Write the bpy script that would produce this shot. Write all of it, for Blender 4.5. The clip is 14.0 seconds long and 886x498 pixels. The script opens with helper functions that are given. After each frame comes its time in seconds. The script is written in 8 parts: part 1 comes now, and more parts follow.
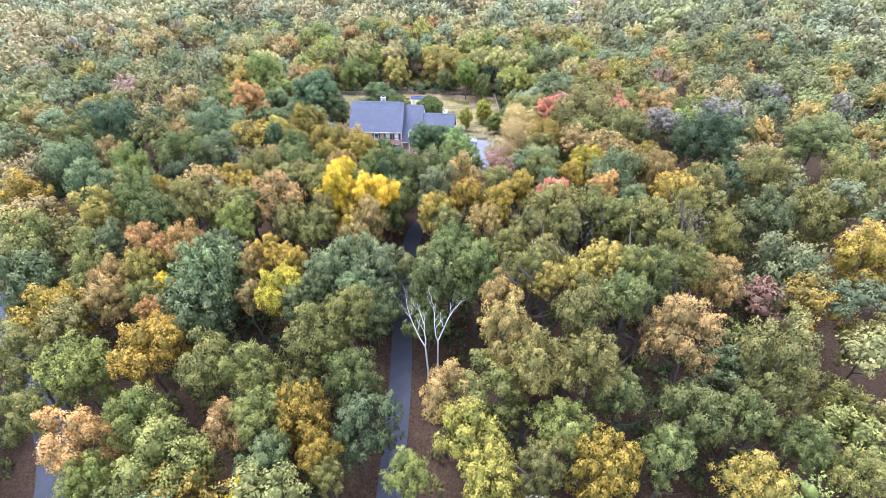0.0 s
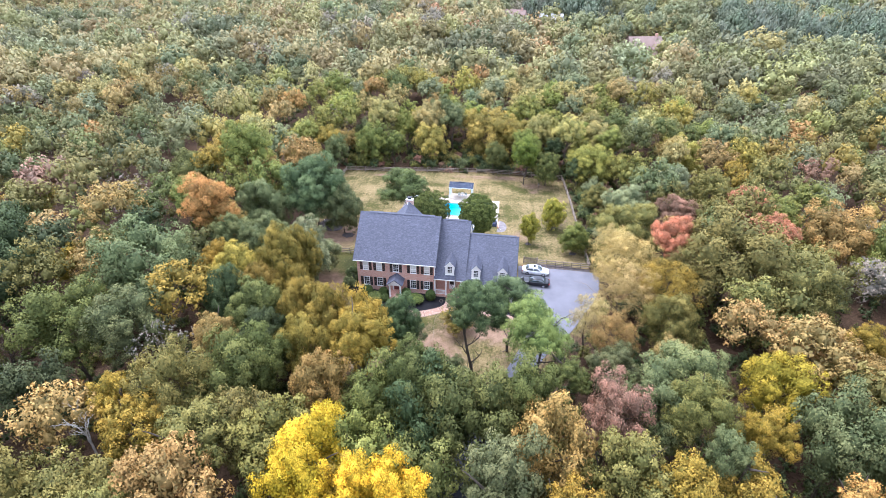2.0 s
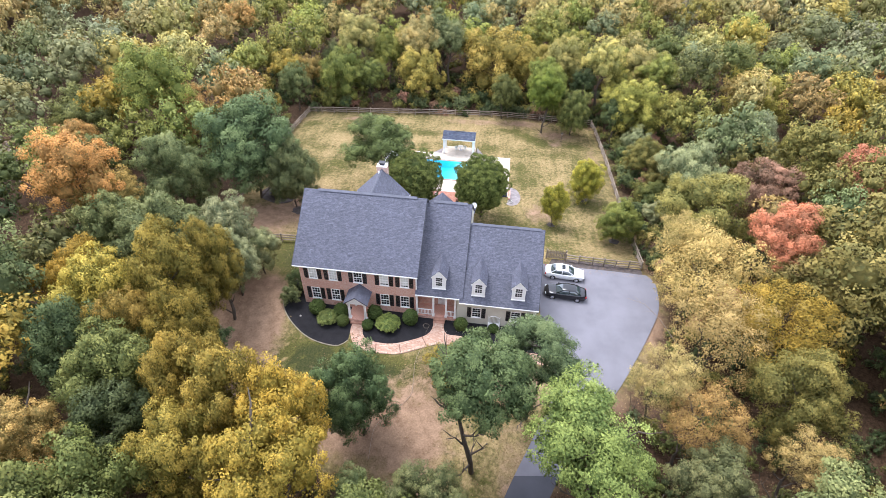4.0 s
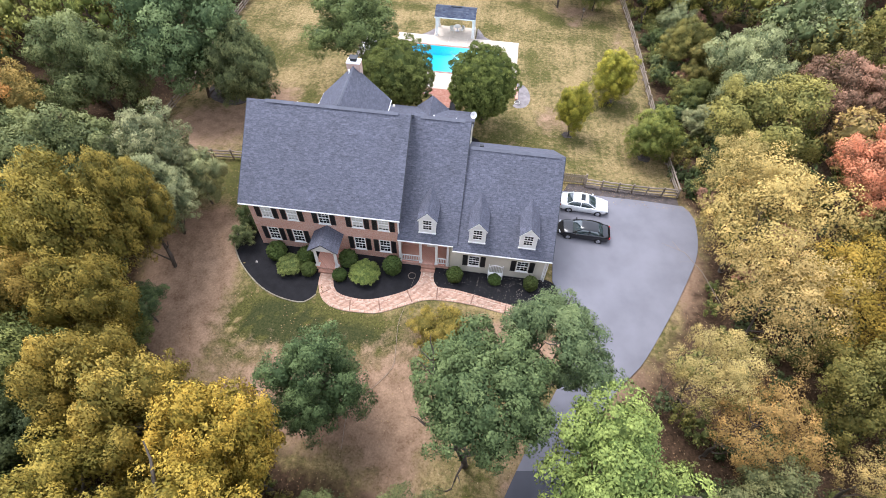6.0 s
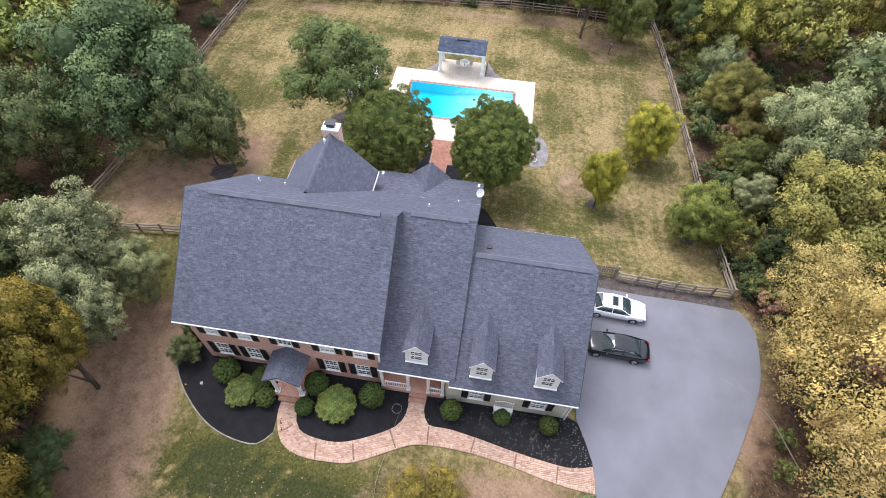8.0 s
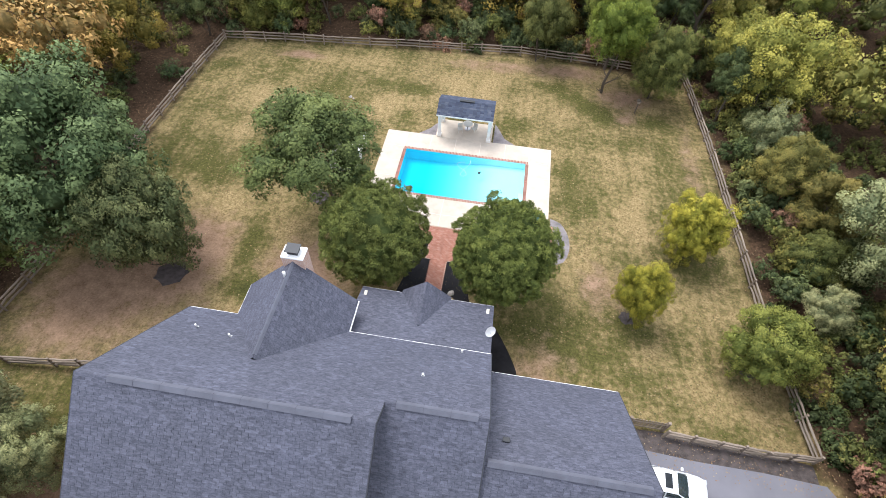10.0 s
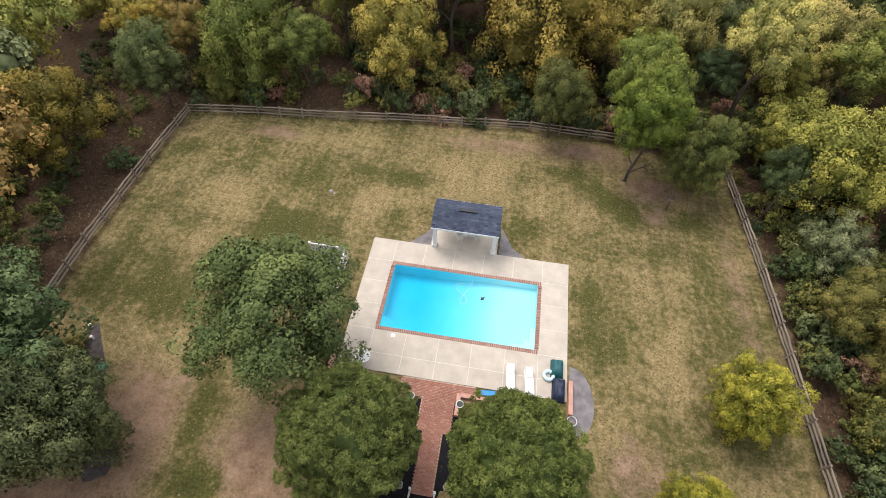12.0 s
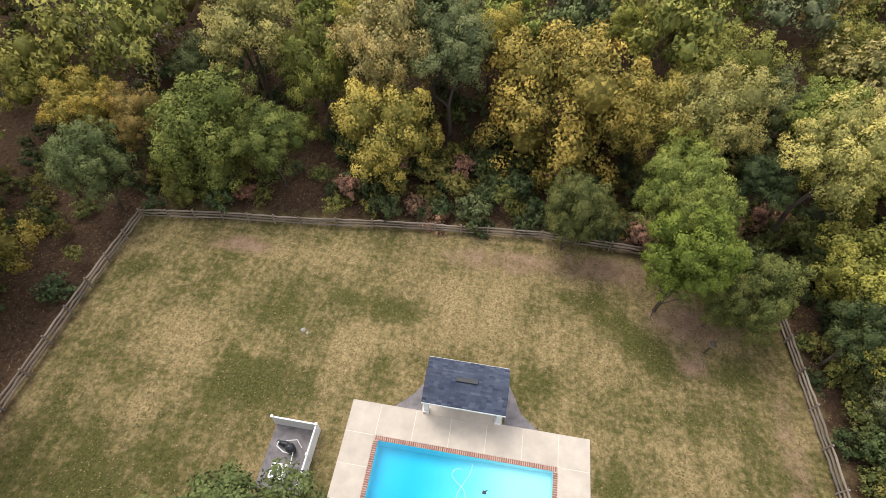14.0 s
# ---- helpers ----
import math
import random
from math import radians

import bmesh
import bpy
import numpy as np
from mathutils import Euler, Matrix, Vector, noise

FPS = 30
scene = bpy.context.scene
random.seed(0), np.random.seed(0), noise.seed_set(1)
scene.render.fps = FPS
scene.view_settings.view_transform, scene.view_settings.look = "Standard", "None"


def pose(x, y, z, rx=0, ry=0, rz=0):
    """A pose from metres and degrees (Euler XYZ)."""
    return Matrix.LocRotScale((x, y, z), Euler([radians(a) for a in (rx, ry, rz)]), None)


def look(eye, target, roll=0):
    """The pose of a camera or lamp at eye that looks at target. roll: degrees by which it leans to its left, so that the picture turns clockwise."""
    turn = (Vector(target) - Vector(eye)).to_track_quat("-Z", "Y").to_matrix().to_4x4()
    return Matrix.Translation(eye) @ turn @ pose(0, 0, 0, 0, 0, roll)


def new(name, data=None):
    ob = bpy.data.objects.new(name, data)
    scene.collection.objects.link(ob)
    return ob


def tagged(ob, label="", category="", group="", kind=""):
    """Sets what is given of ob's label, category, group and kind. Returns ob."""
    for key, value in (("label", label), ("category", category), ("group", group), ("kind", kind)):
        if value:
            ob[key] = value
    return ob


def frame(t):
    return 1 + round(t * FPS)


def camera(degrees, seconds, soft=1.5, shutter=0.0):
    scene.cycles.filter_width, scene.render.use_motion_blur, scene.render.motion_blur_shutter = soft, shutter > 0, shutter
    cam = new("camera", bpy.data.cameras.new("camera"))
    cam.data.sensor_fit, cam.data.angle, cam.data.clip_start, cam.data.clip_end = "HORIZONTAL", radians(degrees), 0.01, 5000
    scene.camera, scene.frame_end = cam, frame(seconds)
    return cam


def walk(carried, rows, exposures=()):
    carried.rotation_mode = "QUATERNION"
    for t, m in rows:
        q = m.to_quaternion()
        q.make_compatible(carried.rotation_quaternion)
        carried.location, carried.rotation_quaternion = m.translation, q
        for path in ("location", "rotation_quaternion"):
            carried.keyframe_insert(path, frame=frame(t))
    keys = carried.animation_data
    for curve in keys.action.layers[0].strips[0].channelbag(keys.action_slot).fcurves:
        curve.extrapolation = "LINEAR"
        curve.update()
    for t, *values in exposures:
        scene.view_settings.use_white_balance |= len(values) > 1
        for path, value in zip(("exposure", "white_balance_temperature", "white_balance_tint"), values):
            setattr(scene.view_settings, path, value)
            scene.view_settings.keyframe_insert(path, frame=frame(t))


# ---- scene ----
cam = camera(82.0, 14.0, soft=0.6)
PATH = [
    (0, (31.769, -121.201, 53.954), (31.664, -119.552, 52.827), 0.2),
    (0.5, (29.315, -106.935, 54.389), (29.142, -105.243, 53.336), 0.5),
    (1, (26.659, -93.566, 54.597), (26.453, -91.875, 53.549), 0.6),
    (1.5, (25.108, -79.948, 53.252), (24.891, -78.260, 52.202), 0.7),
    (2, (23.294, -67.208, 51.004), (23.080, -65.518, 49.956), 0.7),
    (2.2, (22.891, -62.269, 50.124), (22.674, -60.582, 49.072), 0.7),
    (4.3, (20.759, -36.614, 41.464), (20.585, -35.135, 40.129), 1.4),
    (4.5, (20.627, -35.302, 41.174), (20.462, -33.865, 39.793), 1.6),
    (5, (20.424, -32.236, 40.042), (20.274, -30.895, 38.565), 1.7),
    (5.5, (20.082, -29.169, 39.022), (19.956, -27.931, 37.457), 2.1),
    (6, (19.898, -26.103, 37.936), (19.779, -24.91, 36.335), 2.2),
    (6.5, (19.567, -22.944, 37.152), (19.452, -21.751, 35.551), 2.4),
    (7, (19.324, -19.797, 36.381), (19.204, -18.604, 34.781), 2.6),
    (7.5, (19.134, -16.606, 35.647), (19.0, -15.414, 34.046), 2.6),
    (7.7, (19.039, -15.102, 35.608), (18.901, -13.924, 33.997), 2.5),
    (9.8, (17.107, -1.564, 33.234), (16.966, -0.358, 31.644), 3.0),
    (10, (16.885, -0.207, 33.223), (16.747, 0.998, 31.634), 3.1),
    (10.5, (16.577, 3.267, 33.297), (16.431, 4.471, 31.706), 2.8),
    (11, (16.209, 6.87, 33.415), (16.061, 8.069, 31.821), 2.6),
    (11.5, (15.665, 10.55, 33.53), (15.517, 11.746, 31.934), 2.9),
    (12, (15.162, 14.301, 33.652), (15.015, 15.493, 32.052), 2.6),
    (12.5, (14.706, 18.229, 34.17), (14.557, 19.401, 32.557), 2.5),
    (13, (14.326, 21.916, 34.43), (14.174, 23.081, 32.812), 2.3),
    (13.5, (13.821, 25.208, 34.442), (13.67, 26.387, 32.833), 2.5),
    (14, (13.346, 28.662, 34.505), (13.196, 29.849, 32.901), 2.6),
]
EXPOSURES = [(0.0, 1.67, 5150, 18), (1.0, 1.51, 5200, 18), (2.0, 1.38, 5450, 17), (4.5, 1.27, 6000, 14), (7.5, 0.93, 6000, 13), (10.0, 0.8, 6150, 11), (11.5, 0.56, 6450, 11), (12.5, 0.14, 6500, 11), (13.2, 0.12, 6500, 11), (14.0, 0.36, 6550, 11)]
walk(cam, [(t, look(eye, target, roll)) for t, eye, target, roll in PATH], EXPOSURES)

# ---- world and sun: a bright, thinly overcast afternoon ----
SUN_ELEVATION, SUN_AZIMUTH = 64.0, 312.0
world = bpy.data.worlds.new("sky")
scene.world = world
world.use_nodes = True
wn = world.node_tree
sky = wn.nodes.new("ShaderNodeTexSky")
sky.sky_type = "NISHITA"
sky.sun_disc = False
sky.sun_elevation = radians(SUN_ELEVATION)
sky.sun_rotation = radians(SUN_AZIMUTH)
sky.dust_density = 4.0
sky.air_density = 1.0
sky_soft = wn.nodes.new("ShaderNodeMix")
sky_soft.data_type = "RGBA"
sky_soft.inputs[0].default_value = 0.75
sky_soft.inputs[7].default_value = (8.2, 8.5, 9.2, 1)
wn.links.new(sky.outputs[0], sky_soft.inputs[6])
background = wn.nodes["Background"]
background.inputs["Strength"].default_value = 0.14
wn.links.new(sky_soft.outputs[2], background.inputs["Color"])

sun_data = bpy.data.lights.new("sun", "SUN")
sun_data.energy, sun_data.angle, sun_data.color = 1.9, radians(30), (1.0, 0.97, 0.93)
sun = new("sun", sun_data)
az, el = radians(SUN_AZIMUTH), radians(SUN_ELEVATION)
sun.matrix_world = look((math.sin(az) * 60, math.cos(az) * 60, math.tan(el) * 60), (0, 0, 0))


# ---- materials ----
def node_material(name):
    m = bpy.data.materials.new(name)
    m.use_nodes = True
    t = m.node_tree
    return m, t, t.nodes["Principled BSDF"]


def add(t, kind, **values):
    n = t.nodes.new(kind)
    for key, value in values.items():
        n.inputs[key].default_value = value
    return n


def mix_colour(t, factor, a, b, blend="MIX"):
    """A colour mix; each of factor, a and b is a socket or a value."""
    n = t.nodes.new("ShaderNodeMix")
    n.data_type, n.blend_type = "RGBA", blend
    for socket, value in ((n.inputs[0], factor), (n.inputs[6], a), (n.inputs[7], b)):
        if isinstance(value, bpy.types.NodeSocket):
            t.links.new(value, socket)
        else:
            socket.default_value = (*value, 1) if isinstance(value, tuple) else value
    return n.outputs[2]


def ramp(t, socket, low, high):
    n = t.nodes.new("ShaderNodeMapRange")
    n.inputs["From Min"].default_value, n.inputs["From Max"].default_value = low, high
    t.links.new(socket, n.inputs["Value"])
    return n.outputs[0]


def noise_at(t, scale, detail=4.0, rough=0.55, stretch=None):
    tc = t.nodes.new("ShaderNodeTexCoord")
    n = add(t, "ShaderNodeTexNoise", Scale=scale, Detail=detail, Roughness=rough)
    if stretch:
        mp = t.nodes.new("ShaderNodeMapping")
        mp.inputs["Scale"].default_value = stretch
        t.links.new(tc.outputs["Object"], mp.inputs[0])
        t.links.new(mp.outputs[0], n.inputs["Vector"])
    else:
        t.links.new(tc.outputs["Object"], n.inputs["Vector"])
    return n.outputs["Fac"]


def bump(t, bsdf, height, strength, distance):
    b = add(t, "ShaderNodeBump", Strength=strength, Distance=distance)
    t.links.new(height, b.inputs["Height"])
    t.links.new(b.outputs[0], bsdf.inputs["Normal"])


def surface(name, colour, rough=0.8, spread=0.3, coarse=1.2, fine=25.0, relief=0.25, depth=0.01, metal=0.0, spec=0.3, vary=0.0):
    """A material with stains at a coarse and grain at a fine scale; vary: how far objects differ from one another."""
    m, t, p = node_material(name)
    big, small = noise_at(t, coarse), noise_at(t, fine, 6.0, 0.65)
    dark = tuple(c * (1 - spread) for c in colour)
    light = tuple(min(1, c * (1 + spread)) for c in colour)
    c = mix_colour(t, ramp(t, big, 0.3, 0.7), dark, light)
    c = mix_colour(t, ramp(t, small, 0.35, 0.75), c, mix_colour(t, 0.5, c, light))
    if vary:
        info = t.nodes.new("ShaderNodeObjectInfo")
        c = mix_colour(t, ramp(t, info.outputs["Random"], 0.0, 1.0), mix_colour(t, vary, c, (0.02, 0.02, 0.02)), mix_colour(t, vary * 0.5, c, light))
    t.links.new(c, p.inputs["Base Color"])
    p.inputs["Roughness"].default_value, p.inputs["Metallic"].default_value = rough, metal
    p.inputs["Specular IOR Level"].default_value = spec
    bump(t, p, small, relief, depth)
    return m


def plain(name, colour, rough=0.5, metal=0.0, spec=0.5, coat=0.0):
    m, t, p = node_material(name)
    c = mix_colour(t, ramp(t, noise_at(t, 3.0), 0.3, 0.7), tuple(v * 0.93 for v in colour), tuple(min(1, v * 1.05) for v in colour))
    t.links.new(c, p.inputs["Base Color"])
    p.inputs["Roughness"].default_value, p.inputs["Metallic"].default_value = rough, metal
    p.inputs["Specular IOR Level"].default_value, p.inputs["Coat Weight"].default_value = spec, coat
    return m


def island_material(name, stops, rough=0.85, relief=0.3, fine=60.0, by_object=False, spec=0.25, coarse=0.35, stain=0.25, grain=0.0):
    """Pieces that each take one of several shades: by island in a joined mesh, by object where each is its own."""
    m, t, p = node_material(name)
    if by_object:
        r = t.nodes.new("ShaderNodeObjectInfo").outputs["Random"]
    else:
        r = t.nodes.new("ShaderNodeNewGeometry").outputs["Random Per Island"]
    cr = t.nodes.new("ShaderNodeValToRGB")
    cr.color_ramp.interpolation = "LINEAR"
    while len(cr.color_ramp.elements) < len(stops):
        cr.color_ramp.elements.new(0.5)
    for i, (e, c) in enumerate(zip(cr.color_ramp.elements, stops)):
        e.position, e.color = i / (len(stops) - 1), (*c, 1)
    t.links.new(r, cr.inputs[0])
    geo = t.nodes.new("ShaderNodeNewGeometry")
    n = add(t, "ShaderNodeTexNoise", Scale=coarse, Detail=5.0)
    t.links.new(geo.outputs["Position"], n.inputs["Vector"])
    c = mix_colour(t, ramp(t, n.outputs["Fac"], 0.35, 0.7), mix_colour(t, stain, cr.outputs[0], (0.02, 0.02, 0.02)), cr.outputs[0])
    if grain:
        g = add(t, "ShaderNodeTexNoise", Scale=1.0, Detail=3.0, Roughness=0.7)
        flecks = t.nodes.new("ShaderNodeMapping")
        flecks.inputs["Scale"].default_value = (4.0, 11.0, 13.0)
        t.links.new(geo.outputs["Position"], flecks.inputs[0])
        t.links.new(flecks.outputs[0], g.inputs["Vector"])
        c = mix_colour(t, ramp(t, g.outputs["Fac"], 0.38, 0.62), mix_colour(t, grain, c, (0.01, 0.01, 0.012)), mix_colour(t, grain, c, (0.17, 0.175, 0.22)))
    t.links.new(c, p.inputs["Base Color"])
    p.inputs["Roughness"].default_value = rough
    p.inputs["Specular IOR Level"].default_value = spec
    bump(t, p, noise_at(t, fine, 4.0, 0.7), relief, 0.005)
    return m


def brick_material(name, a, b, mortar, width=0.21, height=0.075):
    m, t, p = node_material(name)
    tc = t.nodes.new("ShaderNodeTexCoord")
    sep = t.nodes.new("ShaderNodeSeparateXYZ")
    t.links.new(tc.outputs["Object"], sep.inputs[0])
    s = t.nodes.new("ShaderNodeMath")
    t.links.new(sep.outputs[0], s.inputs[0]), t.links.new(sep.outputs[1], s.inputs[1])
    com = t.nodes.new("ShaderNodeCombineXYZ")
    t.links.new(s.outputs[0], com.inputs[0]), t.links.new(sep.outputs[2], com.inputs[1])
    br = add(t, "ShaderNodeTexBrick", Scale=1.0)
    br.inputs["Color1"].default_value, br.inputs["Color2"].default_value, br.inputs["Mortar"].default_value = (*a, 1), (*b, 1), (*mortar, 1)
    br.inputs["Brick Width"].default_value, br.inputs["Row Height"].default_value, br.inputs["Mortar Size"].default_value = width, height, 0.008
    t.links.new(com.outputs[0], br.inputs["Vector"])
    big = noise_at(t, 0.6)
    c = mix_colour(t, ramp(t, big, 0.3, 0.75), br.outputs["Color"], mix_colour(t, 0.3, br.outputs["Color"], mortar))
    t.links.new(c, p.inputs["Base Color"])
    p.inputs["Roughness"].default_value = 0.9
    bump(t, p, br.outputs["Fac"], -0.4, 0.008)
    return m


def leaf_material(name, attribute=False):
    """Foliage: the plant's own colour, varied leaf by leaf and tree by tree, with some light coming through the leaves."""
    m, t, p = node_material(name)
    if attribute:
        a = t.nodes.new("ShaderNodeAttribute")
        a.attribute_name = "tint"
        base = a.outputs["Color"]
    else:
        base = t.nodes.new("ShaderNodeObjectInfo").outputs["Color"]
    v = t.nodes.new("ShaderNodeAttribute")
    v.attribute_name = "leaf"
    # low leaf values darken: random leaf tone plus shade painted on inner leaves
    young_and_shaded = mix_colour(t, 1.0, base, (0.46, 0.54, 0.50), "MULTIPLY")
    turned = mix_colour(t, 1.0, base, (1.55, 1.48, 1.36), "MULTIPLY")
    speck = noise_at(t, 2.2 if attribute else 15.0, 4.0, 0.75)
    c = mix_colour(t, v.outputs["Fac"], young_and_shaded, turned)
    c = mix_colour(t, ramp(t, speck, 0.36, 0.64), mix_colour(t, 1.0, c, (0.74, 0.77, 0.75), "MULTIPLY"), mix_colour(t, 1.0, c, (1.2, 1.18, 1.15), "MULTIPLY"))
    t.links.new(c, p.inputs["Base Color"])
    p.inputs["Roughness"].default_value, p.inputs["Specular IOR Level"].default_value = 0.6, 0.12
    tr = t.nodes.new("ShaderNodeBsdfTranslucent")
    t.links.new(c, tr.inputs["Color"])
    mx = t.nodes.new("ShaderNodeMixShader")
    mx.inputs[0].default_value = 0.12
    t.links.new(p.outputs[0], mx.inputs[1]), t.links.new(tr.outputs[0], mx.inputs[2])
    t.links.new(mx.outputs[0], t.nodes["Material Output"].inputs["Surface"])
    return m


def ground_material():
    m, t, p = node_material("ground")
    masks = {}
    for name in ("green", "bare", "wood"):
        a = t.nodes.new("ShaderNodeAttribute")
        a.attribute_name = name
        masks[name] = a.outputs["Fac"]
    fine, mid, big = noise_at(t, 6.0, 6.0, 0.7), noise_at(t, 0.9, 5.0, 0.6), noise_at(t, 0.16, 4.0)
    grain = noise_at(t, 30.0, 3.0, 0.7)
    stripes = noise_at(t, 0.9, 3.0, 0.6, (1.6, 0.10, 1.0))
    across = noise_at(t, 0.8, 3.0, 0.6, (0.14, 1.6, 1.0))

    def total(*terms):
        out = None
        for socket, weight in terms:
            n = t.nodes.new("ShaderNodeMath")
            n.operation = "MULTIPLY_ADD"
            t.links.new(socket, n.inputs[0])
            n.inputs[1].default_value = weight
            if out is None:
                n.inputs[2].default_value = 0.0
            else:
                t.links.new(out, n.inputs[2])
            out = n.outputs[0]
        return out

    patch, tuft = noise_at(t, 0.33, 4.0, 0.6), noise_at(t, 2.4, 4.0, 0.65)
    dry = mix_colour(t, ramp(t, fine, 0.36, 0.64), (0.120, 0.086, 0.037), (0.395, 0.296, 0.146))
    grass = mix_colour(t, ramp(t, fine, 0.34, 0.66), (0.034, 0.038, 0.009), (0.118, 0.108, 0.034))
    soil = mix_colour(t, ramp(t, total((fine, 0.6), (mid, 0.5)), 0.40, 0.70), (0.148, 0.092, 0.055), (0.335, 0.224, 0.148))
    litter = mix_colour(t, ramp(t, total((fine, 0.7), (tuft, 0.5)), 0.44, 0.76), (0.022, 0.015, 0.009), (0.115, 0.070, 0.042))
    lawn = mix_colour(t, ramp(t, total((mid, 0.7), (patch, 1.25), (big, 0.9), (tuft, 1.9), (stripes, 0.8), (across, 0.45), (grain, 0.8), (fine, 1.7), (masks["green"], 1.0)), 4.18, 4.86), dry, grass)
    lush = mix_colour(t, ramp(t, fine, 0.34, 0.66), (0.022, 0.029, 0.010), (0.062, 0.063, 0.023))
    lawn = mix_colour(t, ramp(t, total((tuft, 0.9), (masks["green"], 1.0)), 1.35, 1.85), lawn, lush)
    c = mix_colour(t, ramp(t, total((mid, 0.9), (fine, 0.4), (masks["bare"], 1.0)), 0.95, 1.35), lawn, soil)
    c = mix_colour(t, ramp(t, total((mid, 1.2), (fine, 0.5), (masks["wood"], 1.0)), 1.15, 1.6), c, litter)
    t.links.new(c, p.inputs["Base Color"])
    p.inputs["Roughness"].default_value, p.inputs["Specular IOR Level"].default_value = 0.95, 0.1
    bump(t, p, total((fine, 0.6), (grain, 0.6)), 0.6, 0.05)
    return m


M_LEAF, M_LEAF_MASS = leaf_material("foliage"), leaf_material("foliage_mass", True)
M_BARK = surface("bark", (0.085, 0.068, 0.052), 0.95, 0.4, 2.0, 14.0, 0.8, 0.03)
M_PALE_BARK = surface("weathered_bare_wood", (0.50, 0.47, 0.42), 0.9, 0.3, 2.0, 14.0, 0.5, 0.02)
M_GROUND = ground_material()
M_ASPHALT = surface("asphalt", (0.158, 0.155, 0.174), 0.9, 0.16, 0.35, 60.0, 0.4, 0.006)
# drive asphalt darkened to stand in for tree shade, used on the lane too
M_SHADED_LANE = surface("shaded_lane_asphalt", (0.066, 0.067, 0.078), 0.9, 0.2, 0.35, 60.0, 0.4, 0.006)
M_CONCRETE = surface("pool_deck_concrete", (0.51, 0.44, 0.36), 0.85, 0.16, 0.9, 40.0, 0.15, 0.004, vary=0.06)
M_JOINT = surface("joint_filler", (0.68, 0.61, 0.52), 0.95, 0.1)
M_MULCH = surface("dark_mulch", (0.010, 0.0095, 0.011), 0.95, 0.5, 1.5, 22.0, 1.0, 0.05)
M_OLD_MULCH = surface("faded_mulch", (0.075, 0.062, 0.058), 0.95, 0.5, 2.5, 22.0, 1.0, 0.05)
M_GRAVEL = surface("grey_gravel", (0.20, 0.18, 0.18), 0.95, 0.4, 1.5, 30.0, 1.0, 0.04)
M_STEP = surface("worn_brick_step", (0.34, 0.185, 0.13), 0.9, 0.3, 3.0, 40.0)
M_PAVER = island_material("brick_paver", [(0.37, 0.21, 0.145), (0.52, 0.335, 0.245), (0.44, 0.265, 0.19), (0.59, 0.42, 0.325), (0.48, 0.295, 0.215)], 0.9)
M_PAVER_DARK = island_material("dark_paver", [(0.21, 0.115, 0.08), (0.27, 0.16, 0.115), (0.18, 0.10, 0.075)], 0.9)
M_COPING = island_material("coping_brick", [(0.27, 0.12, 0.09), (0.40, 0.19, 0.145), (0.33, 0.145, 0.11), (0.47, 0.26, 0.205)], 0.85, by_object=True)
M_MORTAR = surface("mortar", (0.47, 0.37, 0.29), 0.95, 0.15)
M_BRICK = brick_material("red_brick", (0.56, 0.27, 0.19), (0.46, 0.205, 0.145), (0.62, 0.50, 0.42))
M_BRICK_PALE = brick_material("pale_brick", (0.55, 0.33, 0.25), (0.46, 0.25, 0.18), (0.6, 0.52, 0.45))
M_SIDING = surface("cream_siding", (0.56, 0.52, 0.43), 0.75, 0.06, 0.8, 20.0, 0.1, 0.004)
SHADES = [(0.052, 0.055, 0.079), (0.075, 0.079, 0.110), (0.061, 0.065, 0.092), (0.106, 0.110, 0.149), (0.068, 0.072, 0.100)]
M_SHINGLE = island_material("slate_grey_shingle", SHADES, 0.72, 0.5, 90.0, spec=0.45, grain=0.26)
M_SHINGLE_ONE = island_material("slate_grey_shingle_single", SHADES, 0.72, 0.5, 90.0, by_object=True, spec=0.45, grain=0.26)
M_SHINGLE_BLUE = island_material("blue_grey_shingle", [(0.035, 0.045, 0.075), (0.075, 0.09, 0.13), (0.05, 0.06, 0.09), (0.11, 0.125, 0.16)], 0.9, 0.5, 90.0)
M_RIDGE = surface("ridge_vent_shingle", (0.10, 0.103, 0.128), 0.7, 0.2, 1.5, 30.0, 0.3, 0.004, spec=0.5)
M_FELT = surface("roof_edge", (0.045, 0.047, 0.055), 0.9, 0.2)
M_WHITE = plain("white_paint", (0.80, 0.79, 0.76), 0.45)
M_BLACK = plain("black_shutter_paint", (0.012, 0.012, 0.014), 0.5)
M_BLIND = plain("window_blind", (0.66, 0.65, 0.60), 0.8)
M_ROOM = plain("dark_room", (0.03, 0.03, 0.035), 0.9)
M_DOOR = plain("door_paint", (0.16, 0.035, 0.03), 0.4)
M_FENCE = surface("weathered_rail", (0.26, 0.21, 0.165), 0.95, 0.35, 1.5, 30.0, 0.6, 0.01, vary=0.35)
M_METAL = plain("galvanised_metal", (0.5, 0.5, 0.52), 0.4, 0.8)
M_RUBBER = plain("rubber", (0.015, 0.015, 0.016), 0.8)
M_DARK_PLASTIC = plain("dark_plastic", (0.02, 0.022, 0.025), 0.5)
M_TEAL = plain("teal_cover", (0.015, 0.10, 0.105), 0.6)
M_NAVY = plain("navy_cover", (0.012, 0.02, 0.05), 0.6)
M_BLUE_PLASTIC = plain("blue_plastic", (0.02, 0.25, 0.55), 0.4)
M_CAR_WHITE = plain("white_car_paint", (0.78, 0.79, 0.80), 0.25, 0.0, 0.5, 1.0)
M_CAR_BLACK = plain("black_car_paint", (0.004, 0.004, 0.006), 0.15, 0.0, 0.45, 0.5)
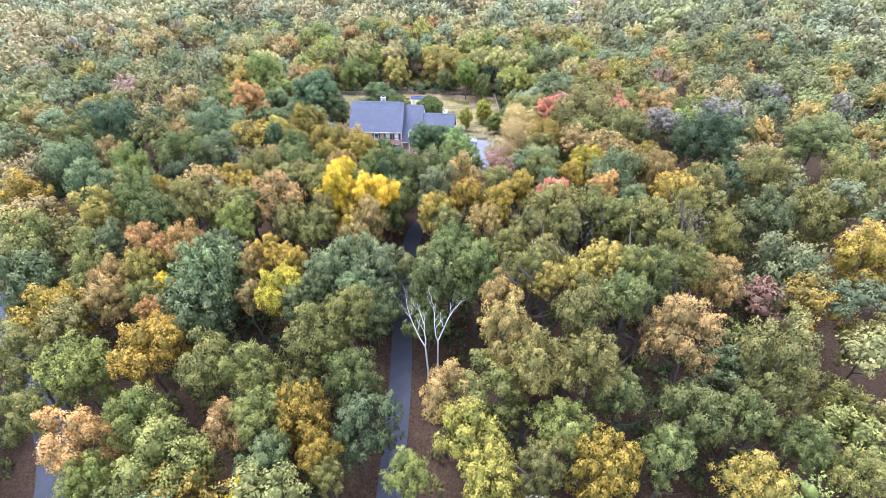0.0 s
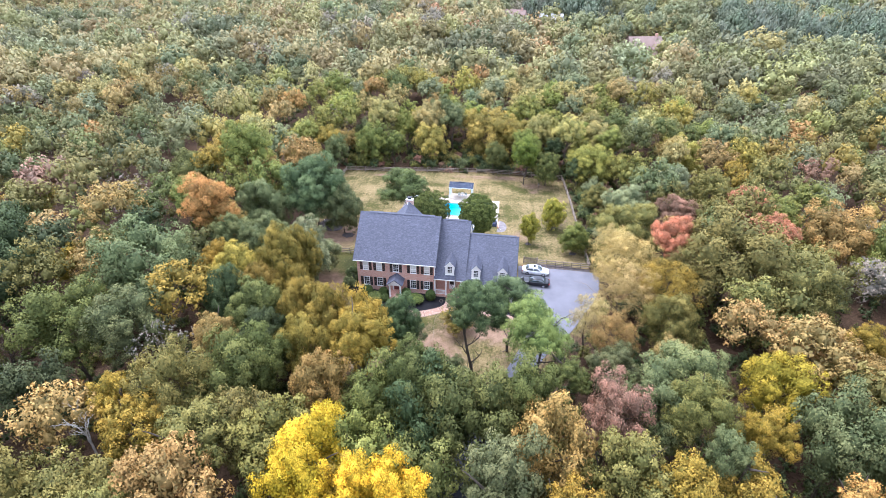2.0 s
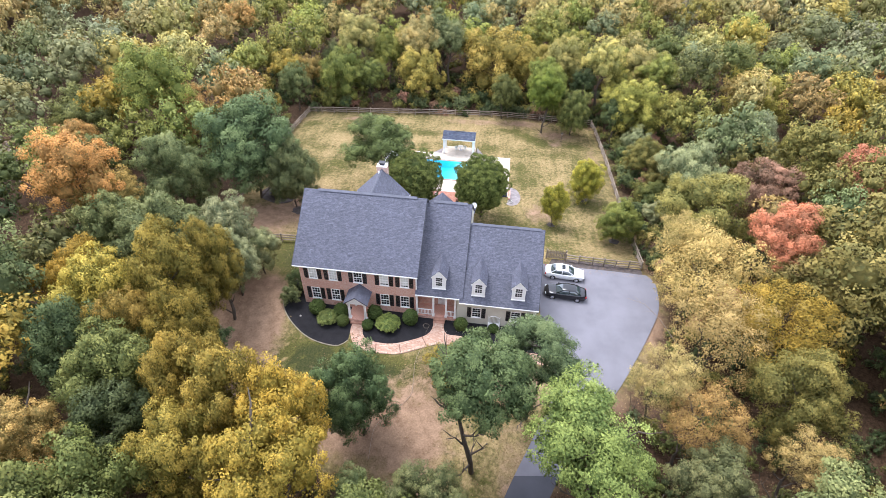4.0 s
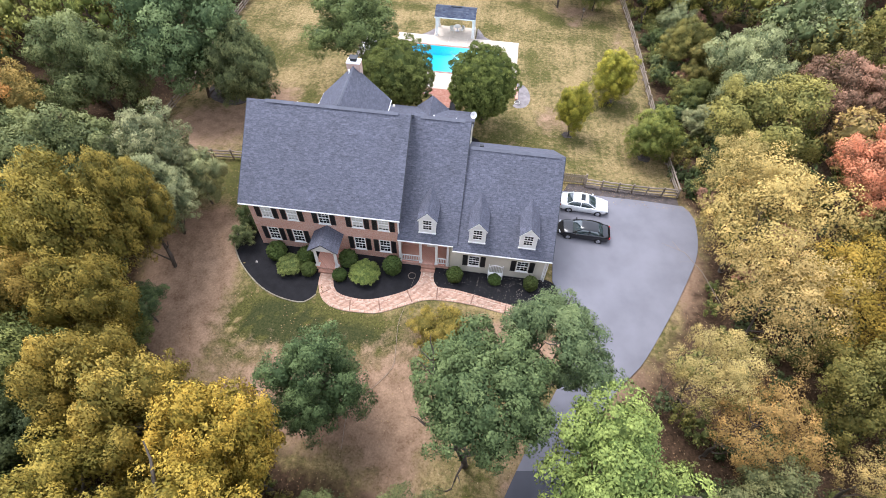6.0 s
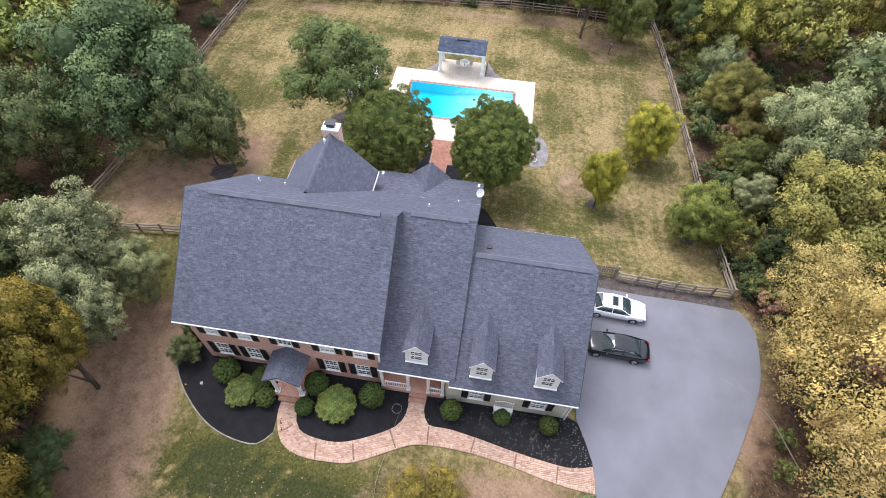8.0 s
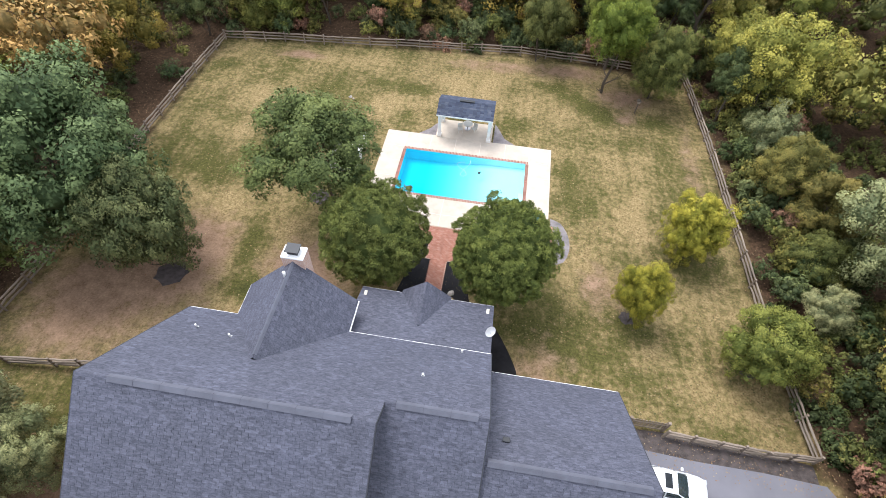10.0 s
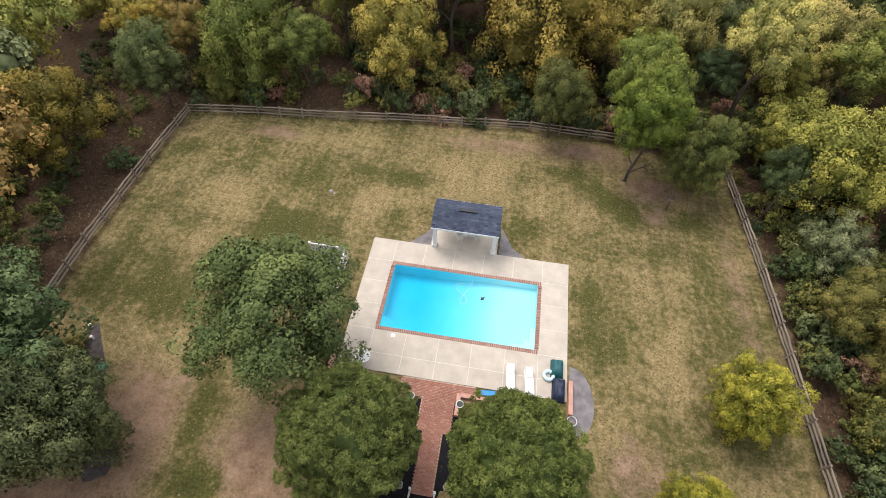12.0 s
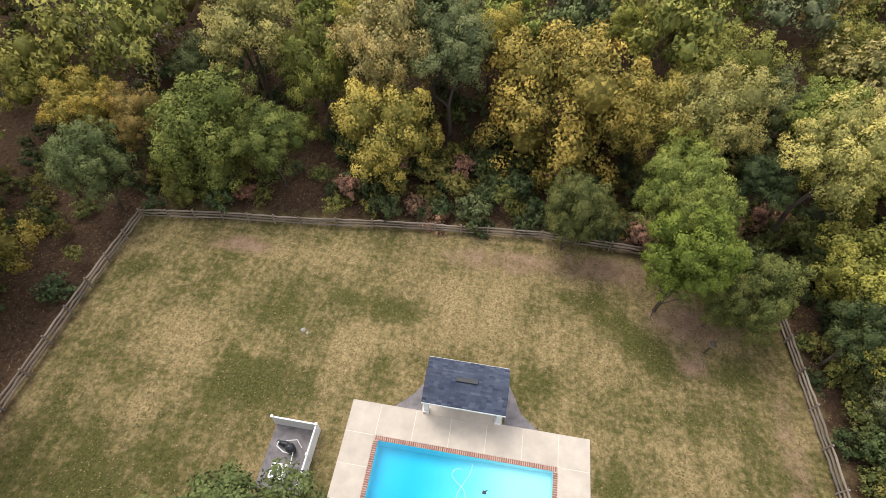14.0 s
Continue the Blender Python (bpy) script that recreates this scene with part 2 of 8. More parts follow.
M_CAR_GLASS = plain("tinted_car_glass", (0.035, 0.05, 0.055), 0.05, 0.0, 1.0, 1.0)
M_CHROME = plain("bright_rim", (0.62, 0.63, 0.65), 0.25, 0.9)
M_LAMP_CLEAR = plain("headlight_lens", (0.55, 0.57, 0.6), 0.1)
M_LAMP_RED = plain("tail_light_lens", (0.35, 0.01, 0.01), 0.15)
M_STONE = surface("field_stone", (0.33, 0.30, 0.27), 0.9, 0.3, 3.0, 20.0, 0.6, 0.03)
M_LITTER = island_material("fallen_leaf", [(0.22, 0.13, 0.06), (0.34, 0.22, 0.11), (0.16, 0.09, 0.05), (0.42, 0.33, 0.18), (0.26, 0.12, 0.06)], 0.8, 0.0)
M_GRASS = island_material("grass_blade", [(0.07, 0.072, 0.02), (0.13, 0.115, 0.04), (0.26, 0.195, 0.09), (0.10, 0.095, 0.03)], 0.8, 0.0)
M_LINER = surface("pool_plaster", (0.62, 0.78, 0.82), 0.6, 0.06, 0.5, 15.0, 0.1)


def glass_material():
    m, t, p = node_material("window_glass")
    p.inputs["Base Color"].default_value = (0.02, 0.025, 0.03, 1)
    p.inputs["Roughness"].default_value = 0.04
    p.inputs["Specular IOR Level"].default_value = 0.3
    t.links.new(mix_colour(t, ramp(t, noise_at(t, 2.0), 0.3, 0.7), (0.008, 0.010, 0.012), (0.025, 0.03, 0.033)), p.inputs["Base Color"])
    return m


def water_material():
    """Clear pool water: a glossy, rippled skin over a tint that deepens with the basin's own colour."""
    m, t, p = node_material("pool_water")
    tr = t.nodes.new("ShaderNodeBsdfTransparent")
    tc = t.nodes.new("ShaderNodeTexCoord")
    sep = t.nodes.new("ShaderNodeSeparateXYZ")
    t.links.new(tc.outputs["Object"], sep.inputs[0])
    t.links.new(mix_colour(t, ramp(t, sep.outputs[0], -3.6, 2.8), (0.11, 0.73, 0.90), (0.68, 0.95, 0.97)), tr.inputs[0])
    gl = t.nodes.new("ShaderNodeBsdfGlossy")
    gl.inputs["Roughness"].default_value = 0.16
    fr = t.nodes.new("ShaderNodeFresnel")
    fr.inputs[0].default_value = 1.2
    b = add(t, "ShaderNodeBump", Strength=0.06, Distance=0.02)
    t.links.new(noise_at(t, 2.2, 3.0), b.inputs["Height"])
    t.links.new(b.outputs[0], gl.inputs["Normal"]), t.links.new(b.outputs[0], fr.inputs["Normal"])
    mx = t.nodes.new("ShaderNodeMixShader")
    t.links.new(fr.outputs[0], mx.inputs[0]), t.links.new(tr.outputs[0], mx.inputs[1]), t.links.new(gl.outputs[0], mx.inputs[2])
    t.links.new(mx.outputs[0], t.nodes["Material Output"].inputs["Surface"])
    return m


M_GLASS, M_WATER = glass_material(), water_material()


# ---- building blocks ----


def mesh_object(name, verts, faces, material, parent=None, smooth=False):
    me = bpy.data.meshes.new(name)
    me.from_pydata([tuple(v) for v in verts], [], [tuple(f) for f in faces])
    me.materials.append(material)
    if smooth:
        me.polygons.foreach_set("use_smooth", [True] * len(me.polygons))
    me.update()
    ob = new(name, me)
    ob.parent = parent
    return ob


def part(name, bm, material, parent=None, label="", smooth=False):
    me = bpy.data.meshes.new(name)
    bmesh.ops.recalc_face_normals(bm, faces=bm.faces)
    bm.to_mesh(me)
    bm.free()
    me.materials.append(material)
    if smooth:
        me.polygons.foreach_set("use_smooth", [True] * len(me.polygons))
    ob = new(name, me)
    ob.parent = parent
    return tagged(ob, label) if label else ob


def thing(name, place, label, category, group="", kind=""):
    ob = new(name)
    ob.location = place
    ob.empty_display_size = 0.3
    return tagged(ob, label, category, group, kind)


def box(bm, x0, y0, z0, x1, y1, z1, bevel=0.0):
    made = bmesh.ops.create_cube(bm, size=1, matrix=Matrix.LocRotScale(((x0 + x1) / 2, (y0 + y1) / 2, (z0 + z1) / 2), None, (x1 - x0, y1 - y0, z1 - z0)))["verts"]
    if bevel:
        bmesh.ops.bevel(bm, geom=list({e for v in made for e in v.link_edges}), offset=bevel, segments=2, affect="EDGES", profile=0.5)


def boxes(*rows, bevel=0.0):
    bm = bmesh.new()
    for r in rows:
        box(bm, *r, bevel=bevel)
    return bm


def prism(bm, outline, axis, a, b):
    """A closed outline of 2D points, pushed from a to b along an axis."""
    def place(p, w):
        return {"x": (w, p[0], p[1]), "y": (p[0], w, p[1]), "z": (p[0], p[1], w)}[axis]
    low, high = [bm.verts.new(place(p, a)) for p in outline], [bm.verts.new(place(p, b)) for p in outline]
    bm.faces.new(low), bm.faces.new(high[::-1])
    for i in range(len(outline)):
        j = (i + 1) % len(outline)
        bm.faces.new((low[i], high[i], high[j], low[j]))


def tube(bm, points, radii, sides=8):
    """A tapered tube along points."""
    rings = []
    pts = [Vector(p) for p in points]
    for i, p in enumerate(pts):
        way = (pts[min(i + 1, len(pts) - 1)] - pts[max(i - 1, 0)]).normalized()
        turn = way.to_track_quat("Z", "Y").to_matrix()
        r = radii[i] if isinstance(radii, (list, tuple)) else radii
        rings.append([bm.verts.new(p + turn @ Vector((r * math.cos(k * math.tau / sides), r * math.sin(k * math.tau / sides), 0))) for k in range(sides)])
    for a, b in zip(rings, rings[1:]):
        for k in range(sides):
            bm.faces.new((a[k], a[(k + 1) % sides], b[(k + 1) % sides], b[k]))
    bm.faces.new(rings[0][::-1]), bm.faces.new(rings[-1])


def disc(bm, place, radius, height, sides=24, top=None):
    tube(bm, [place, (place[0], place[1], place[2] + height)], [radius, top if top is not None else radius], sides)


def inside(x, y, outline):
    """Whether points lie inside an outline (arrays)."""
    x, y = np.asarray(x, float), np.asarray(y, float)
    hit = np.zeros(x.shape, bool)
    for (ax, ay), (bx, by) in zip(outline, outline[1:] + outline[:1]):
        crosses = (ay > y) != (by > y)
        hit ^= crosses & (x < (bx - ax) * (y - ay) / ((by - ay) or 1e-9) + ax)
    return hit


def smooth_line(points, step=0.5):
    """A smooth line through points (Catmull-Rom)."""
    p = [Vector(q) for q in points]
    p = [2 * p[0] - p[1]] + p + [2 * p[-1] - p[-2]]
    out = []
    for i in range(1, len(p) - 2):
        n = max(2, int((p[i + 1] - p[i]).length / step))
        for k in range(n):
            s = k / n
            out.append(0.5 * (2 * p[i] + (p[i + 1] - p[i - 1]) * s + (2 * p[i - 1] - 5 * p[i] + 4 * p[i + 1] - p[i + 2]) * s * s + (3 * p[i] - p[i - 1] - 3 * p[i + 1] + p[i + 2]) * s ** 3))
    out.append(p[-2])
    return [tuple(v) for v in out]


# ---- the lie of the land ----
PROFILE = [(-600, -26), (-200, -20), (-120, -15.5), (-89, -12), (-76, -9.3), (-60, -5.7), (-51, -4.0), (-43, -2.8), (-36, -2.3), (-28, -2.1), (-20, -1.9), (-12, -1.0), (-6, -0.35), (-1, 0), (11, 0),
           (15, -0.7), (24, -1.85), (46, -2.1), (56, -2.6), (75, -2.2), (120, -2), (180, -1), (300, 1), (500, 4), (800, 8), (4000, 20)]
table_y = np.arange(-700.0, 4000.0, 1.0)
table_z = np.interp(table_y, [a for a, _ in PROFILE], [b for _, b in PROFILE])
table_z = np.convolve(np.pad(table_z, 3, mode="edge"), np.array([1, 2, 3, 4, 3, 2, 1]) / 16, "valid")


def ground_at(x, y):
    """The height of the ground: it climbs from the lane to the house, dips behind it and runs on nearly level."""
    z = np.interp(y, table_y, table_z)
    far = np.clip((np.asarray(y) - 70) / 200, 0, 1)
    return z + far * (5 * np.sin(np.asarray(x) / 90 + 1.0) + 3 * np.sin(np.asarray(x) / 37 + np.asarray(y) / 60)) - 0.02 * np.clip(np.abs(np.asarray(x) - 15) - 40, 0, 120) * (np.asarray(y) < 60)


def gz(x, y):
    return float(ground_at(x, y))


CLEARING = [(-19, 57), (22, 61), (39.5, 57), (41.5, 44), (42, 13), (43, 8), (41, 1), (38, -5), (34, -10), (30.5, -16.5), (27, -22), (25.5, -35), (25.2, -62), (25.8, -90), (26, -105),
            (18.3, -105), (18.0, -80), (16.2, -60), (15.6, -35), (17, -22), (13, -18), (6, -15.5), (0, -12), (-5, -8), (-9, -2), (-9, 6), (-17.5, 10)]
LAWN = [(-18.4, 56), (21, 59.5), (38.4, 56), (39.6, 44), (40.2, 12), (42, 9), (40.5, 2), (37.5, -4), (33.5, -9), (29.5, -15), (24, -20), (18, -20), (10, -18), (2, -16), (-4.5, -13), (-8, -9), (-10, -2), (-10.5, 6), (-17.5, 11)]


def spread_axis(stops):
    out = [np.arange(a, b, s) for a, b, s in stops]
    return np.concatenate(out + [[stops[-1][1]]])


def build_ground():
    xs = spread_axis([(-2600, -600, 200), (-600, -120, 30), (-120, -32, 5), (-32, 56, 0.45), (56, 150, 5), (150, 630, 30), (630, 2630, 200)])
    ys = spread_axis([(-680, -120, 40), (-120, -24, 3), (-24, 64, 0.45), (64, 150, 5), (150, 600, 25), (600, 3000, 200)])
    X, Y = np.meshgrid(xs, ys)
    Z = ground_at(X, Y)
    Z = Z + 0.05 * np.sin(X * 0.9 + 2 * np.sin(Y * 0.31)) * np.sin(Y * 0.7 + np.sin(X * 0.23))
    pit = (X > 1.0) & (X < 25.8) & (Y > 0.9) & (Y < 12.6)
    Z = np.where(pit, Z - 0.5, Z)
    pool = (X > 7.6) & (X < 20.9) & (Y > 31.9) & (Y < 39.1)
    Z = np.where(pool, Z - 3.2, Z)
    nx, ny = len(xs), len(ys)
    idx = np.arange(nx * ny).reshape(ny, nx)
    faces = np.stack([idx[:-1, :-1], idx[:-1, 1:], idx[1:, 1:], idx[1:, :-1]], -1).reshape(-1, 4)
    me = bpy.data.meshes.new("ground")
    me.from_pydata(np.stack([X, Y, Z], -1).reshape(-1, 3).tolist(), [], faces.tolist())
    x, y = X.ravel(), Y.ravel()

    def blob(cx, cy, rx, ry, power=1.0):
        return power * np.exp(-(((x - cx) / rx) ** 2 + ((y - cy) / ry) ** 2))

    green = 0.22 + 0 * x
    # front: the mown strip below the beds, the shady side lawn
    green += blob(4.2, -7.3, 3.6, 2.3, 2.2) + blob(11, -7.4, 5, 1.6, 1.2) + blob(-5, 8, 5, 4, 0.8) + blob(-2.5, 7, 2, 5, 0.6) + blob(-1.6, -8.5, 1.4, 2.5, 0.5) + blob(1.5, -10.5, 1.6, 1.6, 0.5)
    # back, from the house out to the far fence
    green += blob(23, 19, 6, 4, 0.35) + blob(-2.3, 23.4, 0.9, 3.2, 0.7) + blob(-0.6, 19.2, 1.9, 1.3, 1.0) + blob(-16, 10, 3, 3, 0.3) + blob(-10.4, 32.2, 3.5, 3, 0.5) + blob(-5, 35, 4, 3, 0.3) + blob(-15, 34, 1.6, 4, 0.35)
    green += 0.78 * (blob(-15.3, 49.3, 1.6, 1.4, 1.0) + blob(-3.5, 47.5, 4, 2.0, 0.45) + blob(7.1, 48.8, 2.4, 1.1, 0.85) + blob(3.5, 49.6, 4, 1.3, 0.35) + blob(22.8, 52.7, 2.4, 1.0, 0.85) + blob(25, 50.9, 1.8, 1.1, 0.8)
                     + blob(26.9, 49.2, 1.7, 1.1, 0.95) + blob(28.8, 47.5, 1.7, 0.9, 0.85) + blob(34, 48, 2.4, 1.3, 0.65) + blob(-3.6, 42, 4, 1.9, 0.5) + blob(-2, 40, 5, 1.4, 0.4) + blob(18.9, 44.1, 1.6, 1.8, 0.7)
                     + blob(24.4, 36.2, 1.0, 4, 0.45) + blob(26, 32.5, 1.5, 2.5, 0.4) + blob(26.4, 42.8, 4, 1.4, 0.35) + blob(36.2, 36, 1.2, 4, 0.3) + blob(29.6, 21.2, 1.8, 1.5, 0.5) + blob(34.6, 28.6, 2.0, 1.5, 0.5))
    green += blob(33.5, 38, 3.5, 9, 0.22) + blob(-14, 40, 4, 8, 0.12)
    green -= blob(13.8, 51.1, 3.5, 2.0, 0.55) + blob(10, 47.3, 4, 1.4, 0.45) + blob(20.9, 48.2, 3.2, 1.4, 0.6) + blob(-9.6, 43.3, 3, 2.0, 0.55) + blob(5.5, 45.8, 2.5, 1.3, 0.35) + blob(30.7, 33.4, 2.2, 3, 0.35)
    green -= blob(-6, 22.5, 3, 6, 0.35) + blob(2, 23.5, 2.4, 3.5, 0.4) + blob(-4, 16, 5, 1.8, 0.3) + blob(-12.5, 28.6, 2.4, 2.2, 0.25) + blob(31.5, 40, 2, 3, 0.25) + blob(24.5, 28, 1.5, 4, 0.2)
    for k in range(26):
        green -= blob(0.4 + (k * 2.37) % 8.5, -5.6 - (k * 1.31) % 4.2, 0.34, 0.26, 1.5)
    bare = blob(-4.6, -5, 3.6, 8, 1.5) + blob(-6, -1, 3, 4, 0.8) + blob(9, -13, 9, 4.2, 1.1) + blob(23, -6.5, 6, 2.5, 1.0) + blob(-12, 14, 6, 5, 0.62) + blob(-7, 21, 6, 7, 0.42) + blob(4, 20, 5, 5, 0.6) + blob(22, 16, 4, 4, 0.55)
    bare += blob(-7.7, 53.3, 3.6, 1.1, 0.85) + blob(14.8, 55.6, 6, 1.8, 0.6) + blob(24.8, 56.4, 5, 1.8, 0.7) + blob(30.8, 48, 1.3, 1.1, 0.75) + blob(31, 52, 4, 2.5, 0.8) + blob(37, 40, 1.4, 12, 0.5) + blob(27.2, 25, 2.5, 3, 0.3)
    bare += blob(28.0, 24.5, 3.0, 3.5, 0.35) + blob(-7.0, 22.5, 3.0, 4.5, 0.3) + blob(-13.5, 18.5, 4, 3, 0.4) + blob(2.5, 21.5, 2.5, 3, 0.3)
    bare += blob(18.8, -70, 1.5, 24, 1.2)
    bare += blob(34, -9, 4, 3, 0.9) + blob(39.5, 2, 2.2, 7, 0.9) + blob(16, -32, 3, 20, 0.9) + blob(25, -32, 2, 20, 0.9) + blob(34, 31, 3, 3, 0.25)
    bare += blob(-6, 22.5, 3, 5, 0.22) + blob(2, 23.8, 2.2, 2.6, 0.2) - blob(-2.3, 23.4, 0.9, 3, 0.45) - blob(-0.6, 19.2, 1.9, 1.3, 0.7)
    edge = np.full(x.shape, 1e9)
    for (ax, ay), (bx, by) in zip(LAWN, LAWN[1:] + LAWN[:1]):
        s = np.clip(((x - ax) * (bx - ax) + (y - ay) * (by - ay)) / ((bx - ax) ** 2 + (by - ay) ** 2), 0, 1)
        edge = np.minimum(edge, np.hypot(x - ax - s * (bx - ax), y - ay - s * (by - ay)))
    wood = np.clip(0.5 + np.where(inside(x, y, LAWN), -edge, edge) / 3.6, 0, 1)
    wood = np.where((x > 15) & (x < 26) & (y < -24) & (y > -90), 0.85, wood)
    bare = np.where((x > 14) & (x < 26.5) & (y < -19) & (y > -95), 0.8, bare)
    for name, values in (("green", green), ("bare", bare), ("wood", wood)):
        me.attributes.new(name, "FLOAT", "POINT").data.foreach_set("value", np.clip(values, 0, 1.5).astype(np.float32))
    me.materials.append(M_GROUND)
    me.polygons.foreach_set("use_smooth", [True] * len(me.polygons))
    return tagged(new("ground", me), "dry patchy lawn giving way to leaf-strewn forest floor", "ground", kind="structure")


ground = build_ground()


def sheet(name, outline, lift, material, label, category, thick=0.12, step=0.7, parent=None, kind="structure", level=None):
    """A slab that follows the ground inside an outline."""
    bm = bmesh.new()
    bm.faces.new([bm.verts.new((x, y, 0)) for x, y in outline])
    x0, x1 = min(p[0] for p in outline), max(p[0] for p in outline)
    y0, y1 = min(p[1] for p in outline), max(p[1] for p in outline)
    for n, a, b in (((1, 0, 0), x0, x1), ((0, 1, 0), y0, y1)):
        for w in np.arange(a + step, b, step):
            bmesh.ops.bisect_plane(bm, geom=bm.verts[:] + bm.edges[:] + bm.faces[:], plane_co=Vector(n) * w, plane_no=n)
    for v in bm.verts:
        v.co.z = (gz(v.co.x, v.co.y) if level is None else level) + lift
    border = [e for e in bm.edges if len(e.link_faces) == 1]
    skirt = bmesh.ops.extrude_edge_only(bm, edges=border)["geom"]
    for v in skirt:
        if isinstance(v, bmesh.types.BMVert):
            v.co.z -= thick
    ob = part(name, bm, material, parent)
    return tagged(ob, label, category, kind=kind)


# ---- driveway, lane ----
drive_left = smooth_line([(27.2, 0.0), (28.3, -2.7), (28.5, -4.9), (28.6, -7.4), (26.9, -11.5), (24.5, -17.0), (22.4, -22.5), (20.3, -28), (18.6, -34.5), (18.5, -42), (18.6, -50), (19.4, -59), (20.2, -69), (20.6, -79), (21, -100)], 1.0)
drive_right = smooth_line([(40.3, 11.0), (41.1, 9.3), (40.7, 5.1), (38.9, 1.0), (36.8, -3.0), (34.4, -7.0), (31.9, -9.9), (28.4, -16.5), (25.9, -22.5), (23.5, -28.5), (21.9, -36), (21.9, -44), (22, -52), (22.8, -60), (23.6, -69), (24, -79), (24.4, -100)], 1.0)
drive_top = [(27.2, 11.4), (29, 11.4), (32.6, 11.2), (36.5, 11.2)]
split_l, split_r = next(i for i, p in enumerate(drive_left) if p[1] < -15.5), next(i for i, p in enumerate(drive_right) if p[1] < -15.5)
driveway = sheet("driveway", drive_top + drive_right[:split_r + 1] + drive_left[split_l::-1], 0.11, M_ASPHALT, "smooth grey asphalt driveway widening beside the house", "driveway", 0.2, 1.2)
# the stretch between the trees, with their shade painted into the asphalt colour
drive_lane = sheet("road", drive_right[split_r:] + drive_left[:split_l - 1:-1], 0.10, M_SHADED_LANE, "narrow asphalt drive running down through the woods, darkened with painted tree shade", "road", 0.2, 1.6)
lane_mid = smooth_line([(-95, -34), (-60, -52), (-44, -63), (-33, -73), (-24, -84), (-18, -100)], 2.0)
lane_outline = [(x - 1.6, y - 1.9) for x, y in lane_mid] + [(x + 1.6, y + 1.9) for x, y in lane_mid[::-1]]
lane = sheet("road", lane_outline, 0.05, M_SHADED_LANE, "narrow dark asphalt lane through the woods, tree shade put into its colour", "road", 0.2, 3.0)


# ---- the house ----
house = thing("house", (0, 0, 0), "two-storey red-brick colonial house with grey shingle roofs", "house")


def roof_slab(name, eave_a, eave_b, top_a, top_b, thick=0.16):
    """A sloping slab under the shingles."""
    a, b, c, d = (Vector(p) for p in (eave_a, eave_b, top_b, top_a))
    n = (b - a).cross(d - a).normalized()
    if n.z < 0:
        n = -n
    bm = bmesh.new()
    hi = [bm.verts.new(p) for p in (a, b, c, d)]
    lo = [bm.verts.new(p - n * thick) for p in (a, b, c, d)]
    bm.faces.new(hi), bm.faces.new(lo[::-1])
    for i in range(4):
        j = (i + 1) % 4
        bm.faces.new((hi[i], lo[i], lo[j], hi[j]))
    return part(name, bm, M_FELT, house, "dark grey asphalt-shingle roof")


def shingle_rows(eave_a, eave_b, top_a, top_b, width=0.32, show=0.15, skip=0):
    """Origins and axes of the shingles of one slope; rows from the eave up, each shifted."""
    a, b, d = Vector(eave_a), Vector(eave_b), Vector(top_a)
    c = Vector(top_b)
    up = (d - a)
    rows = int(up.length / show)
    n = (b - a).cross(d - a).normalized()
    if n.z < 0:
        n = -n
    r = random.Random(int(a.x * 100 + b.y * 7))
    out = []
    for i in range(rows):
        s = (i + 0.5) / rows
        left, right = a.lerp(d, i / rows), b.lerp(c, i / rows)
        along = (right - left)
        count = max(1, int(along.length / width))
        w = along.length / count
        x = along.normalized()
        shift = (r.random() - 0.5) * w * 0.8
        for k in range(count):
            lo = max(0.0, k * w + shift) if k else 0.0
            hi = min(along.length, (k + 1) * w + shift) if k < count - 1 else along.length
            out.append((left + x * lo + n * 0.004, x * (hi - lo - 0.012), up.normalized() * (up.length / rows) * 1.02, n * r.uniform(0.010, 0.022)))
    return out


def shingles(slopes, name="shingle_field", parent=None, material=None):
    V, F = [], []
    for row in slopes:
        for o, x, y, z in row:
            k = len(V)
            V += [o, o + x, o + z, o + x + z, o + x + y + z * 0.15, o + y + z * 0.15]
            F += [(k + 2, k + 3, k + 4, k + 5), (k, k + 1, k + 3, k + 2), (k, k + 2, k + 5), (k + 1, k + 4, k + 3)]
    ob = mesh_object(name, V, F, material or M_SHINGLE, parent)
    return tagged(ob, kind="stuff")


# levels and lines of the plan
E1, R1, RY = 5.95, 11.5, 6.6          # main eaves, ridge height, ridge line
X0, X1 = 0.0, 13.65                   # main roof
X2 = 18.5                             # end of the middle part
W0, W1 = 18.15, 26.6                  # wing roof
PITCH = (R1 - E1) / RY
MY = 7.95                             # ridge line of the middle part
MZ = R1 - (MY - RY) * PITCH
ME = MZ - PITCH * (MY + 0.1)          # its front eave
WR, WRY, WE = 8.8, 6.55, 3.3          # wing ridge and eaves
REAR = 13.4


def gable_wall(x, y0, y1, base, eave, ridge_y, ridge_z, thick, material, name="wall", label=""):
    bm = bmesh.new()
    prism(bm, [(y0, base), (y1, base), (y1, eave), (ridge_y, ridge_z), (y0, eave)], "x", x, x + thick)
    return part(name, bm, material, house, label)


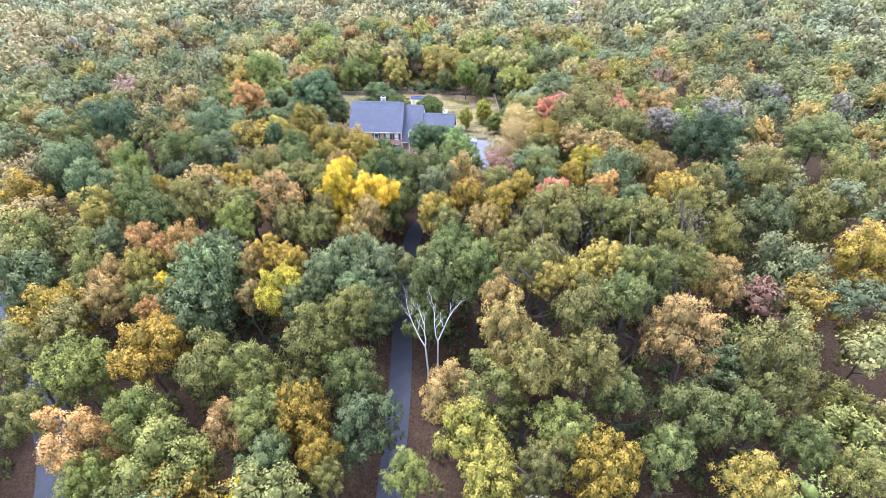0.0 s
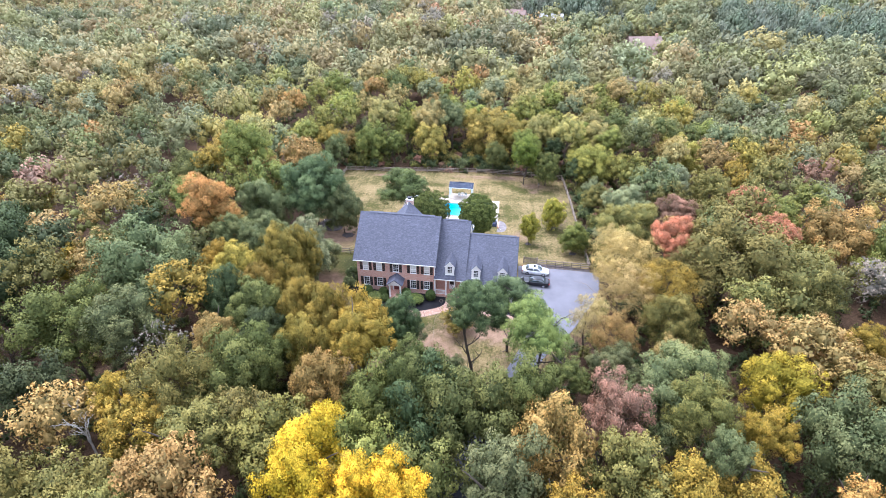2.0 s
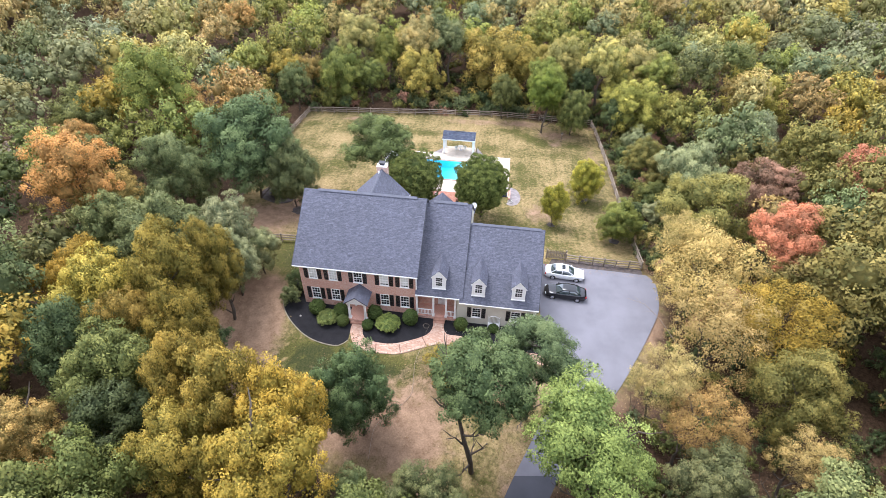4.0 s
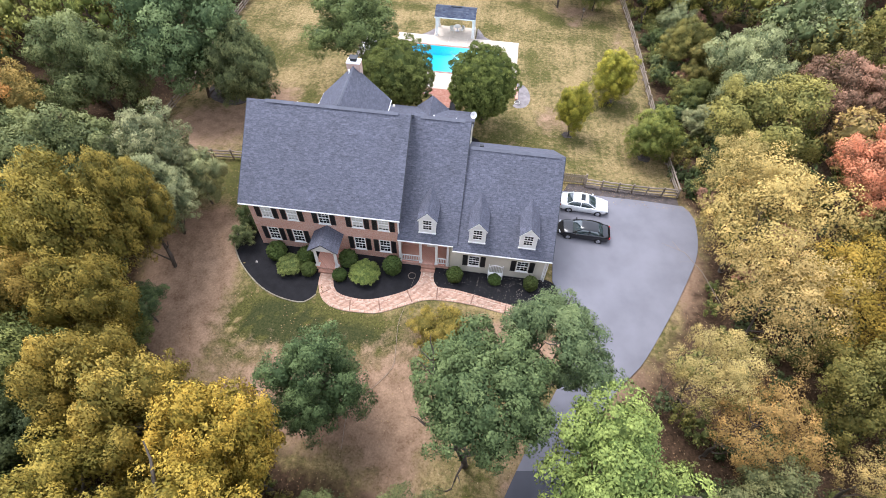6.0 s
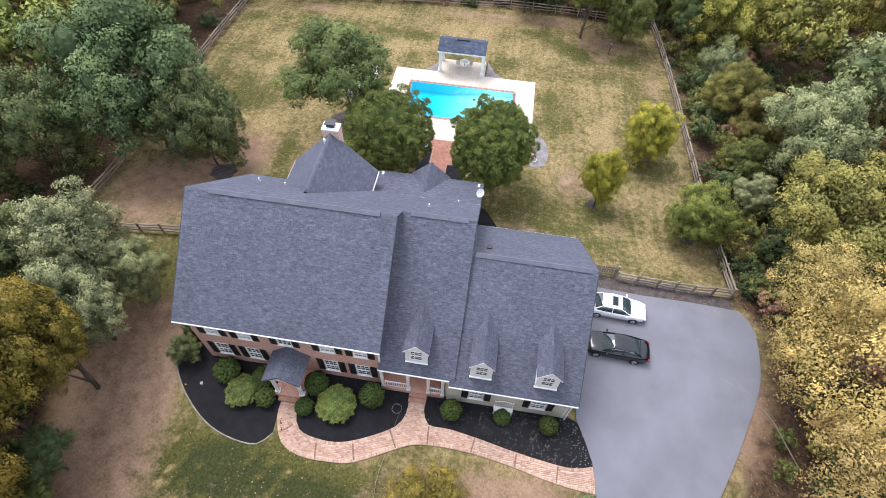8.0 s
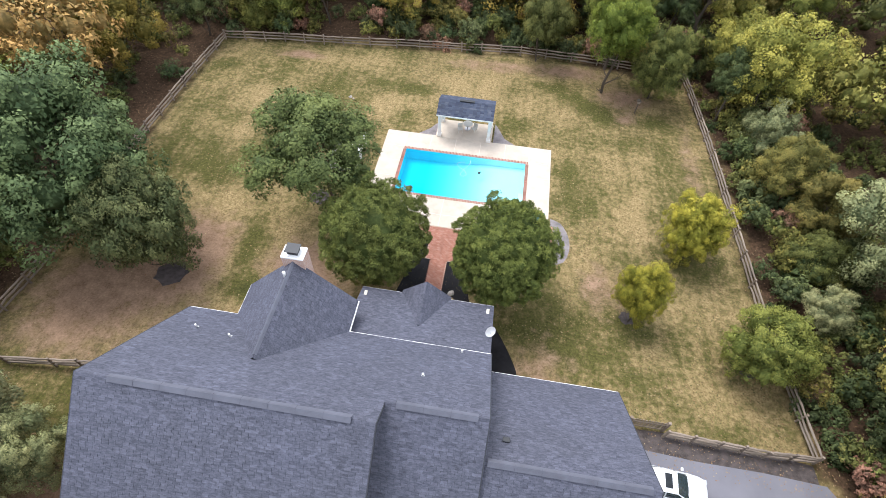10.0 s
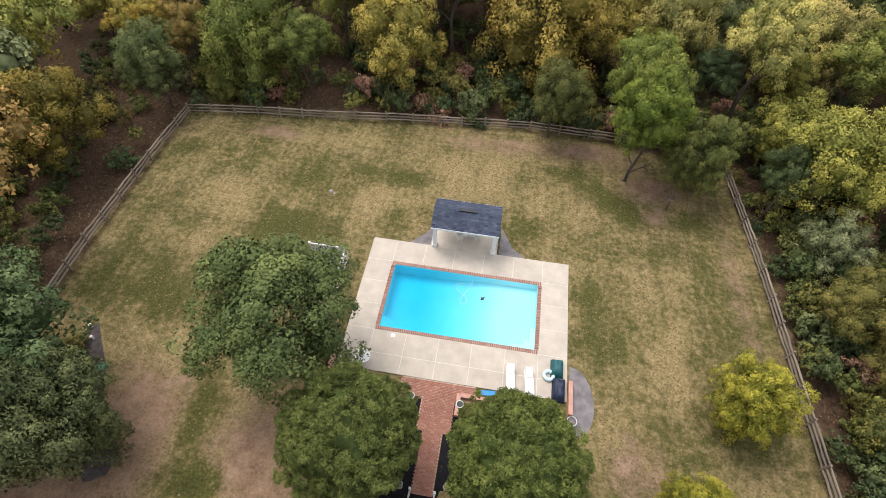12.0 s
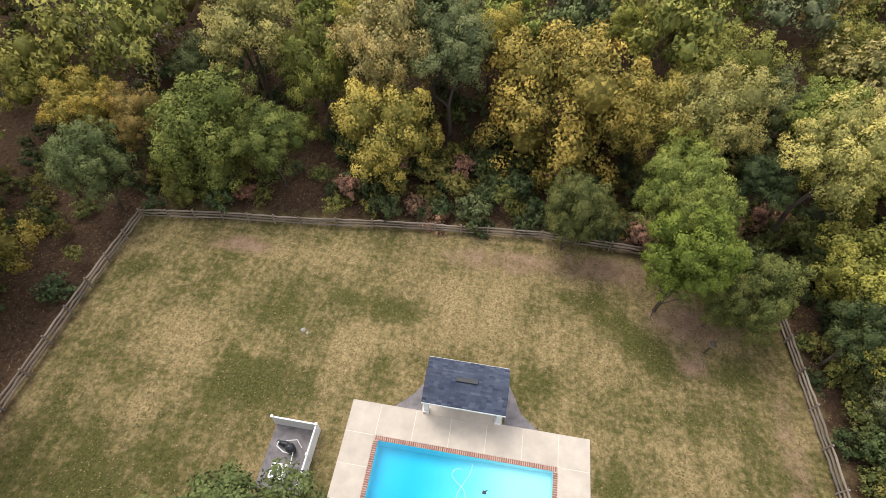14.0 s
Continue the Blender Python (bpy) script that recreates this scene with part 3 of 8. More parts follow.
def wall(x0, y0, x1, y1, z0, z1, material, openings=(), label=""):
    """A straight wall with openings (along, from, to, low, high) cut right through it."""
    front = abs(x1 - x0) > abs(y1 - y0)
    lo, hi = (x0, x1) if front else (y0, y1)
    cuts = sorted({lo, hi, *[v for o in openings for v in o[:2]]})
    levels = sorted({z0, z1, *[v for o in openings for v in o[2:]]})
    bm = bmesh.new()
    for a, b in zip(cuts, cuts[1:]):
        start = None
        for c, d in zip(levels, levels[1:]):
            hole = any(o[0] <= a + 1e-6 and b - 1e-6 <= o[1] and o[2] <= c + 1e-6 and d - 1e-6 <= o[3] for o in openings)
            if not hole:
                if front:
                    box(bm, a, y0, c, b, y1, d)
                else:
                    box(bm, x0, a, c, x1, b, d)
    bmesh.ops.remove_doubles(bm, verts=bm.verts, dist=0.0005)
    return part("wall", bm, material, house, label)


def window(x0, x1, z0, z1, y, columns=3, rows=4, blind=0.0, shutters=True, sill=True, depth=0.22, face=1):
    """A sash window in a wall that faces -y (face=1): frame, panes, bars, sill and shutters."""
    def yy(a):
        return y + face * a
    bm = bmesh.new()
    f = 0.075
    for r in ((x0, z0, x1, z0 + f), (x0, z1 - f, x1, z1), (x0, z0 + f, x0 + f, z1 - f), (x1 - f, z0 + f, x1, z1 - f), (x0 + f, (z0 + z1) / 2 - 0.03, x1 - f, (z0 + z1) / 2 + 0.03)):
        box(bm, r[0], min(yy(-0.025), yy(0.07)), r[1], r[2], max(yy(-0.025), yy(0.07)), r[3])
    win = part("window", bm, M_WHITE, house, "white-framed sash window")
    bm = bmesh.new()
    for i in range(1, columns):
        x = x0 + f + (x1 - x0 - 2 * f) * i / columns
        box(bm, x - 0.013, min(yy(0.0), yy(0.03)), z0 + f, x + 0.013, max(yy(0.0), yy(0.03)), z1 - f)
    for i in range(1, rows):
        z = z0 + f + (z1 - z0 - 2 * f) * i / rows
        box(bm, x0 + f, min(yy(0.004), yy(0.027)), z - 0.013, x1 - f, max(yy(0.004), yy(0.027)), z + 0.013)
    part("muntin", bm, M_WHITE, win)
    part("pane", boxes((x0 + f * 0.5, min(yy(0.04), yy(0.05)), z0 + f * 0.5, x1 - f * 0.5, max(yy(0.04), yy(0.05)), z1 - f * 0.5)), M_GLASS, win, "dark reflecting glass")
    if blind:
        part("blind", boxes((x0 + f, min(yy(0.031), yy(0.036)), z1 - f - blind * (z1 - z0 - 2 * f), x1 - f, max(yy(0.031), yy(0.036)), z1 - f)), M_BLIND, win, "pale lowered blind")
    if sill:
        part("sill", boxes((x0 - 0.08, min(yy(-0.07), yy(0.0)), z0 - 0.08, x1 + 0.08, max(yy(-0.07), yy(0.0)), z0)), M_WHITE, win)
    if shutters:
        for a in (x0 - 0.50, x1 + 0.06):
            bm = bmesh.new()
            b = a + 0.44
            for q in ((a, z0, a + 0.07, z1), (b - 0.07, z0, b, z1), (a, z0, b, z0 + 0.1), (a, z1 - 0.1, b, z1), (a, (z0 + z1) / 2 - 0.05, b, (z0 + z1) / 2 + 0.05)):
                box(bm, q[0], min(yy(-0.055), yy(-0.005)), q[1], q[2], max(yy(-0.055), yy(-0.005)), q[3])
            n = int((z1 - z0) / 0.09)
            for i in range(n):
                z = z0 + (z1 - z0) * (i + 0.5) / n
                box(bm, a + 0.05, min(yy(-0.04), yy(-0.01)), z - 0.03, b - 0.05, max(yy(-0.04), yy(-0.01)), z + 0.025)
            part("shutter", bm, M_BLACK, house, "black louvred shutter")
    return win


# main block walls
FY = 0.42
UPPER = [(1.5, 2.45), (3.75, 4.7), (6.5, 7.5), (9.4, 10.4), (11.65, 12.6)]
LOWER = [(1.5, 2.5), (3.75, 4.75), (9.35, 10.35), (11.6, 12.6)]
DOOR = (6.45, 7.55, 0.35, 2.5)
openings = [(a, b, 3.95, 5.45) for a, b in UPPER] + [(a, b, 0.95, 2.6) for a, b in LOWER] + [DOOR]
wall(0.5, FY, 13.35, FY + 0.25, -0.8, E1 - 0.05, M_BRICK, openings, "red-brick front wall")
gable_wall(0.5, FY + 0.25, 13.1, -1.4, E1 - 0.05, RY, R1 - 0.25, 0.25, M_BRICK, label="red-brick gable wall")
gable_wall(13.1, FY + 0.25, 13.1, -1.4, E1 - 0.05, RY, R1 - 0.25, 0.25, M_SIDING, label="cream-sided gable wall")
wall(0.75, 12.85, 13.1, 13.1, -1.4, E1 - 0.05, M_BRICK_PALE, (), "brick rear wall")
part("interior", boxes((0.9, FY + 0.6, 0.3, 13.0, FY + 0.7, 5.7)), M_ROOM, house, "dim interior behind the windows")
for i, (a, b) in enumerate(UPPER):
    window(a, b, 3.95, 5.45, FY, blind=(0.95, 0.95, 0.0, 0.9, 0.9)[i])
for i, (a, b) in enumerate(LOWER):
    window(a, b, 0.95, 2.6, FY, blind=0.0)
door = part("door", boxes((6.55, FY + 0.06, 0.4, 7.45, FY + 0.12, 2.42), bevel=0.01), M_DOOR, house, "dark panelled front door")
part("door_panel", boxes((6.65, FY + 0.03, 0.55, 6.95, FY + 0.06, 1.3), (7.05, FY + 0.03, 0.55, 7.35, FY + 0.06, 1.3), (6.65, FY + 0.03, 1.4, 6.95, FY + 0.06, 2.3), (7.05, FY + 0.03, 1.4, 7.35, FY + 0.06, 2.3), bevel=0.008), M_DOOR, door)
part("door_frame", boxes((6.35, FY - 0.08, 0.35, 6.55, FY + 0.1, 2.6), (7.45, FY - 0.08, 0.35, 7.65, FY + 0.1, 2.6), (6.35, FY - 0.09, 2.42, 7.65, FY + 0.1, 2.66)), M_WHITE, house)

# main roof
main_front = ((X0, 0, E1), (X1, 0, E1), (X0, RY, R1), (X1, RY, R1))
main_rear = ((X1, REAR, E1 - 0.1), (X0, REAR, E1 - 0.1), (X1, RY, R1), (X0, RY, R1))
mid_front = ((X1 - 0.3, -0.1, ME), (W0 + 0.1, -0.1, ME), (X1 - 0.3, MY, MZ), (X2, MY, MZ))
mid_rear = ((X2, REAR, E1 - 0.1), (X1 - 0.4, REAR, E1 - 0.1), (X2, MY, MZ), (X1 - 0.4, MY, MZ))
mid_front = ((X1 - 0.3, -0.1, ME), (X2, -0.1, ME), (X1 - 0.3, MY, MZ), (X2, MY, MZ))
wing_front = ((W0, -0.35, WE), (W1, -0.35, WE), (W0, WRY, WR), (W1, WRY, WR))
wing_rear = ((W1, REAR, WE + 0.15), (W0, REAR, WE + 0.15), (W1, WRY, WR), (W0, WRY, WR))
GX0, GX, GX1, GY, GZ = 3.05, 6.5, 9.95, 15.6, 9.35
gable_left = ((GX0, GY, E1 - 0.1), (GX0, 9.4, E1 - 0.1), (GX, GY, GZ), (GX, 9.4, GZ))
gable_right = ((GX1, 9.4, E1 - 0.1), (GX1, GY, E1 - 0.1), (GX, 9.4, GZ), (GX, GY, GZ))
ext = ((X2, 18.3, 3.2), (9.3, 18.3, 3.2), (X2, 13.2, 5.45), (9.3, 13.2, 5.45))
ext_l = ((12.1, 18.55, 3.15), (12.1, 15.2, 3.15), (13.8, 18.55, 4.65), (13.8, 15.2, 4.65))
ext_r = ((15.5, 15.2, 3.15), (15.5, 18.55, 3.15), (13.8, 15.2, 4.65), (13.8, 18.55, 4.65))
roofs = {}
for key, slope in dict(main_front=main_front, main_rear=main_rear, mid_front=mid_front, mid_rear=mid_rear, wing_front=wing_front, wing_rear=wing_rear, gable_left=gable_left, gable_right=gable_right, ext=ext, ext_l=ext_l, ext_r=ext_r).items():
    roofs[key] = roof_slab("roof", *slope)
    rows = shingle_rows(*slope)
    if key == "mid_front":
        keep, single = rows[:-300], rows[-300:]
        shingles([keep], parent=roofs[key])
        tile = None
        for o, x, y, z in single:
            if tile is None:
                me = bpy.data.meshes.new("shingle")
                ux, uy, uz = (1, 0, 0), (0, 1, 0), (0, 0, 1)
                me.from_pydata([(0, 0, 0), (1, 0, 0), (0, 0, 1), (1, 0, 1), (1, 1, 0.15), (0, 1, 0.15)], [], [(2, 3, 4, 5), (0, 1, 3, 2), (0, 2, 5), (1, 4, 3)])
                me.materials.append(M_SHINGLE_ONE)
                tile = me
            ob = new("shingle", tile)
            ob.matrix_world = Matrix((( x.x, y.x, z.x, o.x), (x.y, y.y, z.y, o.y), (x.z, y.z, z.z, o.z), (0, 0, 0, 1)))
            ob.parent = roofs[key]
    else:
        shingles([rows], parent=roofs[key])


def ridge_cap(a, b, width=0.28, lift=0.05, label=""):
    """A raised ridge vent along a ridge."""
    a, b = Vector(a), Vector(b)
    bm = bmesh.new()
    n = max(2, int((b - a).length / 1.2))
    for i in range(n):
        p, q = a.lerp(b, i / n), a.lerp(b, (i + 0.99) / n)
        side = (b - a).cross(Vector((0, 0, 1))).normalized() * width
        ring = [bm.verts.new(v) for v in (p + side - Vector((0, 0, width * 0.8 - lift)), p + Vector((0, 0, lift + 0.03)), p - side - Vector((0, 0, width * 0.8 - lift)), q - side - Vector((0, 0, width * 0.8 - lift - 0.012)), q + Vector((0, 0, lift + 0.042)), q + side - Vector((0, 0, width * 0.8 - lift - 0.012)))]
        bm.faces.new((ring[0], ring[1], ring[4], ring[5])), bm.faces.new((ring[1], ring[2], ring[3], ring[4]))
    return part("ridge_vent", bm, M_RIDGE, house, label)


ridge_cap((1.6, RY, R1 + 0.02), (12.6, RY, R1 + 0.02), 0.2, 0.09)
ridge_cap((14.2, MY, MZ + 0.02), (18.0, MY, MZ + 0.02), 0.2, 0.08)
ridge_cap((18.7, WRY, WR + 0.02), (26.2, WRY, WR + 0.02), 0.2, 0.08)
ridge_cap((GX, 9.6, GZ), (GX, GY, GZ), 0.12, 0.03)


def eave_board(a, b, drop=0.19, out=0.06, label="white gutter and eave board"):
    """White fascia with a gutter lip along an eave."""
    a, b = Vector(a), Vector(b)
    x = (b - a).normalized()
    o = x.cross(Vector((0, 0, 1)))
    bm = bmesh.new()
    profile = [(0.0, -0.01), (out, -0.02), (out + 0.015, -0.05), (out, -0.11), (0.0, -0.13), (0.0, -drop), (-0.08, -drop), (-0.08, -0.02)]
    prof_a = [bm.verts.new(a + o * p + Vector((0, 0, q))) for p, q in profile]
    prof_b = [bm.verts.new(b + o * p + Vector((0, 0, q))) for p, q in profile]
    for i in range(len(profile)):
        j = (i + 1) % len(profile)
        bm.faces.new((prof_a[i], prof_a[j], prof_b[j], prof_b[i]))
    bm.faces.new(prof_a), bm.faces.new(prof_b[::-1])
    return part("gutter", bm, M_WHITE, house, label)


eave_board((X0, 0, E1 - 0.02), (X1, 0, E1 - 0.02))
eave_board((X1 - 0.3, -0.1, ME - 0.02), (W0, -0.1, ME - 0.02))
eave_board((W0, -0.35, WE - 0.02), (W1, -0.35, WE - 0.02))
eave_board((GX0, REAR, E1 - 0.12), (X0, REAR, E1 - 0.12))
eave_board((X2, REAR, E1 - 0.12), (GX1, REAR, E1 - 0.12))
eave_board((W1, REAR, WE + 0.13), (X2, REAR, WE + 0.13))
eave_board((GX0, GY, E1 - 0.12), (GX0, REAR, E1 - 0.12))
eave_board((GX1, REAR, E1 - 0.12), (GX1, GY, E1 - 0.12))
eave_board((X2, 18.3, 3.18), (15.4, 18.3, 3.18))
eave_board((12.2, 18.3, 3.18), (9.3, 18.3, 3.18))


def rake(points, x, label="dark metal-capped roof edge"):
    bm = bmesh.new()
    for (y0, z0), (y1, z1) in zip(points, points[1:]):
        prism(bm, [(y0, z0 + 0.02), (y1, z1 + 0.02), (y1, z1 - 0.2), (y0, z0 - 0.2)], "x", x - 0.025, x + 0.025)
    return part("rake_board", bm, M_FELT, house, label)


rake([(0, E1), (RY, R1), (REAR, E1 - 0.1)], X0 - 0.01)
rake([(0, E1), (RY, R1), (MY - 0.2, MZ + 0.17)], X1 + 0.02)
rake([(-0.35, WE), (WRY, WR), (REAR, WE + 0.15)], W1 + 0.02)
rake([(2.5, ME + PITCH * 2.6), (MY, MZ), (REAR, E1 - 0.1)], X2 + 0.02)

# the rear gabled room, its chimney and the garden room
wall(GX0 + 0.35, 13.1, GX0 + 0.6, 15.2, -1.6, E1 - 0.15, M_BRICK_PALE)
wall(GX1 - 0.6, 13.1, GX1 - 0.35, 15.2, -1.6, E1 - 0.15, M_BRICK_PALE)
bm = bmesh.new()
prism(bm, [(GX0 + 0.35, -1.6), (GX1 - 0.35, -1.6), (GX1 - 0.35, E1 - 0.2), (GX, GZ - 0.3), (GX0 + 0.35, E1 - 0.2)], "y", 15.2, 15.4)
part("wall", bm, M_BRICK_PALE, house, "pale brick rear gable wall")
chim = part("chimney", boxes((5.85, 15.42, -1.6, 7.15, 16.3, 9.6)), M_BRICK_PALE, house, "pale pink brick chimney")
part("chimney_cap", boxes((5.83, 15.4, 9.6, 7.17, 16.32, 9.7), (5.95, 15.5, 9.7, 7.05, 16.22, 9.76), bevel=0.02), M_WHITE, chim, "white cement cap")
part("flue", boxes((6.2, 15.62, 9.74, 6.8, 16.1, 10.05), (6.1, 15.52, 10.05, 6.9, 16.2, 10.11)), M_DARK_PLASTIC, chim, "dark metal flue cover")
wall(9.6, 17.8, X2 - 0.3, 18.0, -1.9, 3.2, M_SIDING, [(13.1, 14.5, -0.1, 2.2)], "cream rear wall")
wall(X2 - 0.5, 13.1, X2 - 0.3, 17.8, -1.9, 3.6, M_SIDING)
wall(9.6, 15.4, 9.8, 17.8, -1.9, 3.6, M_SIDING)
part("rear_door", boxes((13.1, 17.86, -0.1, 14.5, 17.92, 2.2)), M_GLASS, house, "glazed rear door")
bm = bmesh.new()
prism(bm, [(12.3, 3.0), (15.3, 3.0), (13.8, 4.45)], "y", 18.35, 18.45)
part("gable_board", bm, M_WHITE, house, "white little gable over the rear door")
for i, (a, b) in enumerate(((10.2, 11.6), (15.3, 16.6), (16.8, 18.0))):
    window(a, b, 0.3, 2.2, 18.0, 3, 3, shutters=False, face=-1)

# the wing and the middle part behind the porch
WINGS = [(19.55, 20.55), (23.75, 24.8)]
wall(18.0, -0.02, 26.25, 0.2, -0.9, WE + 0.05, M_SIDING, [(a, b, 1.0, 2.45) for a, b in WINGS], "cream-painted front wall")
gable_wall(26.05, 0.2, 13.1, -1.2, WE + 0.05, WRY, WR - 0.25, 0.2, M_SIDING, label="cream gable wall")
gable_wall(X2 - 0.25, 3.0, 13.1, 3.0, 5.75, MY, MZ - 0.2, 0.2, M_SIDING, label="cream upper gable wall")
wall(X2, 12.9, 26.05, 13.1, -1.2, WE + 0.2, M_SIDING)
part("interior", boxes((18.4, 0.6, 0.3, 26.0, 0.7, 3.0)), M_ROOM, house)
for a, b in WINGS:
    window(a, b, 1.0, 2.45, -0.02)
wall(13.35, 1.85, 18.0, 2.05, -0.6, 4.6, M_BRICK, [(15.6, 16.6, 0.42, 2.5)], "brick wall at the back of the porch")
porch_door = part("door", boxes((15.6, 1.92, 0.42, 16.6, 1.98, 2.5), bevel=0.01), M_WHITE, house, "white porch door")
part("pane", boxes((15.75, 1.9, 1.3, 16.45, 1.92, 2.35)), M_GLASS, porch_door)
wall(17.85, 0.2, 18.0, 1.85, -0.6, 3.6, M_SIDING)
part("porch_floor", boxes((13.35, -0.02, -0.6, 17.85, 1.85, 0.42)), M_BRICK, house, "brick porch floor")
part("porch_ceiling", boxes((13.4, -0.02, ME - 0.12, 18.0, 2.0, ME - 0.04)), M_WHITE, house)
for x in (13.5, 15.32, 16.72, 17.72):
    bm = boxes((x - 0.10, 0.0, 0.44, x + 0.10, 0.2, ME - 0.12), (x - 0.14, -0.04, 0.42, x + 0.14, 0.24, 0.66), (x - 0.14, -0.04, ME - 0.3, x + 0.14, 0.24, ME - 0.12), bevel=0.012)
    part("porch_post", bm, M_WHITE, house, "square white porch post")
for a, b in ((13.6, 15.2), (16.85, 17.6)):
    rail = part("railing", boxes((a, 0.06, 1.26, b, 0.14, 1.34)), M_WHITE, house, "white porch railing")
    part("bottom_rail", boxes((a, 0.07, 0.56, b, 0.13, 0.62)), M_WHITE, rail)
    n = int((b - a) / 0.15)
    for k in range(n):
        x = a + (k + 0.5) * (b - a) / n
        part("baluster", boxes((x - 0.025, 0.075, 0.62, x + 0.025, 0.125, 1.26)), M_WHITE, rail)
part("porch_step", boxes((15.4, -0.32, -0.4, 16.65, -0.02, 0.26), (15.4, -0.64, -0.4, 16.65, -0.32, 0.08)), M_STEP, house, "brick porch steps")
part("downspout", boxes((26.30, -0.16, -0.1, 26.40, -0.06, WE - 0.15), bevel=0.01), M_WHITE, house, "white downspout")
part("downspout", boxes((13.37, 0.26, 3.9, 13.47, 0.38, E1 - 0.2), bevel=0.01), M_WHITE, house)
part("corner_board", boxes((26.1, -0.045, -0.3, 26.28, 0.1, WE)), M_WHITE, house)


def dormer(x, base_z, y, width=1.35, wall_h=1.75):
    """A small gabled roof window standing on a front slope."""
    eave = base_z + wall_h
    peak = eave + 0.78
    back = 3.9
    bm = bmesh.new()
    prism(bm, [(x - width / 2, base_z - 0.15), (x + width / 2, base_z - 0.15), (x + width / 2, eave), (x, peak - 0.05), (x - width / 2, eave)], "y", y, y + back - 0.3)
    body = part("dormer", bm, M_WHITE, house, "gabled dormer with a white front")
    bm = bmesh.new()
    w = width / 2 + 0.03
    for q in ((x - w, base_z, x - 0.40, eave), (x + 0.40, base_z, x + w, eave), (x - 0.4, base_z, x + 0.4, base_z + 0.38), (x - 0.4, eave - 0.12, x + 0.4, eave)):
        box(bm, q[0], y - 0.05, q[1], q[2], y - 0.002, q[3])
    prism(bm, [(x - w, eave), (x + w, eave), (x, peak)], "y", y - 0.06, y - 0.002)
    part("dormer_front", bm, M_WHITE, body)
    win = window(x - 0.42, x + 0.42, base_z + 0.34, eave - 0.1, y - 0.05, 3, 4, 0.0, False, False)
    win.parent = body
    part("sill", boxes((x - w - 0.03, y - 0.12, base_z - 0.06, x + w + 0.03, y, base_z + 0.04)), M_WHITE, body)
    for s in (-1, 1):
        a, b = (x + s * (width / 2 + 0.14), y - 0.16, eave - 0.10), (x + s * (width / 2 + 0.14), y + back, eave - 0.10)
        c, d = (x, y - 0.16, peak + 0.06), (x, y + back, peak + 0.06)
        slope = (a, b, c, d) if s > 0 else (b, a, d, c)
        slab = roof_slab("dormer_roof", slope[0], slope[1], slope[2], slope[3], 0.07)
        slab.parent = body
        shingles([shingle_rows(*slope, width=0.3)], parent=slab)
    bm = bmesh.new()
    for s in (-1, 1):
        prism(bm, [(x + s * (width / 2 + 0.14), eave - 0.12), (x, peak + 0.04), (x, peak - 0.12), (x + s * (width / 2 + 0.14), eave - 0.26)], "y", y - 0.18, y - 0.12)
    part("bargeboard", bm, M_WHITE, body)
    return body


dormer(15.85, 4.15, 0.62, 1.4)
dormer(20.1, 3.98, 0.34)
dormer(24.3, 3.98, 0.34)

# front portico
PX = 7.15
pt = part("portico", boxes((PX - 1.05, -1.62, 2.62, PX + 1.05, FY, 2.86), bevel=0.01), M_WHITE, house, "white gabled entrance portico")
bm = bmesh.new()
prism(bm, [(PX - 1.15, 2.86), (PX + 1.15, 2.86), (PX, 3.66)], "y", -1.66, FY)
part("pediment", bm, M_WHITE, pt)
for s in (-1, 1):
    a, b = (PX + s * 1.32, -1.82, 2.78), (PX + s * 1.32, FY - 0.02, 2.78)
    c, d = (PX, -1.82, 3.80), (PX, FY - 0.02, 3.80)
    slope = (a, b, c, d) if s > 0 else (b, a, d, c)
    slab = roof_slab("portico_roof", *slope, 0.08)
    slab.parent = pt
    shingles([shingle_rows(*slope, width=0.3)], parent=slab)
    col = bmesh.new()
    cx, cy = PX + s * 0.88, -1.42
    tube(col, [(cx, cy, 0.42), (cx, cy, 2.62)], [0.15, 0.125], 16)
    box(col, cx - 0.19, cy - 0.19, 0.32, cx + 0.19, cy + 0.19, 0.45), box(col, cx - 0.19, cy - 0.19, 2.5, cx + 0.19, cy + 0.19, 2.62)
    part("column", col, M_WHITE, pt, "round white column")
part("stoop", boxes((PX - 1.1, -1.7, -0.6, PX + 1.1, FY, 0.32), ), M_BRICK, house, "brick entrance stoop")
part("entrance_step", boxes((PX - 0.75, -2.05, -0.6, PX + 0.75, -1.7, 0.15), bevel=0.01), M_STEP, house, "worn brown brick step")

# pipes, vents and a dish on the rear roofs
for x, y in ((2.0, 11.4), (4.2, 11.0), (15.0, 10.3), (16.8, 13.1)):
    z = R1 - (y - RY) * PITCH
    bm = bmesh.new()
    disc(bm, (x, y, z - 0.1), 0.055, 0.45, 10)
    disc(bm, (x, y, z - 0.05), 0.14, 0.1, 10, 0.07)
    part("vent_pipe", bm, M_WHITE, house, "white plastic vent pipe")
bm = bmesh.new()
disc(bm, (GX - 0.15, 14.5, GZ - 0.25), 0.09, 0.5, 10)
part("vent_pipe", bm, M_WHITE, house, "white vent pipe")
part("roof_vent", boxes((19.4, 7.9, 7.68, 19.75, 8.15, 7.85), bevel=0.02), M_DARK_PLASTIC, house, "dark low roof vent")
dish = bmesh.new()
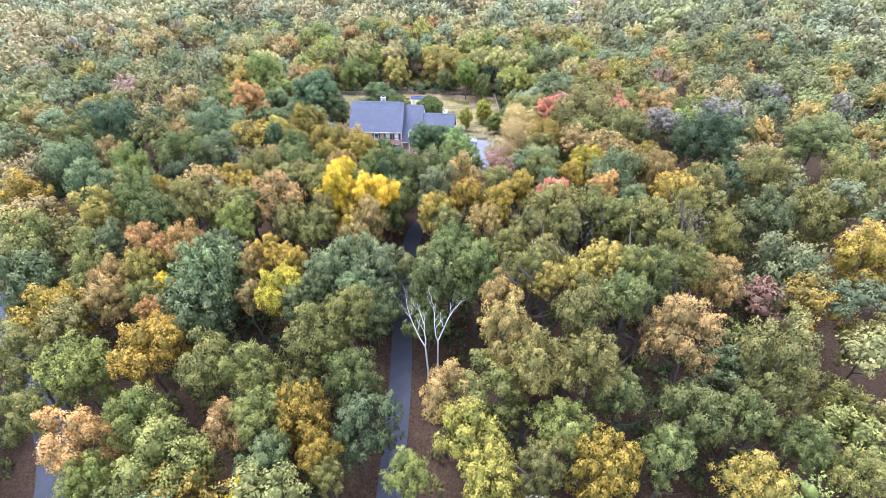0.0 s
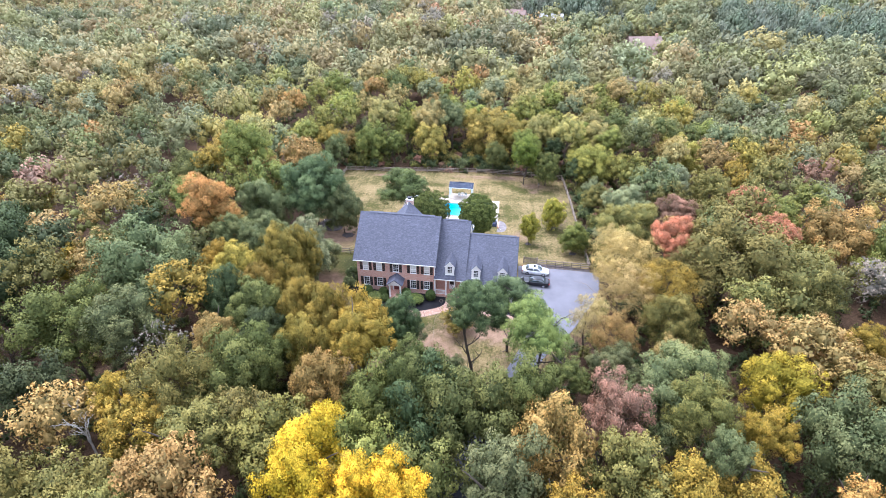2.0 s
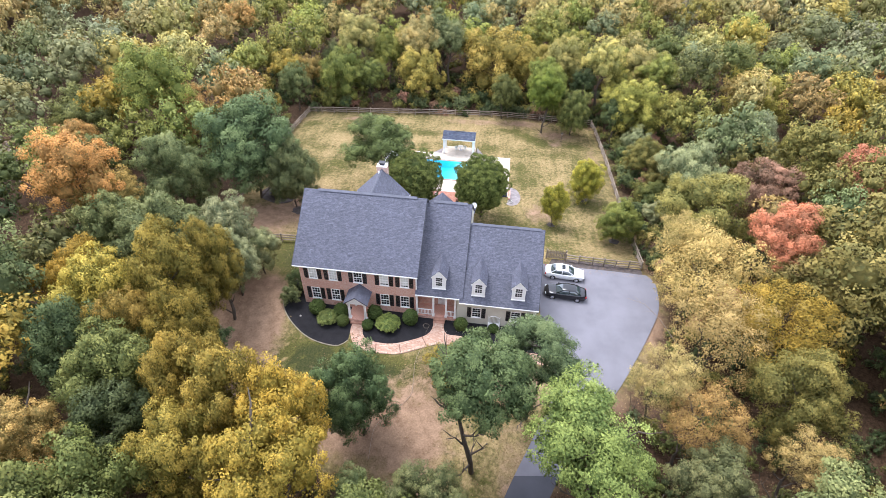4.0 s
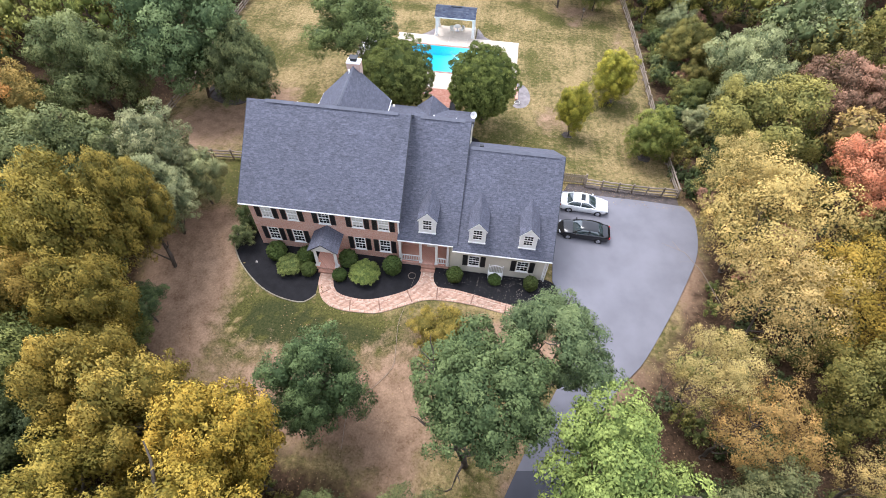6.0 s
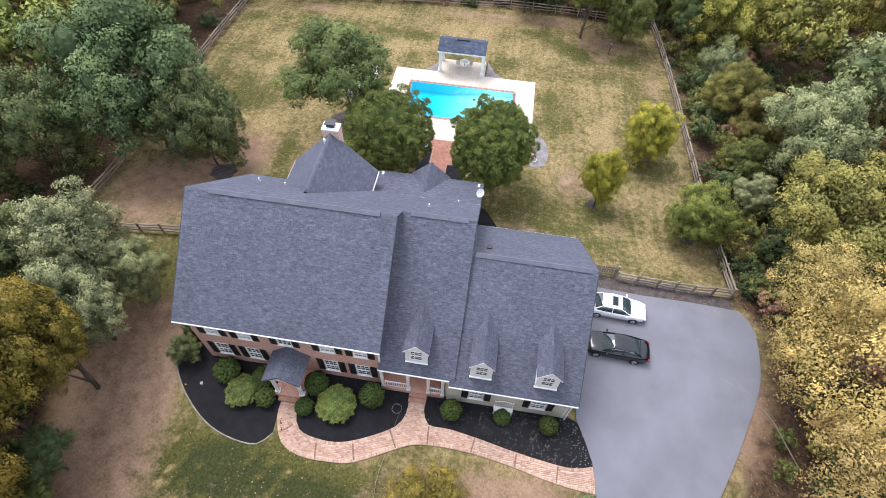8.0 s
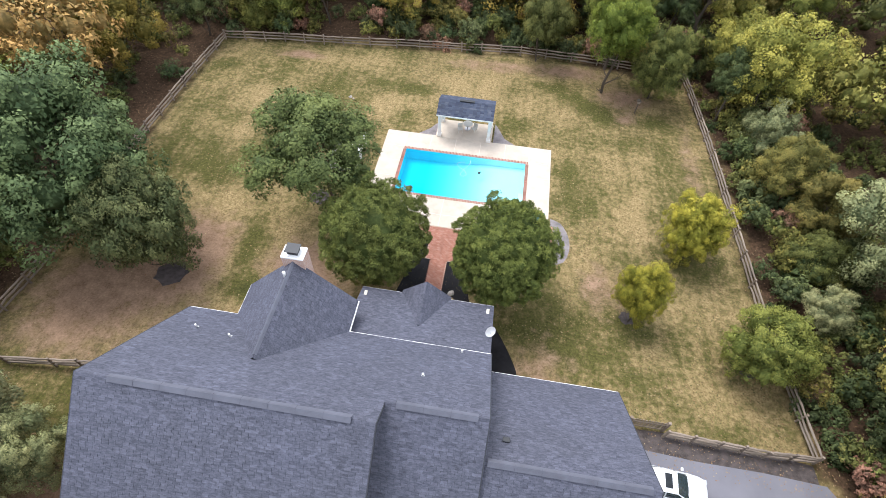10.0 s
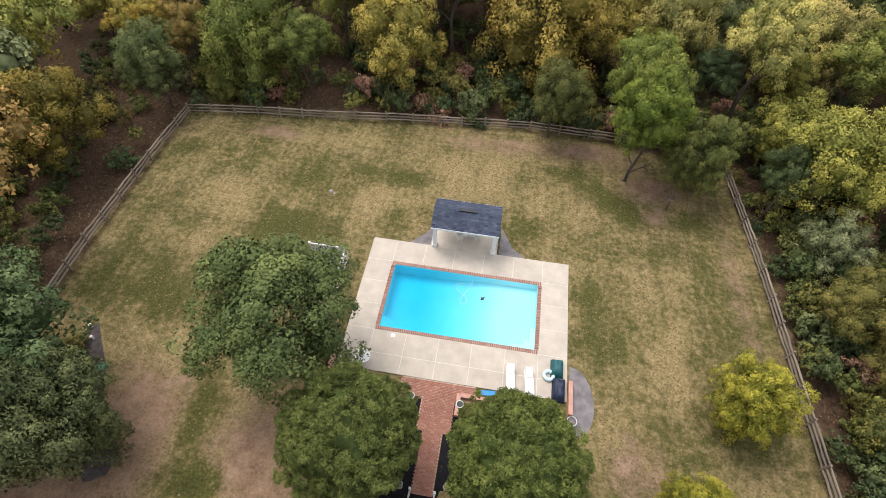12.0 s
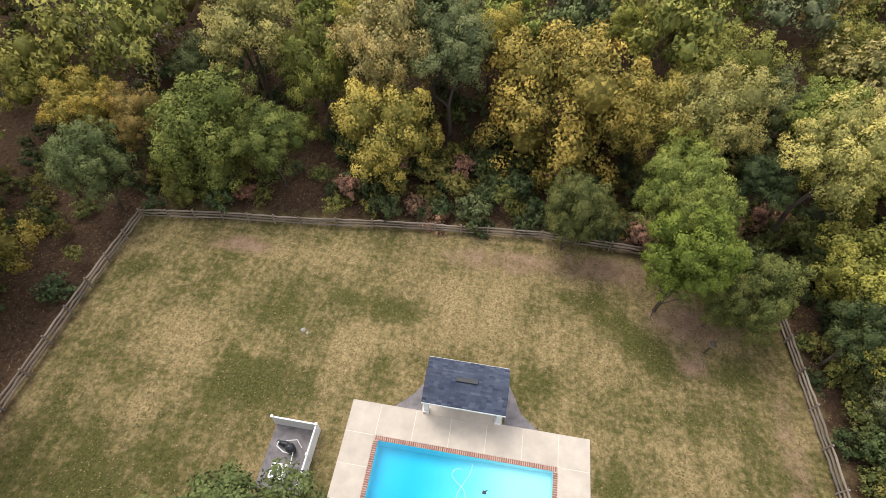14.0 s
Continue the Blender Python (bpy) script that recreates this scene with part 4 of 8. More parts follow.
for i in range(6):
    r0, r1 = 0.36 * i / 6, 0.36 * (i + 1) / 6
    for k in range(20):
        q = [(r, k2 * math.tau / 20) for r, k2 in ((r0, k), (r1, k), (r1, k + 1), (r0, k + 1))]
        vs = [dish.verts.new((a * math.cos(b), a * math.sin(b), a * a * 0.6)) for a, b in q]
        dish.faces.new(vs)
bmesh.ops.remove_doubles(dish, verts=dish.verts, dist=0.001)
bmesh.ops.transform(dish, matrix=Matrix.Translation((18.3, 15.2, 5.3)) @ Matrix.Rotation(radians(55), 4, "X") @ Matrix.Rotation(radians(30), 4, "Y"), verts=dish.verts)
dish_ob = part("dish", dish, M_WHITE, house, "small white satellite dish")
bm = bmesh.new()
tube(bm, [(18.2, 15.3, 4.35), (18.2, 15.3, 4.9), (18.3, 15.25, 5.3)], 0.03, 8)
tube(bm, [(18.3, 15.2, 5.2), (18.35, 14.8, 5.75)], 0.015, 6)
part("dish_mast", bm, M_METAL, dish_ob)


# ---- plants ----
def icosphere(level):
    bm = bmesh.new()
    bmesh.ops.create_icosphere(bm, subdivisions=level, radius=1)
    v = np.array([x.co[:] for x in bm.verts])
    f = np.array([[w.index for w in q.verts] for q in bm.faces])
    bm.free()
    return v, f


ICO = {1: icosphere(1), 2: icosphere(2), 3: icosphere(4)}


def clump_centres(r, count, flat, low, deep=0.55):
    """Places of the clumps of a crown of radius 1: over its skin, thinner below."""
    k = np.arange(count) + 0.5
    z = 1 - (1 - low) * k / count
    a = k * 2.39996 + r.uniform(0, 6.28)
    s = np.sqrt(np.clip(1 - z * z, 0, 1))
    c = np.stack([s * np.cos(a), s * np.sin(a), z * flat], 1) * r.uniform(deep, 0.86, (count, 1))
    return c + r.normal(0, 0.06, (count, 3))


def foliage(seed, lobes=16, sprays=14, leaves=70, size=0.03, lobe=(0.30, 0.46), flat=0.95, low=-0.55, deep=0.45, spread=0.10, spray=0.10, core=0.62, aspect=0.6, open_skin=0.5, hearts=2, inner=0.0):
    """Points, triangles and leaf shades of a crown of radius 1: big lobes, each carrying tufts of single leaves, round rough leafy hearts."""
    r = np.random.default_rng(seed)
    centres = clump_centres(r, lobes, flat, low, deep)
    centres *= 1 + spread * r.normal(0, 1, (lobes, 1))
    radii = r.uniform(*lobe, lobes)
    lobe_tone = 0.13 * r.normal(0, 1, lobes)
    V, F, S, n = [], [], [], 0
    if core:
        cv, cf = ICO[hearts]
        for c, q, tone in zip(centres, radii, lobe_tone):
            V.append(c + cv * (1 + 0.2 * r.normal(0, 1, (len(cv), 1))) * q * core)
            F.append(cf + n)
            S.append(np.clip(0.36 + tone + r.normal(0, 0.22, len(cf)), 0, 1))
            n += len(cv)
    # inner ball: its low tone paints the shade inside the crown
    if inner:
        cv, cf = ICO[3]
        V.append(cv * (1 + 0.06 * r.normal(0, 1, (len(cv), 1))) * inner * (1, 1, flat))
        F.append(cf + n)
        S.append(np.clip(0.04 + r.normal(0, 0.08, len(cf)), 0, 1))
        n += len(cv)
    which = np.repeat(np.arange(lobes), int(sprays * 1.7))
    out = centres[which] / (np.linalg.norm(centres[which], axis=1, keepdims=True) + 1e-6)
    way = r.normal(0, 1, (len(which), 3)) + out * 0.8 + (0, 0, 0.35)
    way /= np.linalg.norm(way, axis=1, keepdims=True)
    heart = centres[which] + way * radii[which][:, None] * r.uniform(0.80, 1.06, (len(which), 1))
    apart = np.linalg.norm(heart[:, None, :] - centres[None], axis=2) / radii[None]
    apart[np.arange(len(which)), which] = 9
    seen = np.flatnonzero(apart.min(axis=1) > 0.86)
    seen = r.permutation(seen)[:lobes * sprays]
    which, way, heart = which[seen], way[seen], heart[seen]
    count = len(which)
    tone = np.clip(0.46 + 0.17 * r.normal(0, 1, count) + lobe_tone[which], 0, 1)
    k = np.repeat(np.arange(count), leaves)
    total = len(k)
    facing = way[k] * 0.75 + r.normal(0, 0.62, (total, 3))
    facing /= np.linalg.norm(facing, axis=1, keepdims=True)
    place = heart[k] + facing * spray * r.uniform(0.45, 1.25, (total, 1)) * (1, 1, 0.8)
    normal = facing + r.normal(0, open_skin, (total, 3)) + (0, 0, 0.35)
    normal /= np.linalg.norm(normal, axis=1, keepdims=True)
    side = np.cross(normal, r.normal(0, 1, (total, 3)))
    side /= np.linalg.norm(side, axis=1, keepdims=True) + 1e-9
    along = np.cross(normal, side)
    long = (size * r.uniform(0.6, 1.4, total))[:, None]
    wide = long * aspect * r.uniform(0.75, 1.3, (total, 1))
    tip, tail = place + along * long * 1.15, place - along * long * 0.75
    V.append(np.stack([tip, tail + side * wide, tail - side * wide], 1).reshape(-1, 3))
    F.append(n + np.arange(total * 3).reshape(-1, 3))
    S.append(np.clip(tone[k] + 0.13 * r.normal(0, 1, total), 0, 1))
    return np.concatenate(V), np.concatenate(F), np.concatenate(S)


def broccoli(seed, limbs=9, clumps=9, leaves=60, size=0.03, limb=0.42, clump=(0.13, 0.21), flat=0.95, low=-0.35, hearts=1, aspect=0.7, ragged=0.16, soft=0.55, core=0.44, fill=0.35, heart=0.14, reach=(0.44, 0.72), fleck=0.15, inside_shade=0.16):
    """A crown of radius 1: limbs that end in rounded boughs, each bough covered with leaf clumps, each clump with single leaves.
    Gives points, triangles, leaf shades and the way each leaf faces."""
    r = np.random.default_rng(seed)
    k = np.arange(limbs) + 0.5
    z = 1 - (1 - low) * k / limbs
    a = k * 2.39996 + r.uniform(0, 6.28)
    s = np.sqrt(np.clip(1 - z * z, 0, 1))
    boughs = np.stack([s * np.cos(a), s * np.sin(a), z * flat], 1) * r.uniform(*reach, (limbs, 1)) + r.normal(0, ragged * 0.5, (limbs, 3))
    bough_r = limb * r.uniform(0.72, 1.2, limbs)
    V, F, S, N, n = [], [], [], [], 0
    cv, cf = ICO[hearts]
    # boughs: leafy masses under the clumps, darkened to stand in for shade
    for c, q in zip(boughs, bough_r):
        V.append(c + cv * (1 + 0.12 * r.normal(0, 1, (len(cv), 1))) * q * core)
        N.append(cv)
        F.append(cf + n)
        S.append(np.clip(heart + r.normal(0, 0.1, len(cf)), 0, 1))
        n += len(cv)
    which = np.repeat(np.arange(limbs), clumps)
    total = len(which)
    way = r.normal(0, 1, (total, 3)) + 0.75 * boughs[which] / (np.linalg.norm(boughs[which], axis=1, keepdims=True) + 1e-6) + (0, 0, 0.55)
    way /= np.linalg.norm(way, axis=1, keepdims=True)
    centre = boughs[which] + way * bough_r[which][:, None] * r.uniform(0.72, 1.08, (total, 1))
    apart = np.linalg.norm(centre[:, None, :] - boughs[None], axis=2) / bough_r[None]
    apart[np.arange(total), which] = 9
    keep = apart.min(axis=1) > 0.72
    which, way, centre = which[keep], way[keep], centre[keep]
    total = len(which)
    radius = r.uniform(*clump, total)
    tone = np.clip(0.5 + 0.15 * r.normal(0, 1, total) + 0.1 * r.normal(0, 1, limbs)[which], 0, 1)
    g = np.repeat(np.arange(total), leaves)
    m = len(g)
    out = r.normal(0, 1, (m, 3)) + way[g] * 0.9 + (0, 0, 0.3)
    out /= np.linalg.norm(out, axis=1, keepdims=True)
    place = centre[g] + out * radius[g][:, None] * r.uniform(0.5, 1.15, (m, 1)) * (1, 1, 0.82)
    # leaves of the inner twigs, between the clumps, with shade put into their tone
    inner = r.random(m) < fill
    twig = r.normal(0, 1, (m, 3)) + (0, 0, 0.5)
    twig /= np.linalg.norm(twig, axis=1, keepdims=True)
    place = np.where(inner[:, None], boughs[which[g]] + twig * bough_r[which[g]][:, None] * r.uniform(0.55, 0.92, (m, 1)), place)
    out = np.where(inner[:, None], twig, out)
    face = out + r.normal(0, soft, (m, 3)) + (0, 0, 0.3)
    face /= np.linalg.norm(face, axis=1, keepdims=True)
    side = np.cross(face, r.normal(0, 1, (m, 3)))
    side /= np.linalg.norm(side, axis=1, keepdims=True) + 1e-9
    along = np.cross(face, side)
    long = (size * r.uniform(0.6, 1.4, m) * np.where(inner, 1.35, 1.0))[:, None]
    wide = long * aspect * r.uniform(0.75, 1.3, (m, 1))
    tip, tail = place + along * long * 1.1, place - along * long * 0.75
    left, right = tail + side * wide, tail - side * wide
    turned = (np.einsum("ij,ij->i", np.cross(left - tip, right - tip), out) < 0)[:, None]
    left, right = np.where(turned, right, left), np.where(turned, left, right)
    V.append(np.stack([tip, left, right], 1).reshape(-1, 3))
    lie = out * 0.8 + way[g] * 0.35 + face * 0.4
    lie /= np.linalg.norm(lie, axis=1, keepdims=True)
    N.append(np.repeat(lie, 3, axis=0))
    F.append(n + np.arange(m * 3).reshape(-1, 3))
    S.append(np.clip(np.where(inner, inside_shade, tone[g]) + fleck * r.normal(0, 1, m), 0, 1))
    return np.concatenate(V), np.concatenate(F), np.concatenate(S), np.concatenate(N)


def triangles(name, verts, tris, material, shade=None, tint=None, facing=None):
    me = bpy.data.meshes.new(name)
    me.vertices.add(len(verts))
    me.vertices.foreach_set("co", np.asarray(verts, np.float32).ravel())
    me.loops.add(tris.size)
    me.loops.foreach_set("vertex_index", np.asarray(tris, np.int32).ravel())
    me.polygons.add(len(tris))
    me.polygons.foreach_set("loop_start", np.arange(0, tris.size, 3, dtype=np.int32))
    me.update(calc_edges=True)
    if shade is not None:
        me.attributes.new("leaf", "FLOAT", "FACE").data.foreach_set("value", np.asarray(shade, np.float32))
    if tint is not None:
        me.attributes.new("tint", "FLOAT_COLOR", "FACE").data.foreach_set("color", np.asarray(tint, np.float32).ravel())
    if facing is not None:
        me.attributes.new("custom_normal", "FLOAT_VECTOR", "POINT").data.foreach_set("vector", np.asarray(facing, np.float32).ravel())
    me.materials.append(material)
    return me


def trunk_mesh(seed, height, radius, limbs=6, lean=0.06, start=0.35, reach=0.55, twigs=0, material=None, sides=7):
    """A tapered trunk with limbs that fork into the crown; height to the crown's middle."""
    r = random.Random(seed)
    bm = bmesh.new()
    pts, p = [], Vector((0, 0, -0.4))
    for i in range(6):
        pts.append(p.copy())
        p = p + Vector((r.uniform(-lean, lean) * height, r.uniform(-lean, lean) * height, (height + 0.4) / 5))
    tube(bm, pts, [radius * (1.25 - 0.95 * i / 5) for i in range(6)], sides)

    def branch(base, way, length, rad, depth):
        q, line = base.copy(), [base.copy()]
        for _ in range(4):
            way = (way + Vector((r.uniform(-0.25, 0.25), r.uniform(-0.25, 0.25), r.uniform(-0.05, 0.25)))).normalized()
            q = q + way * length / 4
            line.append(q.copy())
        tube(bm, line, [rad * (1 - 0.2 * i) for i in range(5)], 5)
        if depth:
            for k in (2, 3, 4):
                branch(line[k], (way + Vector((r.uniform(-0.9, 0.9), r.uniform(-0.9, 0.9), r.uniform(-0.1, 0.6)))).normalized(), length * 0.55, rad * 0.5, depth - 1)

    for i in range(limbs):
        a = i * 2.4 + r.uniform(-0.4, 0.4)
        s = start + (0.95 - start) * i / max(1, limbs - 1)
        base = pts[0].lerp(pts[-1], s)
        k = min(4, int(s * 5))
        base = pts[k].lerp(pts[k + 1], s * 5 - k)
        branch(base, Vector((math.cos(a), math.sin(a), r.uniform(0.4, 1.0))).normalized(), height * reach * r.uniform(0.7, 1.1), radius * 0.45, twigs)
    me = bpy.data.meshes.new("trunk")
    bm.to_mesh(me)
    bm.free()
    me.materials.append(material or M_BARK)
    return me




def crown_mesh(material=None, **options):
    v, f, s = foliage(**options)
    return triangles("crown", v, f, material or M_LEAF, s)


def bough_mesh(**options):
    v, f, s, n = broccoli(**options)
    return triangles("crown", v, f, M_LEAF, s, facing=n)


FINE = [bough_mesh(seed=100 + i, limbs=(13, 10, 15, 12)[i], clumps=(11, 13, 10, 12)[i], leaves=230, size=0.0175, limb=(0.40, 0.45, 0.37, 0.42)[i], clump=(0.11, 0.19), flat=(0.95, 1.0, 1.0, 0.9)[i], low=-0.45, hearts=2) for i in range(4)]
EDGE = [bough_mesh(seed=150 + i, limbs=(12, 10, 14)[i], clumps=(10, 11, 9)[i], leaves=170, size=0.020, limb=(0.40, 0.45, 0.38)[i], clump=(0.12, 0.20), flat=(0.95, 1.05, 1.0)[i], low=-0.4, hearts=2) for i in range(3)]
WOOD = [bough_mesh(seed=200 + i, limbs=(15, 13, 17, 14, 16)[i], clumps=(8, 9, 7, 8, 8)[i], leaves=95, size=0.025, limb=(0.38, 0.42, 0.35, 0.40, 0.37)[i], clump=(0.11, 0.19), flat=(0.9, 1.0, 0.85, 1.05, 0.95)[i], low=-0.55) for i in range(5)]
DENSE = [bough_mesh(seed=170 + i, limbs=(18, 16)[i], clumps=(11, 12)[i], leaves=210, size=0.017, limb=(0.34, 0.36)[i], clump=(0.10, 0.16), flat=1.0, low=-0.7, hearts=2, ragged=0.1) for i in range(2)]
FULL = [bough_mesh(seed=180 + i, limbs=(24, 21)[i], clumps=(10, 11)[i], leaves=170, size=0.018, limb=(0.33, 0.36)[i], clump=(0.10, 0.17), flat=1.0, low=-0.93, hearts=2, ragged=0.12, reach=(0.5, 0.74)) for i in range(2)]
SPARSE = [bough_mesh(seed=300 + i, limbs=15, clumps=9, leaves=170, size=0.0135, limb=0.40, clump=(0.10, 0.20), flat=1.1, low=-0.5, soft=0.6, core=0.05, fill=0.4, aspect=0.6, fleck=0.07, inside_shade=0.42, heart=0.35) for i in range(2)]
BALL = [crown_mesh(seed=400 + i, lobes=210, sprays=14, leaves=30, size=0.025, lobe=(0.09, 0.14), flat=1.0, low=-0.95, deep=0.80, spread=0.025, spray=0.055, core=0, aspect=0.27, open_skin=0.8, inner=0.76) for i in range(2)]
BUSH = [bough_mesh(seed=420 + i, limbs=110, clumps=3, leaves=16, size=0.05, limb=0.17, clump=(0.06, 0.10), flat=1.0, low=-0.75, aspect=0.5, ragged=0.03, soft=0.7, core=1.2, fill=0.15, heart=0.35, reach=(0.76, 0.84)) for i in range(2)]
BARE = [crown_mesh(seed=350 + i, lobes=30, sprays=8, leaves=4, size=0.03, lobe=(0.2, 0.36), flat=1.1, low=-0.7, spray=0.06, core=0) for i in range(2)]
TRUNKS = [trunk_mesh(500 + i, 1.0, 0.026, 6, reach=0.3) for i in range(4)]
BRANCHY = [trunk_mesh(520 + i, 1.0, 0.022, 9, twigs=1, start=0.3, reach=0.27) for i in range(3)]

OLIVE, GREEN, DARK, GOLD, TAN, SAGE, ORANGE, YELLOW, RED, GREY, LIME, PINE, PLUM = (
    (0.206, 0.187, 0.054), (0.148, 0.163, 0.051), (0.088, 0.114, 0.048), (0.350, 0.246, 0.042), (0.335, 0.232, 0.078), (0.168, 0.190, 0.080), (0.46, 0.265, 0.085),
    (0.64, 0.46, 0.03), (0.56, 0.235, 0.14), (0.23, 0.195, 0.165), (0.225, 0.240, 0.060), (0.10, 0.14, 0.10), (0.32, 0.175, 0.125))
BUTTER = (0.48, 0.38, 0.045)
MAPLE, FRESH, STRAW, MOSS = (0.185, 0.245, 0.042), (0.195, 0.22, 0.056), (0.43, 0.335, 0.128), (0.265, 0.25, 0.064)
WHEAT, LEAFY, OCHRE, LEMON = (0.375, 0.305, 0.066), (0.285, 0.31, 0.075), (0.262, 0.200, 0.044), (0.345, 0.32, 0.046)
PALE, MINT, HAZEL = (0.25, 0.275, 0.145), (0.205, 0.255, 0.07), (0.41, 0.365, 0.13)
FOREST, FIELD, AMBER = (0.112, 0.158, 0.066), (0.300, 0.290, 0.068), (0.41, 0.345, 0.082)
LEAF_GREEN = (0.114, 0.150, 0.050)
NORTHERN = {OLIVE: FIELD, GOLD: AMBER, LIME: LEAFY, GREEN: FRESH}
WORDS = {LEAF_GREEN: "dark leaf-green", FOREST: "deep green", FIELD: "soft olive-yellow", AMBER: "amber-yellow", HAZEL: "pale olive-yellow", MINT: "bright light green", PALE: "pale grey-green", BUTTER: "deep yellow", WHEAT: "yellow-olive", LEAFY: "light green", OCHRE: "dark ochre", LEMON: "lemon-green", MAPLE: "fresh green", MOSS: "yellowish moss-green", STRAW: "pale straw-gold", FRESH: "clear green", OLIVE: "olive-green", GREEN: "mid-green", DARK: "dark green", GOLD: "golden-olive", TAN: "tan and rust-brown", SAGE: "grey-green", ORANGE: "orange", YELLOW: "bright yellow",
         RED: "coral-red", GREY: "thin greyish-brown", LIME: "light green", PINE: "bluish dark green", PLUM: "dull plum-red"}


def tint_of(colour, r, amount=0.16, lift=1.0):
    k = lift * (1 + r.uniform(-amount, amount))
    return tuple(max(0.005, c * w * k * (1 + r.uniform(-0.055, 0.055))) for c, w in zip(colour, (1.05, 1.0, 1.02))) + (1.0,)


def tree(name, x, y, top, radius, colour, crown, trunk, tall=0.0, group="", label="", base=None, turn=None, category="tree"):
    """A tree: an empty at its foot, a trunk with limbs and a crown. top: the crown's highest point; radius: across half the crown."""
    r = random.Random(int(x * 131 + y * 977) & 0xFFFF)
    z = gz(x, y) if base is None else base
    half = radius * (tall or 1.0) * 0.95
    middle = top - half
    ob = thing(name, (x, y, z), label or f"{WORDS.get(colour)} broadleaf tree with a full uneven autumn crown", category, group)
    t = new("trunk", trunk)
    t.parent, t.scale = ob, (max(1.0, middle - z), max(1.0, middle - z), max(1.0, middle - z) * 1.12)
    c = new("crown", crown)
    c.parent, c.location, c.scale = ob, (0, 0, middle - z), (radius, radius * r.uniform(0.9, 1.1), half)
    ob.rotation_euler.z = r.uniform(0, 6.28) if turn is None else turn
    c.color = tint_of(colour, r, 0.16, 1.0)
    return ob


# front and back gardens
YARD = [
    (10.4, -14.0, 9.8, 3.4, FOREST, FULL[1], 1.5), (21.4, -15.3, 14.6, 4.3, FOREST, DENSE[1], 1.1), (25.6, -10.9, 12.2, 3.5, FOREST, FINE[2], 0.95), (28.5, -19.0, 14.5, 4.1, MINT, FINE[3], 1.1),
    (2.9, 28.9, 9.8, 5.6, LEAF_GREEN, FINE[2], 0.85), (-14.2, 22.4, 14.2, 6.5, FOREST, FULL[1], 1.12), (-7.6, 20.3, 9.3, 3.7, SAGE, FULL[0], 1.5),
    (29.2, 22.0, 5.2, 2.0, LEMON, FULL[0], 1.65), (34.25, 29.5, 5.1, 2.5, LEMON, FULL[1], 1.4), (37.7, 19.0, 5.2, 3.0, LIME, FULL[0], 1.15),
    (20.9, 58.0, 6.3, 3.0, GREEN, FINE[3], 1.4), (28.2, 52.6, 9.6, 3.4, MAPLE, FULL[0], 1.22), (28.4, 57.4, 10.6, 3.3, LIME, FINE[0], 1.5), (33.7, 52.4, 6.6, 3.0, GREEN, FULL[1], 1.5)]
for i, (x, y, top, radius, colour, crown, tall) in enumerate(YARD):
    tree("garden_tree", x, y, top, radius, colour, crown, BRANCHY[i % 3], tall, label=f"{WORDS[colour]} broadleaf garden tree standing in the lawn")
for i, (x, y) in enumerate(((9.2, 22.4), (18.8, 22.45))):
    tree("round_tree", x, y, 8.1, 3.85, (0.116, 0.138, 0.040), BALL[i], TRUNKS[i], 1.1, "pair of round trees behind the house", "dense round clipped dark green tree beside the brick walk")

# trees that stand out in the woods, by stretch: x, y, top, radius, kind
WEST_EDGE = [
    (-46.8, 31.7, 10.6, 5.8, GREEN), (-33.1, 36.5, 9.6, 4.3, TAN), (-22.7, 16.3, 11.2, 4.8, SAGE), (-38.3, 18.6, 10.3, 4.3, ORANGE), (-26.8, 8.6, 11.2, 3.7, TAN),
    (-21.4, 2.6, 11.0, 3.4, SAGE), (-9.0, -6.6, 14.8, 3.7, GOLD), (-6.9, -3.4, 13.4, 2.7, GOLD), (-6.9, 0.2, 9.6, 2.5, PALE), (-5.9, 4.4, 6.6, 2.0, PALE), (-14.6, 1.0, 12.0, 4.4, SAGE), (-9.4, 4.4, 10.6, 3.4, PALE),
    (-19.7, -5.7, 10.8, 3.5, GOLD), (-14.9, -8.6, 12.6, 3.6, WHEAT), (-5.4, -11.6, 12.4, 2.8, GOLD), (-10.0, -12.0, 11.8, 3.1, GOLD), (-12.9, -14.9, 12.8, 3.6, DARK), (-8.0, -16.9, 12.6, 3.5, GREEN),
    (-1.7, -17.4, 13.8, 2.9, GOLD), (2.4, -18.4, 14.4, 3.1, GOLD), (7.2, -19.4, 14.2, 3.3, GOLD), (0.8, -23.0, 13.2, 3.0, GOLD), (-5.6, -21.2, 11.2, 3.4, DARK), (-7.3, -25.8, 9.3, 2.7, TAN), (-5.7, -8.3, 3.8, 1.7, DARK), (-5.4, -10.9, 3.0, 1.5, GREEN),
    (3.4, -23.1, 7.2, 2.3, GOLD), (13.1, -22.5, 7.0, 1.9, SAGE)]
